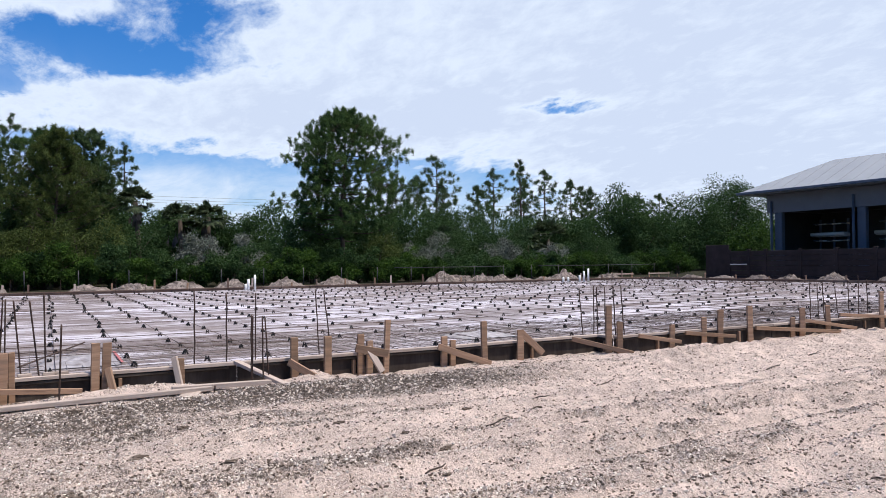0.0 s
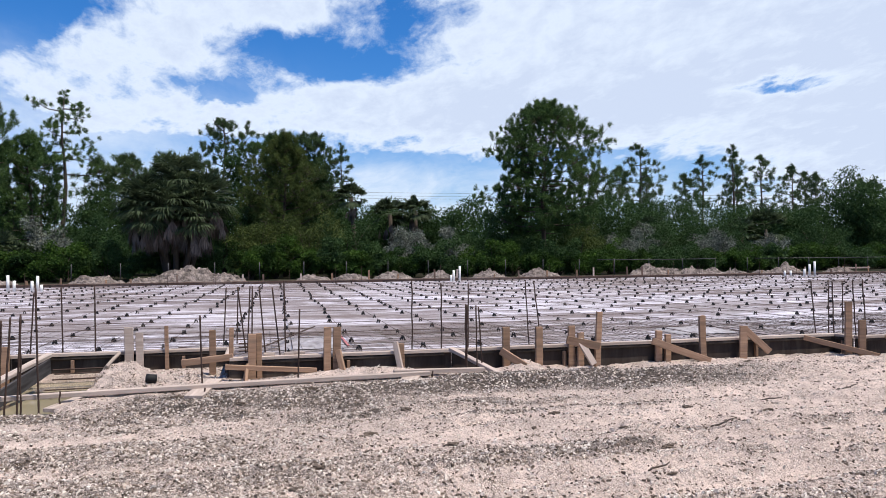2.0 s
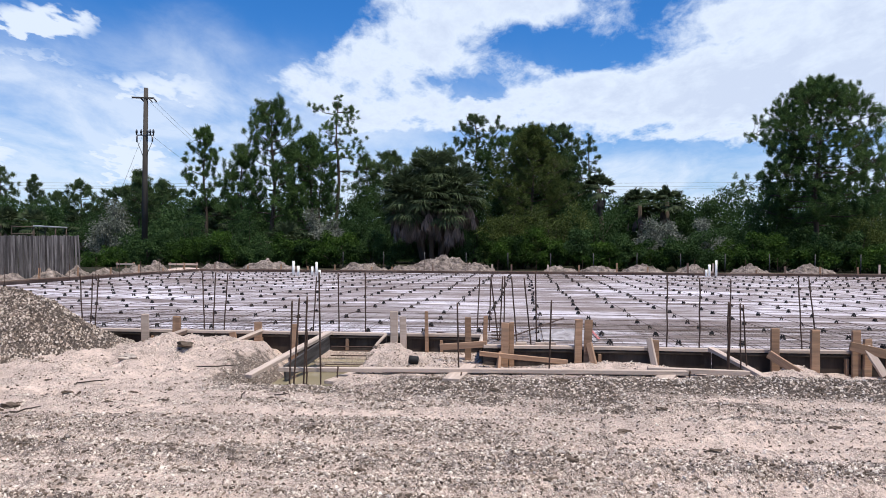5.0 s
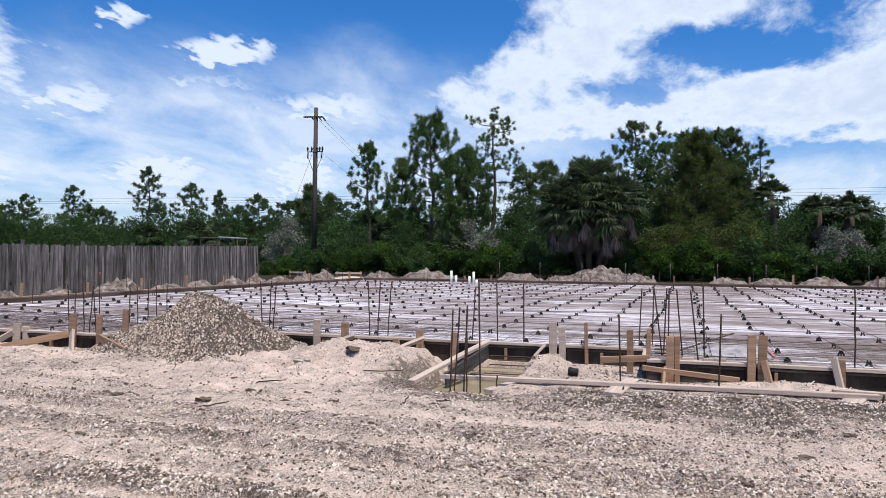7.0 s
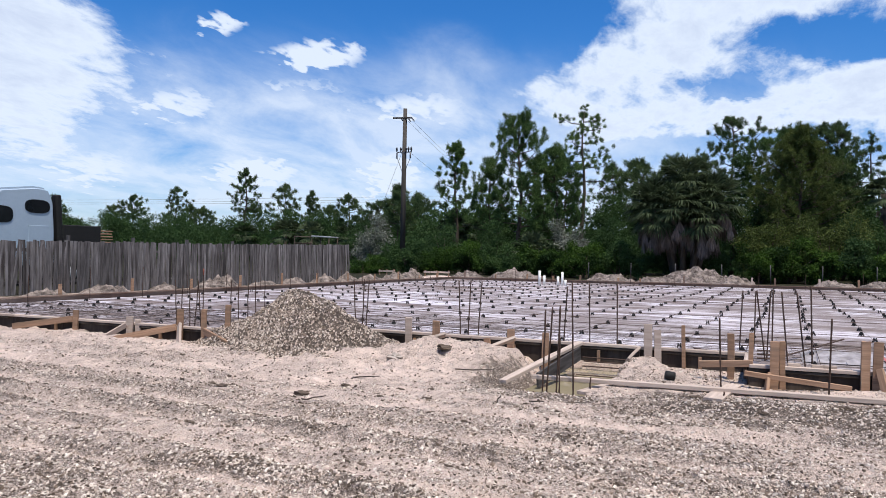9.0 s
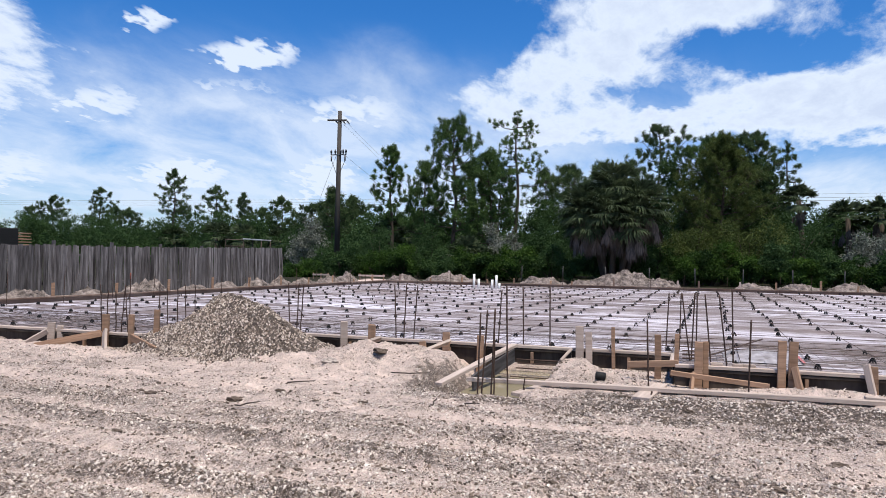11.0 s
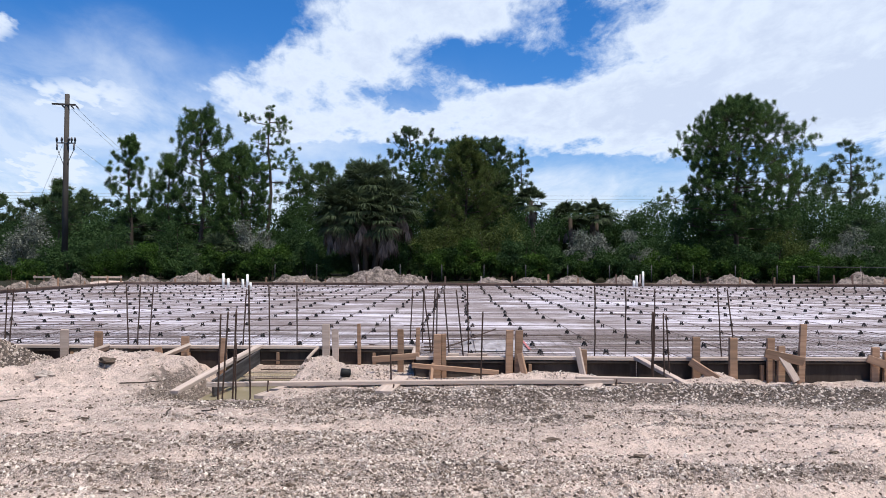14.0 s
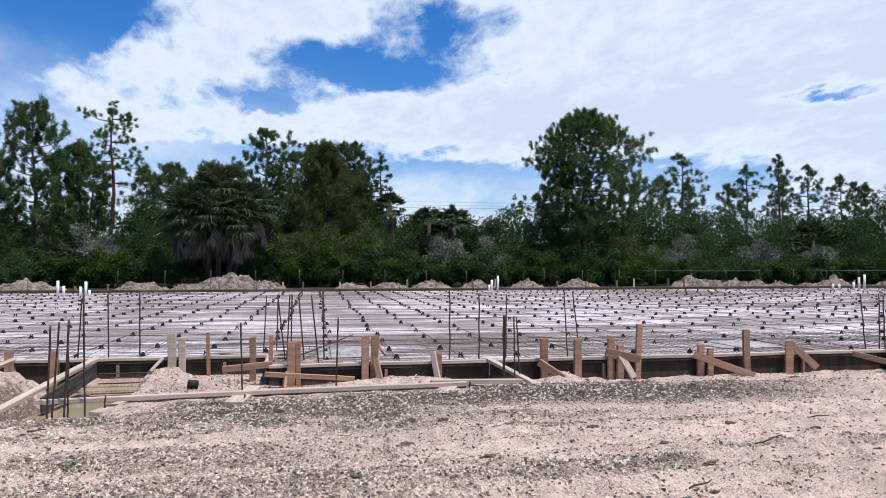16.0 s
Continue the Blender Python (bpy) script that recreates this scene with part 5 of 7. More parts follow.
for k, (x, y, r, h) in enumerate([(38.6, 34.0, 1.4, 0.5), (38.5, 31.6, 1.2, 0.55), (38.6, 29.0, 1.3, 0.5), (38.5, 26.8, 1.1, 0.5), (38.5, 24.2, 1.2, 0.6), (38.6, 21.0, 1.2, 0.55), (38.5, 18.0, 1.4, 0.5)]):
    blob_thing("sand_mound", x, y, 0.24, 0.7, r, h * 0.85, M_SPOIL, "pale heap of dug sand along the dark wall", "sand heap", 120 + k, "heaps round the slab", 0.5, 20, 1.1)


def rock(name, x, y, rx, ry, h, mat, label, seed):
    """A broken lump: a knobbly ball pressed into the ground."""
    rng = np.random.default_rng(seed)
    bm = bmesh.new()
    bmesh.ops.create_icosphere(bm, subdivisions=3, radius=1.0)
    for v in bm.verts:
        c = v.co
        k = 0.72 + 1.1 * float(fbm(c.x * 1.6 + seed, c.y * 1.6 + c.z * 1.3, 3, seed)) + 0.5 * float(fbm(c.x * 4 + c.z * 3, c.y * 4 + seed, 2, seed + 3))
        v.co = Vector((c.x * rx * k, c.y * ry * k, (c.z + 0.35) * h * 0.62 * k))
    ob = part(name, bm, mat, m=pose(x, y, float(ground_height(x, y)), 0, 0, float(rng.uniform(-30, 30))))
    tagged(ob, label, "rock")


rock("pale_rock", -4.72, 8.1, 0.13, 0.09, 0.07, M_ROCK, "pale limestone rock lying at the foot of the heap", 5)
rock("dark_clod", -4.2, 8.5, 0.15, 0.11, 0.07, M_MUD, "dark clod of earth on the sand", 6)
rock("dark_clod", -4.9, 6.35, 0.10, 0.07, 0.06, M_MUD, "dark clod of earth on the sand", 7)
rock("dark_clod", -5.75, 6.15, 0.14, 0.07, 0.05, M_MUD, "dark clod of earth on the sand", 8)
rock("dark_clod", 0.62, 6.1, 0.10, 0.05, 0.04, M_MUD, "dark clod of earth on the sand", 14)
rock("dark_clod", 0.1, 5.25, 0.09, 0.05, 0.04, M_MUD, "dark clod of earth on the sand", 16)

def crumb_bm(rng, rx, ry, h):
    """A low crumbly clod with a ragged, lobed outline."""
    bm = bmesh.new()
    bmesh.ops.create_icosphere(bm, subdivisions=3, radius=1.0)
    ph = rng.uniform(0, 9)
    lobes = int(rng.integers(3, 6))
    for v in bm.verts:
        c = v.co
        a = math.atan2(c.y, c.x)
        q = 0.78 + 0.25 * math.sin(c.x * 4 + ph) * math.cos(c.y * 5 + ph) + 0.14 * math.sin(c.z * 7 + c.x * 5 + ph) + 0.16 * math.sin(lobes * a + ph) * math.hypot(c.x, c.y)
        v.co = Vector((c.x * rx * 0.85 * q, c.y * ry * 0.85 * q, max(c.z, -0.4) * h * q))
    return bm


rng_c = np.random.default_rng(23)
CLODS = [crumb_bm(rng_c, 0.07, 0.045, 0.024) for _ in range(5)]
CLOD_MESHES = []
for bm in CLODS:
    me = bpy.data.meshes.new("dark_clod")
    bm.to_mesh(me)
    bm.free()
    me.materials.append(M_MUD)
    CLOD_MESHES.append(me)
placed = 0
while placed < 85:
    x, y = rng_c.uniform(-9, 8), rng_c.uniform(4.3, 7.9)
    if abs(math.atan2(x, y)) > 1.0 or rng_c.random() > 0.25 + float(gravel_density(np.array(x), np.array(y))) or (abs(x + 2.7) < 0.7 and y > 7.4):
        continue
    ob = new("dark_clod", CLOD_MESHES[placed % 5])
    k = rng_c.uniform(0.35, 1.0)
    ob.matrix_basis = pose(x, y, float(ground_height(x, y)) + 0.002, 0, 0, rng_c.uniform(-35, 35)) @ Matrix.Diagonal((k * rng_c.uniform(0.9, 1.5), k, k, 1))
    tagged(ob, "small dark crumbly clod of soil on the gravel", "clod", "clods on the ground")
    placed += 1

# short black pipe end lying in the sand
stub = part("black_pipe_stub", tubes_mesh("black_pipe_stub", [([(-0.055, 0, 0), (-0.05, 0, 0), (0.05, 0, 0), (0.055, 0, 0)], (0.042, 0.048, 0.048, 0.042))], M_CHAIR, 14), M_CHAIR,
            m=pose(-1.43, 8.48, float(ground_height(-1.43, 8.48)) + 0.05, 0, 8, 15))
tagged(stub, "short black plastic pipe stub lying in the sand", "pipe")


def stick(x, y, length, ang, up=8, seed=0):
    r = random.Random(seed)
    pts = [(length * (k / 4 - 0.5), r.uniform(-0.02, 0.02), 0.01 + 0.012 * k * up / 8 + r.uniform(0, 0.01)) for k in range(5)]
    ob = part("dead_stick", tubes_mesh("dead_stick", [(pts, (0.007, 0.008, 0.007, 0.006, 0.004))], M_BARK, 5), M_BARK,
              m=pose(x, y, float(ground_height(x, y)), 0, 0, ang))
    tagged(ob, "dry dark stick lying on the gravel", "stick", "sticks on the ground")


for k, (x, y, l, a) in enumerate([(3.6, 5.5, 0.34, 20), (5.4, 5.6, 0.2, 40), (-4.5, 6.0, 0.24, 30), (-2.9, 6.9, 0.2, 100), (-2.5, 6.9, 0.25, -40), (8.5, 6.2, 0.5, 15), (5.9, 6.6, 0.3, 10),
                                  (-4.6, 7.2, 0.35, 5), (-3.6, 8.0, 0.5, -4), (10.3, 6.8, 0.5, 12), (4.6, 6.2, 0.22, -25), (2.5, 4.7, 0.2, 10)]):
    stick(x, y, l, a, 6, k)

# ---------------------------------------------------------------- pipes on the slab
for x, y, h, r in [(-10.06, 32.1, 0.70, 0.055), (-9.85, 32.15, 0.48, 0.055), (-9.22, 32.2, 0.45, 0.055), (-9.02, 32.2, 0.66, 0.055), (-8.88, 32.2, 0.3, 0.055),
                   (9.19, 35.7, 0.60, 0.06), (9.52, 35.75, 0.80, 0.055), (9.05, 35.7, 0.35, 0.05), (27.9, 34.5, 0.35, 0.06), (28.2, 34.4, 0.35, 0.06), (28.75, 34.0, 0.45, 0.06), (29.0, 33.9, 0.7, 0.06), (29.25, 33.8, 0.85, 0.06)]:
    pts = [(0, 0, 0), (0, 0, h - 0.004), (0, 0, h - 0.004), (0, 0, h - 0.06)]
    ob = part("vent_pipe", tubes_mesh("vent_pipe", [(pts, (r, r, r * 0.82, r * 0.82))], M_PVC, 12), M_PVC, m=pose(x, y, 0.32))
    tagged(ob, "white plastic drain pipe standing out of the slab bed", "pipe", "pipes in the slab")

rng_posts = random.Random(5)
x = -16.0
while x < 36:
    h = rng_posts.choice((0.25, 0.35, 0.45, 0.6))
    stake(x, EDGE_FAR + 0.1, TOP + h * 0.8, (rng_posts.uniform(-3, 3), rng_posts.uniform(-4, 4)), 0, 0.09, rng_posts.choice((M_WOOD, M_WOOD_PALE, M_FORM_RED)),
          "short lumber stake behind the rear slab form")
    x += rng_posts.uniform(0.9, 2.3)
for y in np.arange(10.5, 36, 2.3):
    stake(EDGE_L - 0.1, float(y), TOP + rng_posts.uniform(0.1, 0.45), (0, rng_posts.uniform(-4, 4)), 90, 0.09, M_WOOD, "short lumber stake beside the slab's flank form")
    stake(EDGE_R + 0.1, float(y) + 0.7, TOP + rng_posts.uniform(0.1, 0.45), (0, rng_posts.uniform(-4, 4)), 90, 0.09, M_WOOD, "short lumber stake beside the slab's flank form")
for k in range(26):
    x = -14.5 + 1.95 * k + rng_posts.uniform(-0.4, 0.4)
    dowel(x, 36.9, 0.30, 1.05 + rng_posts.uniform(-0.1, 0.25), 0.02, BAR_UP, "thin rusty rebar dowel at the rear of the slab")
for y in np.arange(11.5, 35, 1.7):
    dowel(-16.3, float(y), 0.30, 1.0 + rng_posts.uniform(-0.1, 0.2), 0.02, BAR_UP, "thin rusty rebar dowel at the slab's flank")


# low batter-board rails behind the corners
def batter_rail(x, y, length, ang):
    e = empty("batter_board", pose(x, y, 0.3, 0, 0, ang), "low lumber batter board on short posts", "batter board", "batter boards")
    part("rail", plank_bm(length, 0.03, 0.10), M_WOOD_PALE, e, m=pose(0, -0.03, 0.36))
    for s in (-0.45, 0.0, 0.45):
        part("post", plank_bm(0.5, 0.08, 0.04, 0, 1), M_WOOD, e, m=pose(s * length, 0, 0.22, 0, 90, 90))


batter_rail(-21.6, 38.6, 1.1, 0)
batter_rail(-18.4, 38.9, 1.7, 0)
batter_rail(37.3, 39.4, 2.2, 0)
batter_rail(40.5, 38.9, 2.2, 0)

# red tape, a wad of loose film and small blocks at the column
strip = part("red_tape", plank_bm(1.35, 0.035, 0.006, 0, 6), M_RED, m=along((0.93, 11.5, 0.372), (0.91, 10.16, 0.372)))
tagged(strip, "strip of red marking tape on the plastic sheet", "tape")


def film_wad(cx, cy, rx, ry, h, seed):
    """Loose film pushed up into folds."""
    n = 40
    u, v = np.meshgrid(np.linspace(-1, 1, n), np.linspace(-1, 1, n))
    fold = np.abs(fbm(u * 3.2 + seed, v * 1.4, 4, seed)) * 2.2
    z = h * np.clip(1 - u * u, 0, 1) * np.clip(1 - v * v, 0, 1) * (0.25 + fold)
    V = np.stack([u * rx * (1 + 0.15 * fold), v * ry, z], -1).reshape(-1, 3)
    i = (np.arange(n - 1)[:, None] * n + np.arange(n - 1)[None]).ravel()
    F = np.stack([i, i + 1, i + n + 1, i + n], 1)
    ob = part("film_wad", mesh_of("film_wad", V, F, M_FILM, flat=False), M_FILM, m=pose(cx, cy, 0.35))
    tagged(ob, "wad of greyish loose plastic film bunched on the slab bed", "plastic film")


M_FILM = material("grey_film_mat", (0.48, 0.44, 0.45), (0.20, 0.165, 0.15), 7.0, 0.35, 0.3, 30.0, space="world")
film_wad(0.42, 10.9, 0.45, 0.8, 0.07, 3)
film_wad(6.6, 10.6, 0.5, 0.5, 0.10, 5)
for x, y in ((-0.18, 9.0), (0.05, 9.0), (0.16, 8.95)):
    board("lumber_offcut", (x - 0.06, 8.67, TOP + 0.035), (x + 0.07, 8.68, TOP + 0.035), 0.06, 0.03, M_WOOD_PALE, "small pale lumber offcut on the form rail", "lumber", "offcuts on the rail")


# ---------------------------------------------------------------- board fence
def make_fence():
    e = empty("board_fence", pose(-19.2, 0, 0.25), "weathered grey vertical-board fence, some boards leaning", "fence")
    part("rail", plank_bm(28.0, 0.04, 0.09), M_FENCE, e, m=pose(-0.14, 16.0, 0.45, 0, 0, 90))
    part("rail", plank_bm(28.0, 0.04, 0.09), M_FENCE, e, m=pose(-0.14, 16.0, 1.35, 0, 0, 90))
    r = random.Random(2)
    meshes = []
    for k in range(6):
        bm = plank_bm(1.74, 0.092 + 0.007 * k, 0.018, 0.012 * (k - 2.5), 3)
        for v in bm.verts:
            if v.co.x > 0.88:
                v.co.x += r.uniform(-0.03, 0.02)
        me = bpy.data.meshes.new("fence_board")
        bm.to_mesh(me)
        bm.free()
        me.materials.append(M_FENCE)
        meshes.append(me)
    y = 2.2
    while y < 30.3:
        ob = new("fence_board", r.choice(meshes))
        ob.parent = e
        wob = 0.05 * math.sin(y * 0.9) + 0.03 * math.sin(y * 2.3)
        tilt = r.gauss(0, 1.0) - 1.2 * smooth(14, 24, y) + (5 if r.random() < 0.03 else 0)
        ob.matrix_basis = pose(r.uniform(0, 0.02) + wob, y, 0.95 + 0.014 * (y - 30) + r.uniform(-0.03, 0.03) - 0.02 * math.sin(y * 0.35), 0, -90, 0) @ pose(0, 0, 0, r.uniform(-6, 6), 0, tilt)
        y += 0.097 + (0.03 if r.random() < 0.03 else 0)
    for y in np.arange(3, 30.5, 2.4):
        part("post", plank_bm(1.9, 0.09, 0.09, 0, 1), M_FENCE, e, m=pose(-0.22, float(y), 0.85, 0, 90, 0))


make_fence()


# ---------------------------------------------------------------- plants
def pine(x, y, z, height, radius, base=0.35, seed=0, mat=None, label="", limbs=26, clump=0.75, leaves=70, needle=0.25, lean=(0, 0), top_heavy=0.6, name="pine_tree", width=0.045, tufts_per=8, cone=0.0, rise=0.35, tuft=0.30, tiers=None):
    """Slash pine: tapered trunk, limbs, and round tufts of needles gathered towards the limbs' ends."""
    rng = np.random.default_rng(seed)
    height -= 0.5
    e = empty(name, pose(x, y, z), label or "tall green slash pine with an open crown", "tree", "trees behind the slab")
    n = 9
    hs = np.linspace(0, height, n)
    tr = np.stack([lean[0] * (hs / height) ** 1.4 + 0.12 * np.sin(hs * 0.8 + seed), lean[1] * (hs / height) ** 1.4 + 0.1 * np.cos(hs * 0.7 + seed), hs], 1)
    r0 = 0.014 * height + 0.05
    items = [(tr, r0 * (1 - 0.88 * hs / height))]
    tufts = []
    for k in range(limbs):
        f = base + (0.985 - base) * (k + rng.random()) / limbs
        h = f * height
        p = np.array([np.interp(h, hs, tr[:, 0]), np.interp(h, hs, tr[:, 1]), h])
        a = k * 2.4 + rng.uniform(-0.5, 0.5)
        u = (f - base) / (1 - base)
        round_ = (0.55 + 0.45 * math.sin(math.pi * min(1, u * 0.9 + 0.18))) * (1 - 0.6 * max(0, u - top_heavy) / (1 - top_heavy))
        if tiers is not None:
            round_ = float(np.interp(f, [t[0] for t in tiers], [t[1] + (t[2] - t[1]) * (0.5 + 0.5 * math.cos(a)) for t in tiers]))
        reach = radius * ((1 - cone) * round_ + cone * (1 - 0.85 * u)) * rng.uniform(0.6, 1.08)
        up = rise * (0.5 + u)
        d = np.array([math.cos(a), math.sin(a), up])
        mid = p + d * reach * 0.55 + np.array([0, 0, -0.06 * reach])
        end = p + np.array([d[0], d[1], up * 1.3]) * reach
        items.append((np.array([p, mid, end]), np.array([0.035, 0.022, 0.008]) * (0.6 + height / 14)))
        side = np.array([-d[1], d[0], 0.0])
        for t in range(tufts_per):
            s_ = (0.97, 0.70, 0.86, 0.52, 0.92, 0.78)[t % 6]
            c = (p + (mid - p) * s_ * 1.8 if s_ < 0.55 else mid + (end - mid) * (s_ - 0.55) / 0.45)
            q = c + unit(rng, 1)[0] * (0.30 + 0.30 * reach) * rng.random() ** 0.4 * np.array([1, 1, 0.55]) + np.array([0, 0, 0.25 * clump])
            if t % 2 == 0:
                items.append((np.array([c, (c + q) / 2 + [0, 0, -0.03], q]), np.array([0.012, 0.009, 0.005])))
            tufts.append(q)
    for k in range(4):
        tufts.append(tr[-1] + np.array([rng.normal(0, 0.1), rng.normal(0, 0.1), 0.12 * k]))
    part("trunk", tubes_mesh("trunk", items, M_BARK, 5), M_BARK, e)
    T = np.array(tufts)
    m = leaves
    twig = unit(rng, len(T)) * 0.35 + np.array([0, 0, 0.8])
    O = np.repeat(T, m, axis=0) + np.repeat(twig, m, axis=0) * (rng.random((len(T) * m, 1)) - 0.2) * tuft + rng.normal(0, 0.05, (len(T) * m, 3))
    D = unit(rng, len(O)) * 0.8 + np.repeat(twig, m, axis=0) * 0.6
    V, F = leaf_cards(O, D, needle, width, rng, 0.05)
    part("crown", mesh_of("crown", V, F, mat or M_NEEDLE), mat or M_NEEDLE, e)
    return e


def leafy(name, x, y, z, rx, ry, h, seed, mat, label, category="shrub", leaf=0.16, wd=0.09, n_clumps=60, per=90, trunk=0.25, low=0.05, group="plants behind the slab", clump=0.22):
    """Broad-leaved shrub or tree: several stems and many clumps of leaves with an uneven outline."""
    rng = np.random.default_rng(seed)
    e = empty(name, pose(x, y, z), label, category, group)
    C = []
    while len(C) < n_clumps:
        c = rng.uniform(-1, 1, 3)
        rr = np.linalg.norm(c)
        if rr < 1 and rng.random() < 0.25 + rr:
            C.append(c)
    C = np.array(C)
    C = np.stack([C[:, 0] * rx, C[:, 1] * ry, low * h + (C[:, 2] * 0.5 + 0.5) * h * (0.9 - low) * (1 + 0.25 * np.sin(C[:, 0] * 4 + seed))], 1)
    items = []
    for k in range(6):
        c = C[rng.integers(len(C))]
        items.append((np.array([(rng.normal(0, 0.1), rng.normal(0, 0.1), 0), (c[0] * 0.3, c[1] * 0.3, c[2] * 0.5), c]), np.array([0.05, 0.03, 0.01]) * (0.5 + h / 5)))
    part("trunk", tubes_mesh("trunk", items, M_BARK, 5), M_BARK, e)
    s = clump * (rx + ry + h) / 3
    O = np.repeat(C, per, axis=0)
    sh = unit(rng, len(O)) * (s * rng.random(len(O)) ** 0.45)[:, None]
    O = O + sh * np.array([1, 1, 0.75])
    O[:, 2] = np.maximum(O[:, 2], 0.02)
    V, F = leaf_cards(O, sh / s + unit(rng, len(O)) * 0.8 + np.array([0, 0, 0.2]), leaf, wd, rng, 0.2)
    part("crown", mesh_of("crown", V, F, mat), mat, e)
    return e


def fan_frond(rng, O, D, length, fan, n=16, sag_=0.5, wd=0.05, spread=1.25):
    """Leaflets of fan fronds: at each origin a stalk along D and a fan of strips that droop."""
    sets = []
    for o, d in zip(O, D):
        d = d / np.linalg.norm(d)
        sag = sag_ * (0.85 if d[2] > 0.25 else 1.1)
        side = np.cross(d, (0, 0, 1.0))
        side /= np.linalg.norm(side) + 1e-9
        c = o + d * length
        a = np.linspace(-spread, spread, n) + rng.normal(0, 0.05, n)
        dirs = np.cos(a)[:, None] * d + np.sin(a)[:, None] * side
        m1 = c + dirs * fan * 0.55 + np.array([0, 0, -sag * fan * 0.12])
        hang = rng.uniform(0.15, 0.75, n)
        tip = m1 + dirs * fan * (0.42 - 0.2 * hang)[:, None] * rng.uniform(0.8, 1.1, n)[:, None] + np.array([0, 0, -1.0]) * (sag * fan * hang)[:, None]
        per = np.cross(dirs, np.cross(d, side))
        w = wd
        V = np.concatenate([np.repeat(c[None], n, 0)[:, None], (m1 - per * w)[:, None], tip[:, None], (m1 + per * w)[:, None]], 1).reshape(-1, 3)
        F = np.arange(4 * n).reshape(n, 4)
        st = np.array([o - side * 0.015, o + side * 0.015, c + side * 0.012, c - side * 0.012])
        sets += [(V, F), (st, np.array([[0, 1, 2, 3]]))]
    return join_cards(*sets)


def palm(name, x, y, z, trunk_h, crown_r, n_live, n_dead, seed, label, lean=0.0, n_heads=1, spread_=0.0, wd=0.05):
    """Cabbage palm: trunk, round head of drooping fan fronds, bunches of dead ones hanging below."""
    rng = np.random.default_rng(seed)
    e = empty(name, pose(x, y, z), label, "palm tree", "palms behind the slab")
    tr, live_o, live_d, dead_o, dead_d = [], [], [], [], []
    for k in range(n_heads):
        a = 2 * math.pi * k / max(1, n_heads) + 0.4
        low = (1.0, 0.84, 0.88, 0.72, 0.76, 0.66, 0.74, 0.62, 0.80)[k % 9]
        out = spread_ if k else 0.1
        top = np.array([math.cos(a) * out + lean, math.sin(a) * out * 0.6, trunk_h * low])
        base = np.array([math.cos(a) * spread_ * 0.3, math.sin(a) * spread_ * 0.3, 0])
        tr.append((np.array([base, base * 0.5 + top * 0.5 + [0.1, 0, 0], top]), np.array([0.20, 0.16, 0.15])))
        u = unit(rng, n_live)
        u[:, 2] = np.where(u[:, 2] < -0.55, -u[:, 2], u[:, 2])
        live_o += [top + v * 0.12 for v in u]
        live_d += list(u)
        for _ in range(n_dead if low < 0.86 or n_heads == 1 else 4):
            b = rng.uniform(0, 2 * np.pi)
            rr = crown_r * rng.uniform(0.15, 0.6)
            dead_o.append(top + np.array([math.cos(b) * rr, math.sin(b) * rr, -crown_r * (rng.uniform(0.30, 0.85) if n_heads == 1 else rng.uniform(0.22, 0.68))]))
            dead_d.append(np.array([math.cos(b) * 0.12, math.sin(b) * 0.12, -1.0]))
    part("trunk", tubes_mesh("trunk", tr, M_BARK, 8), M_BARK, e)
    V, F = fan_frond(rng, live_o, live_d, crown_r * 0.42, crown_r * 0.62, 20, 0.45, wd)
    V[:, 2] = np.maximum(V[:, 2], 0.05)
    part("crown", mesh_of("crown", V, F, M_PALM), M_PALM, e)
    if n_dead:
        V, F = fan_frond(rng, dead_o, dead_d, 0.12, crown_r * 0.36, 12, 0.6, wd * 0.7, 0.5)
        V[:, 2] = np.maximum(V[:, 2], 0.05)
        part("skirt", mesh_of("skirt", V, F, M_PALM_DEAD), M_PALM_DEAD, e, "brown dead fronds")["kind"] = "stuff"
    return e


G = 0.3
# the big lone pine and the pines over the hedge
# height share, reach to one side and to the other
LONE = [(0.12, 0.75, 0.55), (0.28, 0.85, 0.70), (0.40, 1.05, 0.85), (0.50, 0.70, 0.95), (0.58, 0.62, 1.0), (0.68, 1.02, 0.98), (0.76, 0.95, 0.98), (0.84, 0.55, 0.75), (0.93, 0.38, 0.48), (1.0, 0.10, 0.12)]
pine(19.8, 50, G, 12.7, 4.55, 0.24, 1, label="large dense slash pine with a broad dark crown", limbs=68, clump=0.8, leaves=88, needle=0.24, width=0.042, tufts_per=26, rise=0.13, tuft=0.36, lean=(0.35, 0), tiers=LONE)
pine(-14.8, 60, G, 14.2, 3.2, 0.56, 2, M_NEEDLE, "tall thin pine with a small flat open crown", limbs=15, clump=0.4, leaves=70, needle=0.22, top_heavy=0.8, tufts_per=12, rise=0.10, tuft=0.2, tiers=[(0.5, 0.5, 0.75), (0.68, 0.4, 1.15), (0.76, 0.55, 0.9), (0.82, 0.35, 0.4), (0.9, 0.8, 0.75), (1.0, 0.35, 0.35)])
pine(-17.7, 52, G, 12.0, 3.0, 0.25, 3, M_NEEDLE, "bushy young slash pine with upright tufts", limbs=40, clump=1.0, leaves=112, needle=0.27, cone=0.2, top_heavy=0.7, tufts_per=8, tuft=0.55, width=0.046)
pine(-15.2, 53, G, 9.6, 2.1, 0.25, 4, M_NEEDLE, "bushy young slash pine with upright tufts", limbs=30, clump=1.0, leaves=112, needle=0.27, cone=0.2, top_heavy=0.7, tufts_per=7, tuft=0.55, width=0.046)
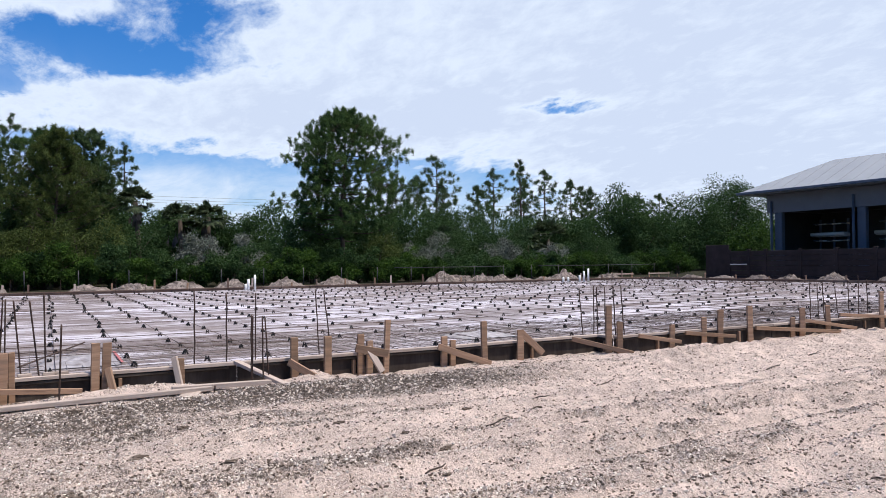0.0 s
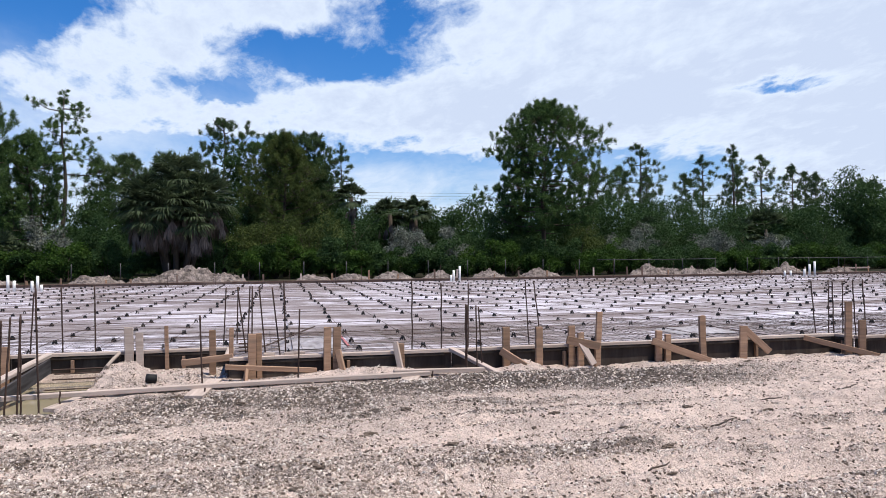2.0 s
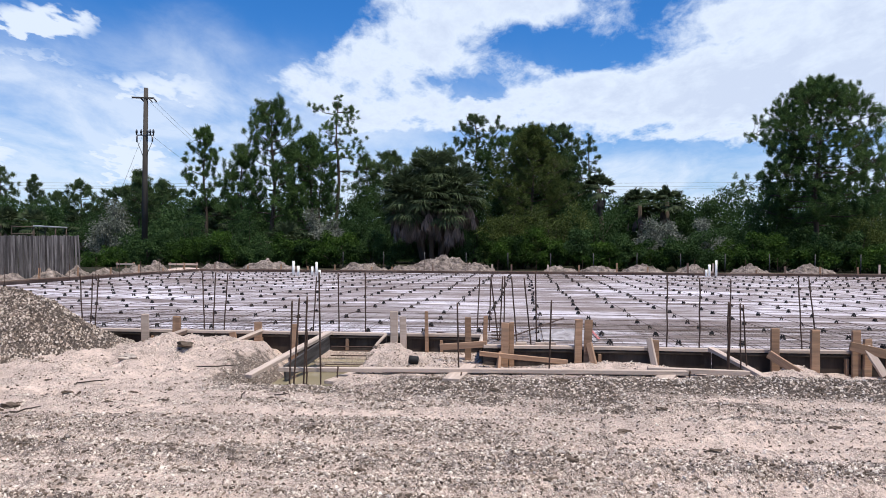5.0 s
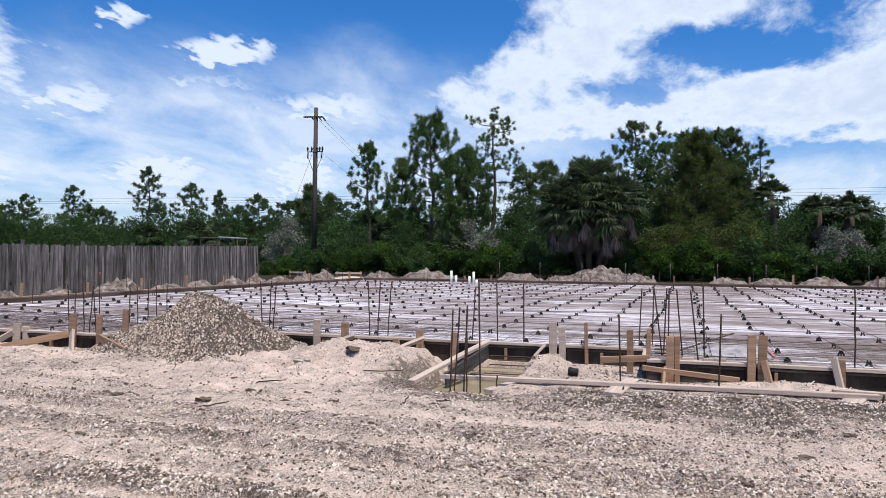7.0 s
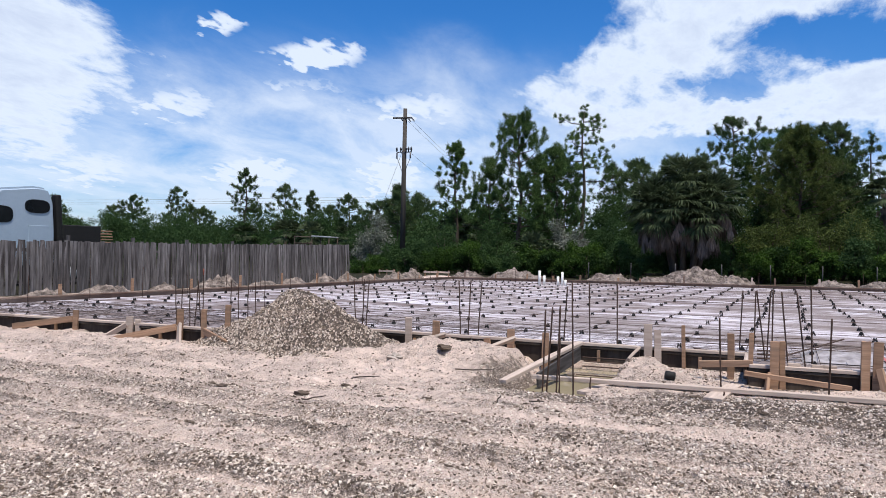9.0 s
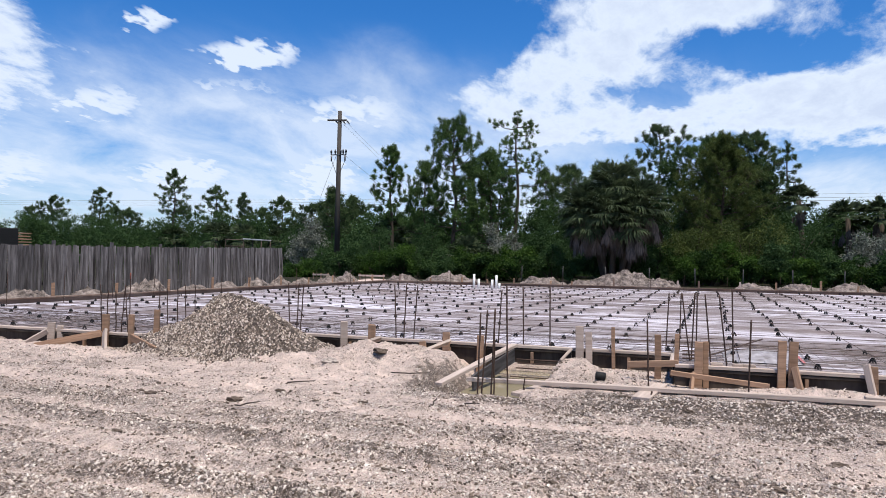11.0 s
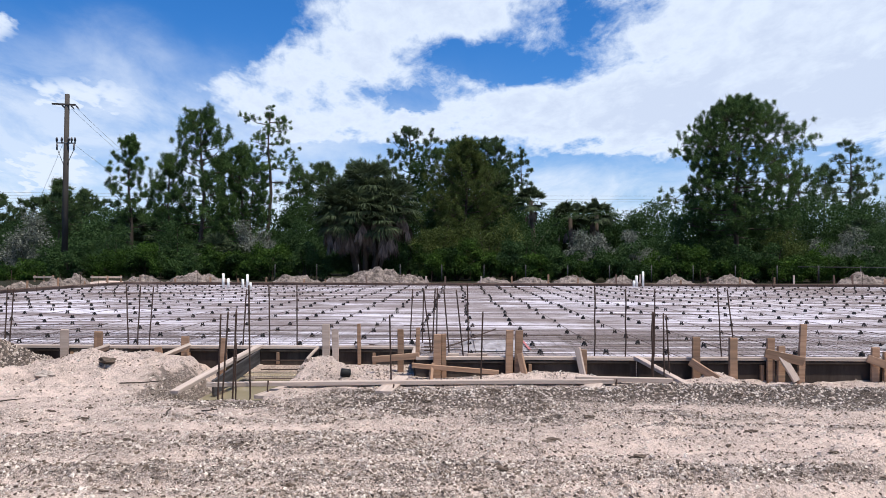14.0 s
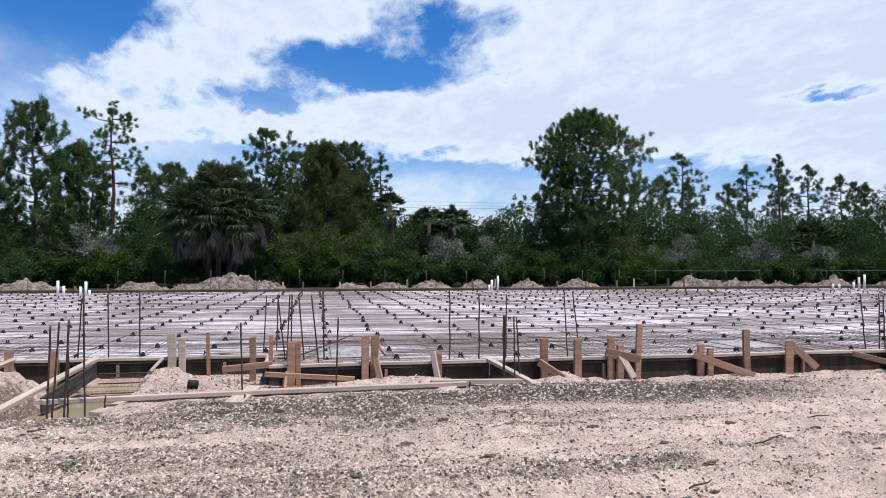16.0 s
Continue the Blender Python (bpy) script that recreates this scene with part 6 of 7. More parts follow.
pine(-20.4, 53, G, 8.8, 1.8, 0.25, 44, M_NEEDLE, "bushy young slash pine with upright tufts", limbs=24, clump=1.0, leaves=112, needle=0.27, cone=0.2, top_heavy=0.7, tufts_per=7, tuft=0.55, width=0.046)
pine(-24.6, 56, G, 10.9, 1.9, 0.34, 5, M_NEEDLE, "slender slash pine with a ragged crown", limbs=24, clump=0.7, leaves=112, cone=0.1, tufts_per=7, rise=0.5)
pine(-3.2, 60, G, 12.3, 2.9, 0.40, 6, M_NEEDLE_FAR, "tall pine with a rounded ragged crown", top_heavy=0.85, limbs=26, clump=0.8, leaves=112, tufts_per=8, width=0.04)
pine(0.6, 57, G, 10.6, 2.9, 0.35, 7, M_NEEDLE, "pine with a dense rounded crown", top_heavy=0.85, limbs=30, clump=0.8, leaves=112, tufts_per=14, width=0.04)
pine(3.1, 57, G, 10.6, 2.7, 0.35, 8, M_NEEDLE_FAR, "pine with a dense rounded crown", top_heavy=0.85, limbs=30, clump=0.8, leaves=112, tufts_per=14, width=0.04)
pine(1.2, 51, G, 9.6, 3.1, 0.14, 9, M_LEAF_OLIVE, "yellowish green young pine with soft foliage", limbs=50, clump=0.9, leaves=90, needle=0.26, tufts_per=16, cone=0.3, width=0.032)
pine(6.6, 64, G, 11.3, 1.6, 0.5, 10, M_NEEDLE_FAR, "thin sparse pine with short limbs", limbs=12, clump=0.4, leaves=80, tufts_per=6, rise=0.1, tuft=0.2, width=0.04)
k = 0
for x, y, h, r in [(41.8, 75, 13.8, 2.9), (53.2, 80, 13.6, 2.4), (57.6, 80, 15.1, 2.1), (61.7, 80, 13.9, 2.3), (66.4, 80, 12.8, 2.4), (70, 80, 11.8, 1.8), (77, 80, 11.2, 3.0), (36.5, 70, 10.7, 2.2), (46.5, 82, 12.0, 1.6),
                   (49.5, 78, 11.0, 2.0), (33.0, 68, 9.8, 2.2), (64.0, 88, 13.6, 2.0), (73.5, 86, 12.7, 2.4), (83, 84, 11.7, 3.2), (90, 86, 12.2, 3), (-20.5, 66, 10.7, 2.2), (-11.5, 66, 10.1, 2.4), (-8.2, 66, 10.4, 2.3),
                   (-33, 62, 8.1, 1.8), (-6, 68, 10.6, 2.4), (-16.8, 62, 9.8, 1.7), (-13.0, 63, 9.5, 1.8), (-10.2, 62, 9.6, 2.0)]:
    k += 1
    pine(x, y, G, h, r, 0.45, 200 + k, M_NEEDLE_FAR, "slender far pine with an open crown", limbs=18, clump=0.6, leaves=52, needle=0.42, width=0.06, tufts_per=6, rise=0.2, top_heavy=0.7)
for x, y, h, r in [(-101, 92, 11.0, 2.6), (-101, 102, 13.4, 2.8), (-75, 90, 14.5, 2.6), (-69, 92, 12.0, 3.0), (-69.5, 100, 11.7, 1.2), (-55, 88, 9.8, 2.3), (-88, 95, 9.0, 2.2), (-62, 94, 8.8, 2.4), (-80, 98, 9.6, 2.4),
                   (-48, 84, 8.4, 2.4), (-94, 98, 9.7, 2.2), (-110, 96, 9.7, 3), (-43, 80, 9.0, 1.6), (-38, 76, 8.6, 2.0), (-112, 85, 10.7, 2.5), (-120, 90, 10.7, 2.5)]:
    k += 1
    pine(x, y, G, h, r, 0.5, 200 + k, M_NEEDLE_FAR, "slender far pine with an open crown", limbs=20, clump=0.7, leaves=52, needle=0.46, width=0.085, tufts_per=6, rise=0.2, top_heavy=0.75)

# palms
palm("cabbage_palm", -5.05, 45, G, 5.9, 2.05, 46, 40, 21, "broad clump of cabbage palms with grey hanging dead fronds", 0, 9, 1.75, 0.045)
leafy("tall_bush", -4.8, 46.5, G, 2.6, 0.8, 2.6, 399, M_LEAF_DARK, "dark green bush below the palm clump", leaf=0.16, wd=0.08, n_clumps=60, per=130)
palm("cabbage_palm", 6.05, 51, G, 5.5, 1.25, 40, 12, 22, "slim cabbage palm with a bare curved trunk", -0.35, 1, 0.0)
for k, (x, y, h, r) in enumerate([(9.2, 55, 4.6, 1.5), (11.4, 56, 4.9, 1.5), (-25.8, 58, 3.6, 1.7), (-23.5, 58, 3.4, 1.6), (-60, 80, 4.0, 2.6), (-56, 80, 3.8, 2.4), (-70, 84, 3.8, 2.4), (-49, 78, 3.4, 2.2), (-15.2, 47, 1.6, 1.7), (-14.0, 47, 1.2, 1.4),
                                  (45, 58, 3.6, 2.4), (42.5, 58, 3.0, 2.0), (32, 56, 3.0, 2.0)]):
    palm("cabbage_palm", x, y, G, h, r, 36, 10, 60 + k, "green cabbage palm half sunk in the undergrowth", 0.0, 1, 0.0, 0.07)

# hedge of broad-leaved shrubs along the rear
rng_h = random.Random(8)
x = -24.0
k = 0
while x < 50:
    w = rng_h.uniform(1.3, 2.2)
    h = rng_h.uniform(1.7, 2.6)
    if not -8.2 < x < -1.6:
        leafy("hedge_shrub", x, 46.0 + rng_h.uniform(-0.8, 0.8), G, w, 1.1, h, 300 + k, M_LEAF if rng_h.random() < 0.7 else M_LEAF_DARK,
              "glossy green broad-leaved hedge shrub behind the sand heaps", leaf=0.15, wd=0.10, n_clumps=46, per=140, low=0.08)
    x += w * 1.05
    k += 1
# grey-leaved and olive bushes over the hedge
for k, (x, y, w, h, mat) in enumerate([(-12.8, 48, 1.3, 4.0, M_LEAF_SILVER), (27.0, 50, 1.7, 3.6, M_LEAF_SILVER), (34.5, 51, 1.9, 3.5, M_LEAF_SILVER), (-28.5, 49, 1.6, 4.2, M_LEAF_SILVER), (9.4, 48.5, 1.6, 3.6, M_LEAF_SILVER), (12.6, 49, 1.4, 3.4, M_LEAF_SILVER), (39.5, 50, 1.2, 2.9, M_LEAF_SILVER),
                                       (2.6, 48, 2.2, 4.4, M_LEAF_OLIVE), (-0.6, 48.5, 1.6, 4.6, M_LEAF_OLIVE), (23.5, 52, 2.4, 4.2, M_LEAF_OLIVE), (-22.5, 49, 2.0, 3.4, M_LEAF_DARK), (-18.5, 49.5, 2.2, 4.0, M_LEAF_DARK), (-9.6, 49, 2.0, 4.0, M_LEAF_DARK),
                                       (5.2, 50, 2.2, 4.6, M_LEAF_DARK), (14.8, 50, 2.4, 4.2, M_LEAF_DARK), (30.5, 53, 2.6, 4.2, M_LEAF_DARK), (38, 54, 3.0, 4.4, M_LEAF_DARK), (-31, 52, 2.4, 3.8, M_LEAF_DARK), (49, 56, 3.4, 5.0, M_LEAF_DARK), (17.4, 52, 2.6, 4.6, M_LEAF_DARK),
                                       (-26.5, 47, 1.2, 1.6, M_LEAF), (-24.2, 41.0, 1.1, 1.2, M_LEAF)]):
    lab = {"silver_leaf_mat": "loose bush with silvery grey leaves", "olive_leaf_mat": "yellow-green bush above the hedge"}.get(mat.name, "dark green bush above the hedge")
    leafy("tall_bush", x, y, G, w, 1.4, h, 400 + k, mat, lab, leaf=0.16, wd=0.08, n_clumps=60, per=130)
# round-crowned oaks near the dark wall
for k, (x, y, w, h) in enumerate([(59, 60, 5.0, 9.2), (50.5, 62, 4.0, 7.0), (66, 60, 5.5, 9.2), (73, 60, 5.5, 10.8), (80, 62, 6, 11.2), (89, 60, 6, 10.5)]):
    leafy("broadleaf_tree", x, y, G, w, w * 0.7, h, 450 + k, M_LEAF_DARK, "dark round-crowned broadleaf tree beyond the wall", "tree", 0.26, 0.15, 100, 230, group="trees behind the slab")
leafy("broadleaf_tree", 50.0, 38.5, G, 2.2, 2.0, 4.6, 470, M_LEAF, "bright green young tree behind the wall", "tree", 0.25, 0.14, 50, 90, group="trees behind the slab")


# a second rank of broadleaf trees that closes the gaps below the pines
for k, (x, y, w, h) in enumerate([(10.8, 62, 3.4, 5.4), (14.5, 60, 3.0, 6.0), (24.5, 62, 4.0, 6.2), (29.5, 64, 3.6, 6.6), (36, 64, 4.2, 6.2), (43, 66, 4.2, 6.4), (-11, 60, 3.2, 7.0), (-7.2, 59, 3.0, 7.4), (-21.5, 62, 3.2, 6.6), (-28.5, 64, 3.6, 5.4), (-34, 70, 4.4, 5.2), (4.2, 58, 2.6, 8.8), (-1.4, 58, 2.8, 9.2), (2.2, 58, 3.0, 9.4)]):
    leafy("broadleaf_tree", x, y, G, w, 2.2, h, 500 + k, M_LEAF_DARK, "dark green broadleaf tree in the woods", "tree", 0.20, 0.12, 95, 200, group="trees behind the slab")


def far_woods():
    """The closed dark mass of undergrowth and trees behind everything."""
    rng = np.random.default_rng(99)
    m, per = 2700, 150
    cx = rng.uniform(-150, 130, m)
    cy = np.where(cx < -30, 84 + rng.uniform(0, 12, m) + (cx + 30) * 0.06, 58 + rng.uniform(0, 10, m))
    top = np.where(cx < -30, 6.6, 5.4) * (1 + 0.75 * fbm(cx * 0.13, cx * 0 + 3.1, 4, 55) + 0.5 * fbm(cx * 0.6, cy * 0.5, 2, 58))
    C = np.stack([cx, cy, 0.3 + top * rng.random(m) ** 0.8], 1)
    O = np.repeat(C, per, axis=0) + unit(rng, m * per) * rng.random((m * per, 1)) ** 0.5 * np.array([1.3, 1.0, 0.8])
    far = np.where(O[:, 0] < -30, 1.25, 1.0)
    V, F = leaf_cards(O, unit(rng, m * per), 0.25 * far, 0.14 * far, rng, 0.2)
    # dark backing sheets, added to stand in for the wood's depth behind the leaves
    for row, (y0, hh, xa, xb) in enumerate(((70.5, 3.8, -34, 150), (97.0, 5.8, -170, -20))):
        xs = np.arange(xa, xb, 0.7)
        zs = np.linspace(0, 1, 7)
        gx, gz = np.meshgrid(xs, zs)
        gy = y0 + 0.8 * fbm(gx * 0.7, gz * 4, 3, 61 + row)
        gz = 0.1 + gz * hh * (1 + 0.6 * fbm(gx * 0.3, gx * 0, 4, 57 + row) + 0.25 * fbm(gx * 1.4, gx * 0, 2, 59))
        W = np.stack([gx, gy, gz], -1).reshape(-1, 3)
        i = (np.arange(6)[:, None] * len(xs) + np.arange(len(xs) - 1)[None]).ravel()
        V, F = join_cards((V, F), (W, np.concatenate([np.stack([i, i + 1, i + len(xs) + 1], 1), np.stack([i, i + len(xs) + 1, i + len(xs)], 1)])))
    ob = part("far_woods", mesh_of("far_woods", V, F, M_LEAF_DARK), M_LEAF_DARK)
    tagged(ob, "dark green mass of far woods and undergrowth", "woods", kind="stuff")


far_woods()


# ---------------------------------------------------------------- utility pole and lines
def utility_pole():
    e = empty("utility_pole", pose(-29.1, 55, 0.2), "brown wooden utility pole with a cross-arm and insulators", "utility pole")
    part("shaft", tubes_mesh("shaft", [([(0, 0, 0), (0, 0, 7), (0.05, 0, 14.0)], (0.24, 0.21, 0.17))], M_POLE, 12), M_POLE, e)
    part("cross_arm", box_bm(1.75, 0.11, 0.13, 0.01), M_POLE, e, m=pose(-0.12, -0.15, 13.2, 0, 1.5, 6))
    part("lower_arm", box_bm(1.35, 0.08, 0.08, 0.01), M_CERAMIC, e, m=pose(0.1, -0.15, 10.25, 0, 0, 6))
    for x in (-0.60, -0.22, 0.30, 0.52, 0.78):
        part("insulator", tubes_mesh("insulator", [([(0, 0, 0), (0, 0, 0.12), (0, 0, 0.13), (0, 0, 0.24), (0, 0, 0.25), (0, 0, 0.42)], (0.06, 0.05, 0.09, 0.08, 0.10, 0.03))], M_CERAMIC, 8), M_CERAMIC, e, m=pose(x, -0.2, 10.28))
    for x in (-0.58, 0.70):
        part("arrester", tubes_mesh("arrester", [([(0, 0, 0), (0, 0, -0.5)], (0.07, 0.06))], M_CERAMIC, 8), M_CERAMIC, e, m=pose(x, -0.2, 10.2))
        part("brace", bars_mesh("brace", [((x, -0.15, 9.8), (0, -0.1, 8.3))], 0.025, M_CABLE), M_CABLE, e)
    for x in (-0.3, 0.35, 0.72):
        part("insulator", tubes_mesh("insulator", [([(0, 0, 0), (0.12, 0, -0.1), (0.3, 0, -0.32)], (0.05, 0.07, 0.03))], M_CERAMIC, 8), M_CERAMIC, e, m=pose(x, -0.1, 13.15))


utility_pole()


def cable(p, q, sag, r, label, group="overhead lines"):
    t = np.linspace(0, 1, 17)
    pts = np.array(p)[None] * (1 - t)[:, None] + np.array(q)[None] * t[:, None]
    pts[:, 2] -= sag * 4 * t * (1 - t)
    ob = part("overhead_cable", tubes_mesh("overhead_cable", [(pts, np.full(17, r))], M_CABLE, 4), M_CABLE)
    tagged(ob, label, "cable", group)


for dx, dz in ((0.4, 13.1), (0.75, 13.2), (0.5, 10.5)):
    cable((-29.1 + dx, 54.9, dz), (-46.5 + dx, 133, dz - 0.4), 1.2, 0.013, "thin dark overhead line running off behind the trees")
for z in (9.4, 9.75, 10.2):
    cable((-130, 100, z + 1.5), (130, 96, z + 1.0), 1.0, 0.013, "far overhead power line above the woods")
cable((-29.1, 55, 11.0), (-33.5, 55, 0.3), 0.05, 0.014, "slack guy wire stayed from the pole to the ground")


# ---------------------------------------------------------------- dark wall and open shed
def dark_wall():
    e = empty("panel_wall", pose(40.0, 0, 0.25), "dark brown precast panel wall with capped posts", "wall")
    posts = [4.0, 7.0, 10.0, 13.0, 16.0, 18.3, 20.45, 22.65, 24.86, 27.12, 29.49, 30.72, 32.2]
    for a, b in zip(posts, posts[1:]):
        for k in range(6):
            part("panel", box_bm(0.06, b - a - 0.02, 0.305, 0.012), M_WALL_DARK, e, m=pose(0, (a + b) / 2, 0.17 + 0.318 * k))
    for y in posts:
        p = part("post", box_bm(0.16, 0.18, 1.98, 0.012), M_WALL_DARK, e, m=pose(0, y, 0.99))
        part("cap", box_bm(0.20, 0.22, 0.05, 0.012), M_WALL_DARK, p, m=pose(0, 0, 1.01))
    part("gate_panel", box_bm(0.08, 1.85, 2.35, 0.015), M_WALL_DARK, e, m=pose(0.02, 33.2, 1.18))
    part("gate_bar", box_bm(0.03, 1.3, 0.05, 0.005), M_PVC, e, "pale bar", m=pose(-0.06, 31.45, 1.06))


dark_wall()


def open_shed():
    e = empty("open_shed", pose(46.5, 34.1, 0.2), "open-sided grey steel shed with a pale metal hip roof", "shed")
    L, D, hb, ht = 40.0, 6.4, 4.75, 6.25
    # fascia on the side towards the slab and on the end
    part("fascia", box_bm(0.12, L, ht - hb, 0.01), M_STEEL_GREY, e, m=pose(0.06, -L / 2, (ht + hb) / 2))
    part("fascia", box_bm(D - 0.24, 0.12, ht - hb, 0.01), M_STEEL_GREY, e, m=pose(D / 2, -0.06, (ht + hb) / 2))
    part("fascia", box_bm(0.12, L, ht - hb, 0.01), M_STEEL_GREY, e, m=pose(D - 0.06, -L / 2, (ht + hb) / 2))
    # hip roof with overhang
    o, rise = 1.4, 2.2
    z0 = ht + 0.02
    A = [(-o, o, z0), (D + o, o, z0), (D + o, -L - o, z0), (-o, -L - o, z0), (D / 2, -D / 2, z0 + rise), (D / 2, -L + D / 2, z0 + rise)]
    A += [(x, y, z - 0.14) for x, y, z in A]
    bm = bmesh.new()
    vs = [bm.verts.new(v) for v in A]
    for f in [(0, 4, 1), (1, 4, 5, 2), (2, 5, 3), (3, 5, 4, 0), (7, 10, 6), (8, 11, 10, 7), (9, 11, 8), (6, 10, 11, 9), (0, 1, 7, 6), (1, 2, 8, 7), (2, 3, 9, 8), (3, 0, 6, 9)]:
        bm.faces.new([vs[i] for i in f])
    roof = part("roof", bm, M_ROOF, e)
    part("gutter", box_bm(0.16, L + 2 * o, 0.18, 0.02), M_STEEL_BLUE, e, m=pose(-o - 0.05, -L / 2, z0 - 0.06))
    part("gutter", box_bm(D + 2 * o, 0.16, 0.18, 0.02), M_STEEL_BLUE, e, m=pose(D / 2, o + 0.05, z0 - 0.06))
    part("soffit", box_bm(o, L, 0.05, 0.0), M_STEEL_GREY, e, m=pose(-o / 2 + 0.04, -L / 2, z0 - 0.19))
    for k in range(-1, 40):
        y = -k * 1.0
        t = min(1.0, (o - y) / (o + D / 2))
        p, q = Vector((-o, y, z0 + 0.01)), Vector((-o + (D / 2 + o) * t, y, z0 + rise * t + 0.01))
        if t > 0.05:
            part("seam", plank_bm((q - p).length, 0.02, 0.02, 0, 1), M_ROOF, roof, m=along(p, q))
    # columns with downpipes
    for y in (-0.6, -6.6, -12.6, -18.6, -24.6, -30.6, -36.6):
        c = part("column", box_bm(0.35, 0.55, hb, 0.01), M_STEEL_BLUE, e, m=pose(0.25, y - 0.25, hb / 2))
        part("downpipe", tubes_mesh("downpipe", [([(0, 0, 5.6), (0, 0, 0)], (0.09, 0.09))], M_STEEL_BLUE, 8), M_STEEL_BLUE, c, m=pose(-0.35, 0.42, -hb / 2))
    for y in (-0.4, -12.6, -24.6):
        part("column", box_bm(0.35, 0.45, hb, 0.01), M_STEEL_BLUE, e, m=pose(D - 0.3, y - 0.2, hb / 2))
    # dark walls and ceiling added to stand in for the shade inside
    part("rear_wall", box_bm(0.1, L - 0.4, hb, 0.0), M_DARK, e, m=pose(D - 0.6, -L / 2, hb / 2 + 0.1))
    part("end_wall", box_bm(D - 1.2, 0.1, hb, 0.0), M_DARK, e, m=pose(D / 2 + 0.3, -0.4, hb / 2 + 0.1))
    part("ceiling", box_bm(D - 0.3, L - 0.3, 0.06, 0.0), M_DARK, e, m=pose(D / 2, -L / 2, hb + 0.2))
    part("floor_slab", box_bm(D, L, 0.12, 0.0), M_STEEL_GREY, e, m=pose(D / 2, -L / 2, 0.03))


open_shed()


def pipe_rack(x, y, length):
    e = empty("storage_rack", pose(x, y, 0.29), "steel rack holding pale pipes inside the open shed", "rack", "racks in the shed")
    for s in (-0.5, 0, 0.5):
        part("upright", box_bm(0.12, 0.12, 4.2, 0.005, True), M_STEEL_BLUE, e, m=pose(0, s * length, 0))
        for z in (2.65, 3.1, 3.85):
            part("arm", box_bm(0.9, 0.08, 0.1, 0.005), M_STEEL_BLUE, e, m=pose(-0.4, s * length, z))
    for z, n in ((2.62, 1), (2.96, 4), (3.84, 1)):
        for k in range(n):
            part("pipe", tubes_mesh("pipe", [([(0, -length * 0.6, 0), (0, length * 0.6, 0)], (0.05, 0.05) if n == 1 else (0.13, 0.13))], M_PVC, 8), M_PVC, e, m=pose(-0.25 - 0.20 * k, 0, z + 0.06 * (k % 2) + (0.07 if n > 1 else 0)))


pipe_rack(50.6, 31.6, 2.1)
pipe_rack(50.6, 26.4, 3.0)


# ---------------------------------------------------------------- truck and stack beyond the fence
def truck():
    e = empty("truck", pose(-25.2, 16.95, 0.2) @ Matrix.Diagonal((1, 1, 0.965, 1)), "pale blue-grey truck cab with a dark flatbed behind the fence", "truck")
    bm = bmesh.new()
    prof = [(-2.2, 0.9), (-2.2, 2.1), (-1.7, 2.9), (-0.9, 3.62), (0.45, 3.80), (0.86, 3.74), (1.10, 3.35), (1.18, 2.2), (1.20, 0.9)]
    a = [bm.verts.new((-1.15, y, z)) for y, z in prof]
    b = [bm.verts.new((1.15, y, z)) for y, z in prof]
    bm.faces.new(a)
    bm.faces.new(b[::-1])
    for i in range(len(prof)):
        j = (i + 1) % len(prof)
        bm.faces.new((a[j], a[i], b[i], b[j]))
    bmesh.ops.recalc_face_normals(bm, faces=bm.faces[:])
    bmesh.ops.bevel(bm, geom=bm.edges[:], offset=0.10, segments=3, affect="EDGES")
    body = part("cab", bm, M_TRUCK, e)
    for n, (y, z, sy, sz) in {"side_window": (0.45, 3.05, 0.95, 0.50), "front_window": (-0.9, 2.7, 0.9, 0.6)}.items():
        bm = bmesh.new()
        bmesh.ops.create_circle(bm, cap_ends=True, segments=20, radius=0.5)
        ex = bmesh.ops.extrude_face_region(bm, geom=bm.faces[:])
        bmesh.ops.translate(bm, vec=(0, 0, 0.03), verts=[v for v in ex["geom"] if isinstance(v, bmesh.types.BMVert)])
        for v in bm.verts:
            v.co = Vector((v.co.z, math.copysign(abs(v.co.x * 2) ** 0.7, v.co.x) * sy / 2, math.copysign(abs(v.co.y * 2) ** 0.7, v.co.y) * sz / 2))
        bmesh.ops.recalc_face_normals(bm, faces=bm.faces[:])
        part(n, bm, M_GLASS_DARK, body, m=pose(1.14, y, z))
    part("door_panel", box_bm(0.02, 0.75, 0.8, 0.008), M_TRUCK, body, m=pose(1.155, 0.5, 1.95))
    part("exhaust_fairing", box_bm(0.3, 0.24, 1.75, 0.05), M_CHAIR, e, m=pose(1.0, 1.36, 2.68, 4, 0, 0))
    part("flatbed", box_bm(2.3, 1.66, 0.85, 0.03), M_CHAIR, e, m=pose(0, 2.32, 2.01))
    for y in (-1.2, 1.9, 3.2):
        for s in (-0.95, 0.95):
            w = part("wheel", tubes_mesh("wheel", [([(-0.14, 0, 0), (-0.13, 0, 0), (0.13, 0, 0), (0.14, 0, 0)], (0.44, 0.5, 0.5, 0.44))], M_CHAIR, 20), M_CHAIR, e, m=pose(s, y, 0.58))
            part("rim", tubes_mesh("rim", [([(-0.15, 0, 0), (0.15, 0, 0)], (0.26, 0.26))], M_ROOF, 16), M_ROOF, w)
    part("chassis", box_bm(0.9, 7.4, 0.3, 0.02), M_DARK, e, m=pose(0, 1.0, 0.95))


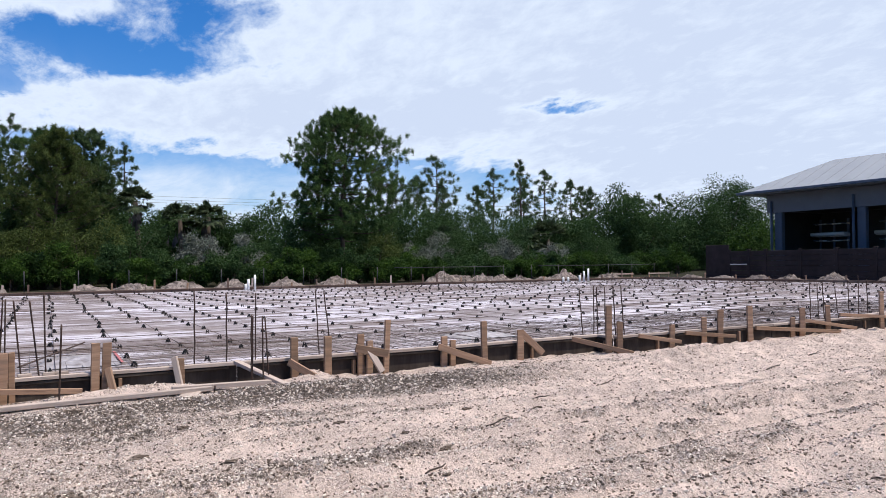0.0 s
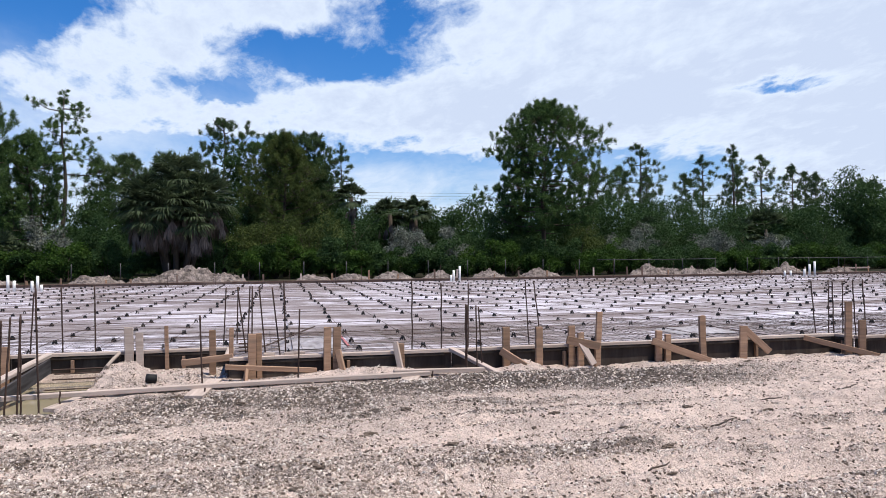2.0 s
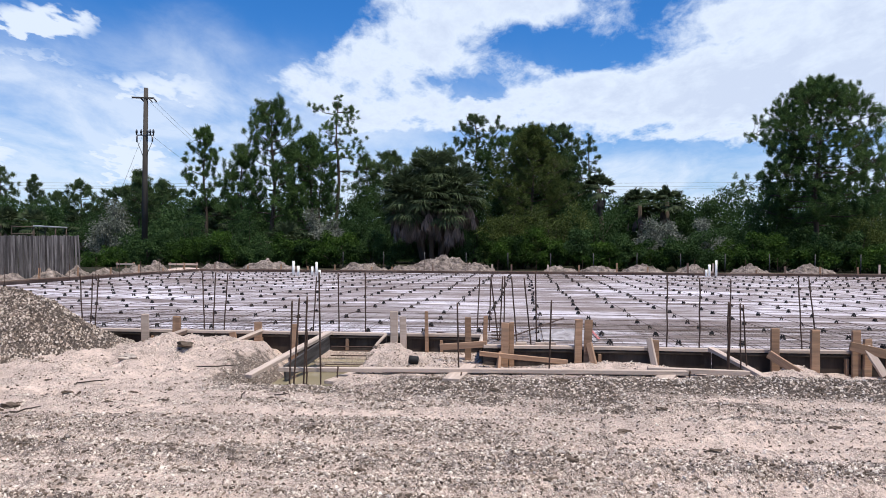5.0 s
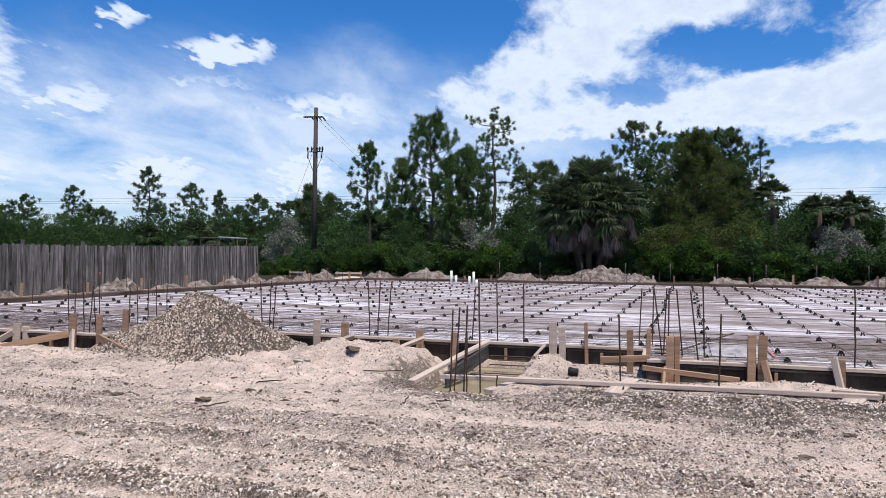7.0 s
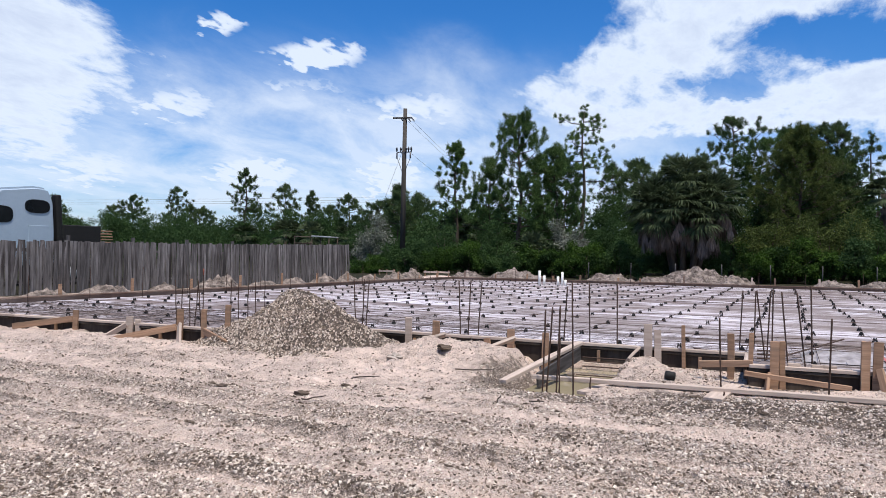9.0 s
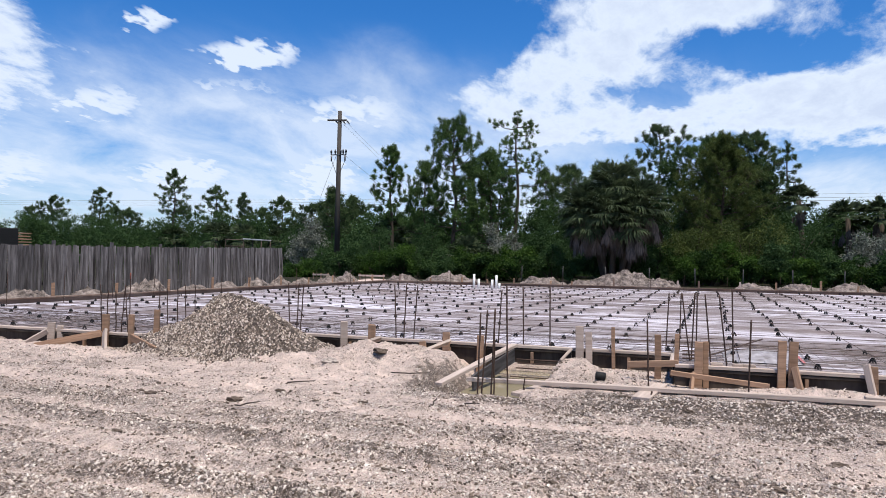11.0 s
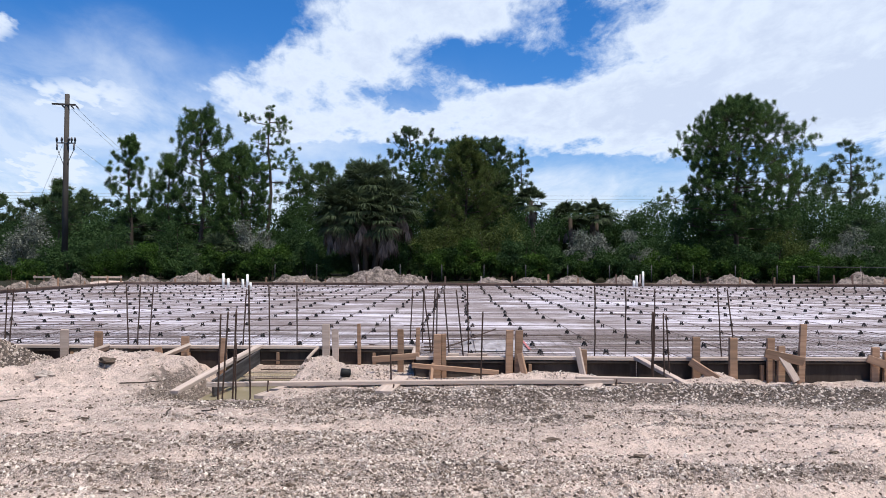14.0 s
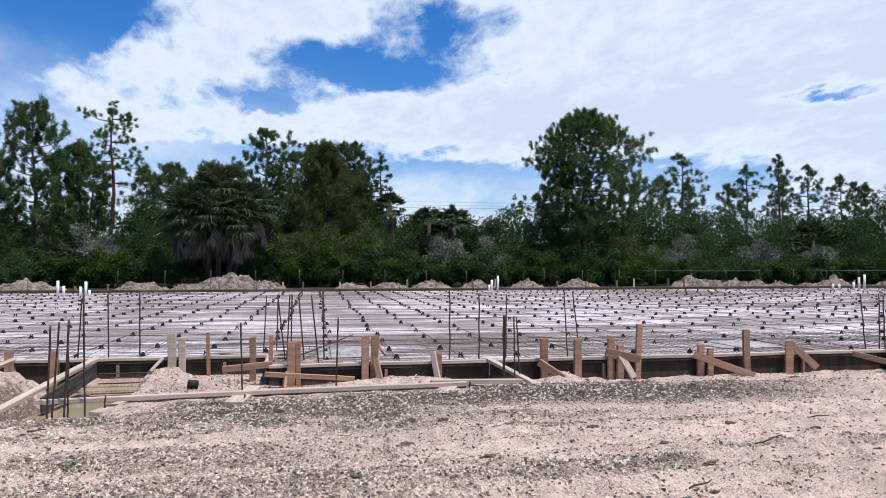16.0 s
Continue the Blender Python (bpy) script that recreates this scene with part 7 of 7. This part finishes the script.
truck()
e = empty("lumber_stack", pose(-24.7, 20.62, 0.2), "stack of brown lumber beyond the fence", "lumber")
for k in range(20):
    part("plank", plank_bm(0.55, 0.7, 0.045, 0, 1), M_WOOD, e, m=pose(0, 0.03 * math.sin(k * 2), 0.1 + 0.11 * k, 0, 0, 90 + 2 * math.sin(k)))


def wire_fence():
    """Low black chain-link fence before the hedge: posts, top rail and a bottom wire."""
    e = empty("chain_link_fence", pose(0, 41.6, 0.25), "low black chain-link fence before the hedge", "fence")
    r = random.Random(6)
    for x in np.arange(-10.0, 44.0, 2.4):
        part("post", tubes_mesh("post", [([(0, 0, 0), (0.02 * r.uniform(-1, 1), 0, 1.15)], (0.028, 0.026))], M_CABLE, 6), M_CABLE, e, m=pose(float(x), 0, 0))
    for x0, x1 in ((20.0, 28.4), (31.4, 43.0)):
        part("top_rail", tubes_mesh("top_rail", [([(x0, 0, 1.08), ((x0 + x1) / 2, 0, 1.06), (x1, 0, 1.08)], (0.026, 0.026, 0.026))], M_CABLE, 6), M_CABLE, e)


wire_fence()


def yard_shelter():
    e = empty("yard_shelter", pose(-37.8, 55, 0.3), "small shelter with a pale flat roof beyond the board fence", "shelter")
    part("roof", box_bm(1.9, 1.6, 0.12, 0.03), M_ROOF, e, m=pose(0.8, 0, 2.9, 0, 3, 0))
    for x, y in ((-0.1, -0.7), (1.7, -0.7), (-0.1, 0.7), (1.7, 0.7)):
        part("post", tubes_mesh("post", [([(0, 0, 0), (0, 0, 2.85)], (0.05, 0.05))], M_BARK, 6), M_BARK, e, m=pose(x, y, 0))
    part("side_frame", bars_mesh("side_frame", [((-2.0, -0.7, 0), (-2.0, -0.7, 2.9)), ((-2.0, -0.7, 2.9), (-0.1, -0.7, 2.85)), ((-2.0, -0.7, 2.3), (-0.1, -0.7, 2.3))], 0.05, M_BARK), M_BARK, e)


yard_shelter()

# neighbours behind the camera: a belt of trees that closes the place
for k, (x, y, w, h) in enumerate([(-30, -34, 8, 8), (-10, -38, 8, 9), (12, -40, 8, 8), (34, -36, 8, 9)]):
    leafy("broadleaf_tree", x, y, 0.0, w, 4, h, 480 + k, M_LEAF_DARK, "dark broadleaf tree behind the site", "tree", 0.6, 0.4, 60, 40, group="trees behind the site")
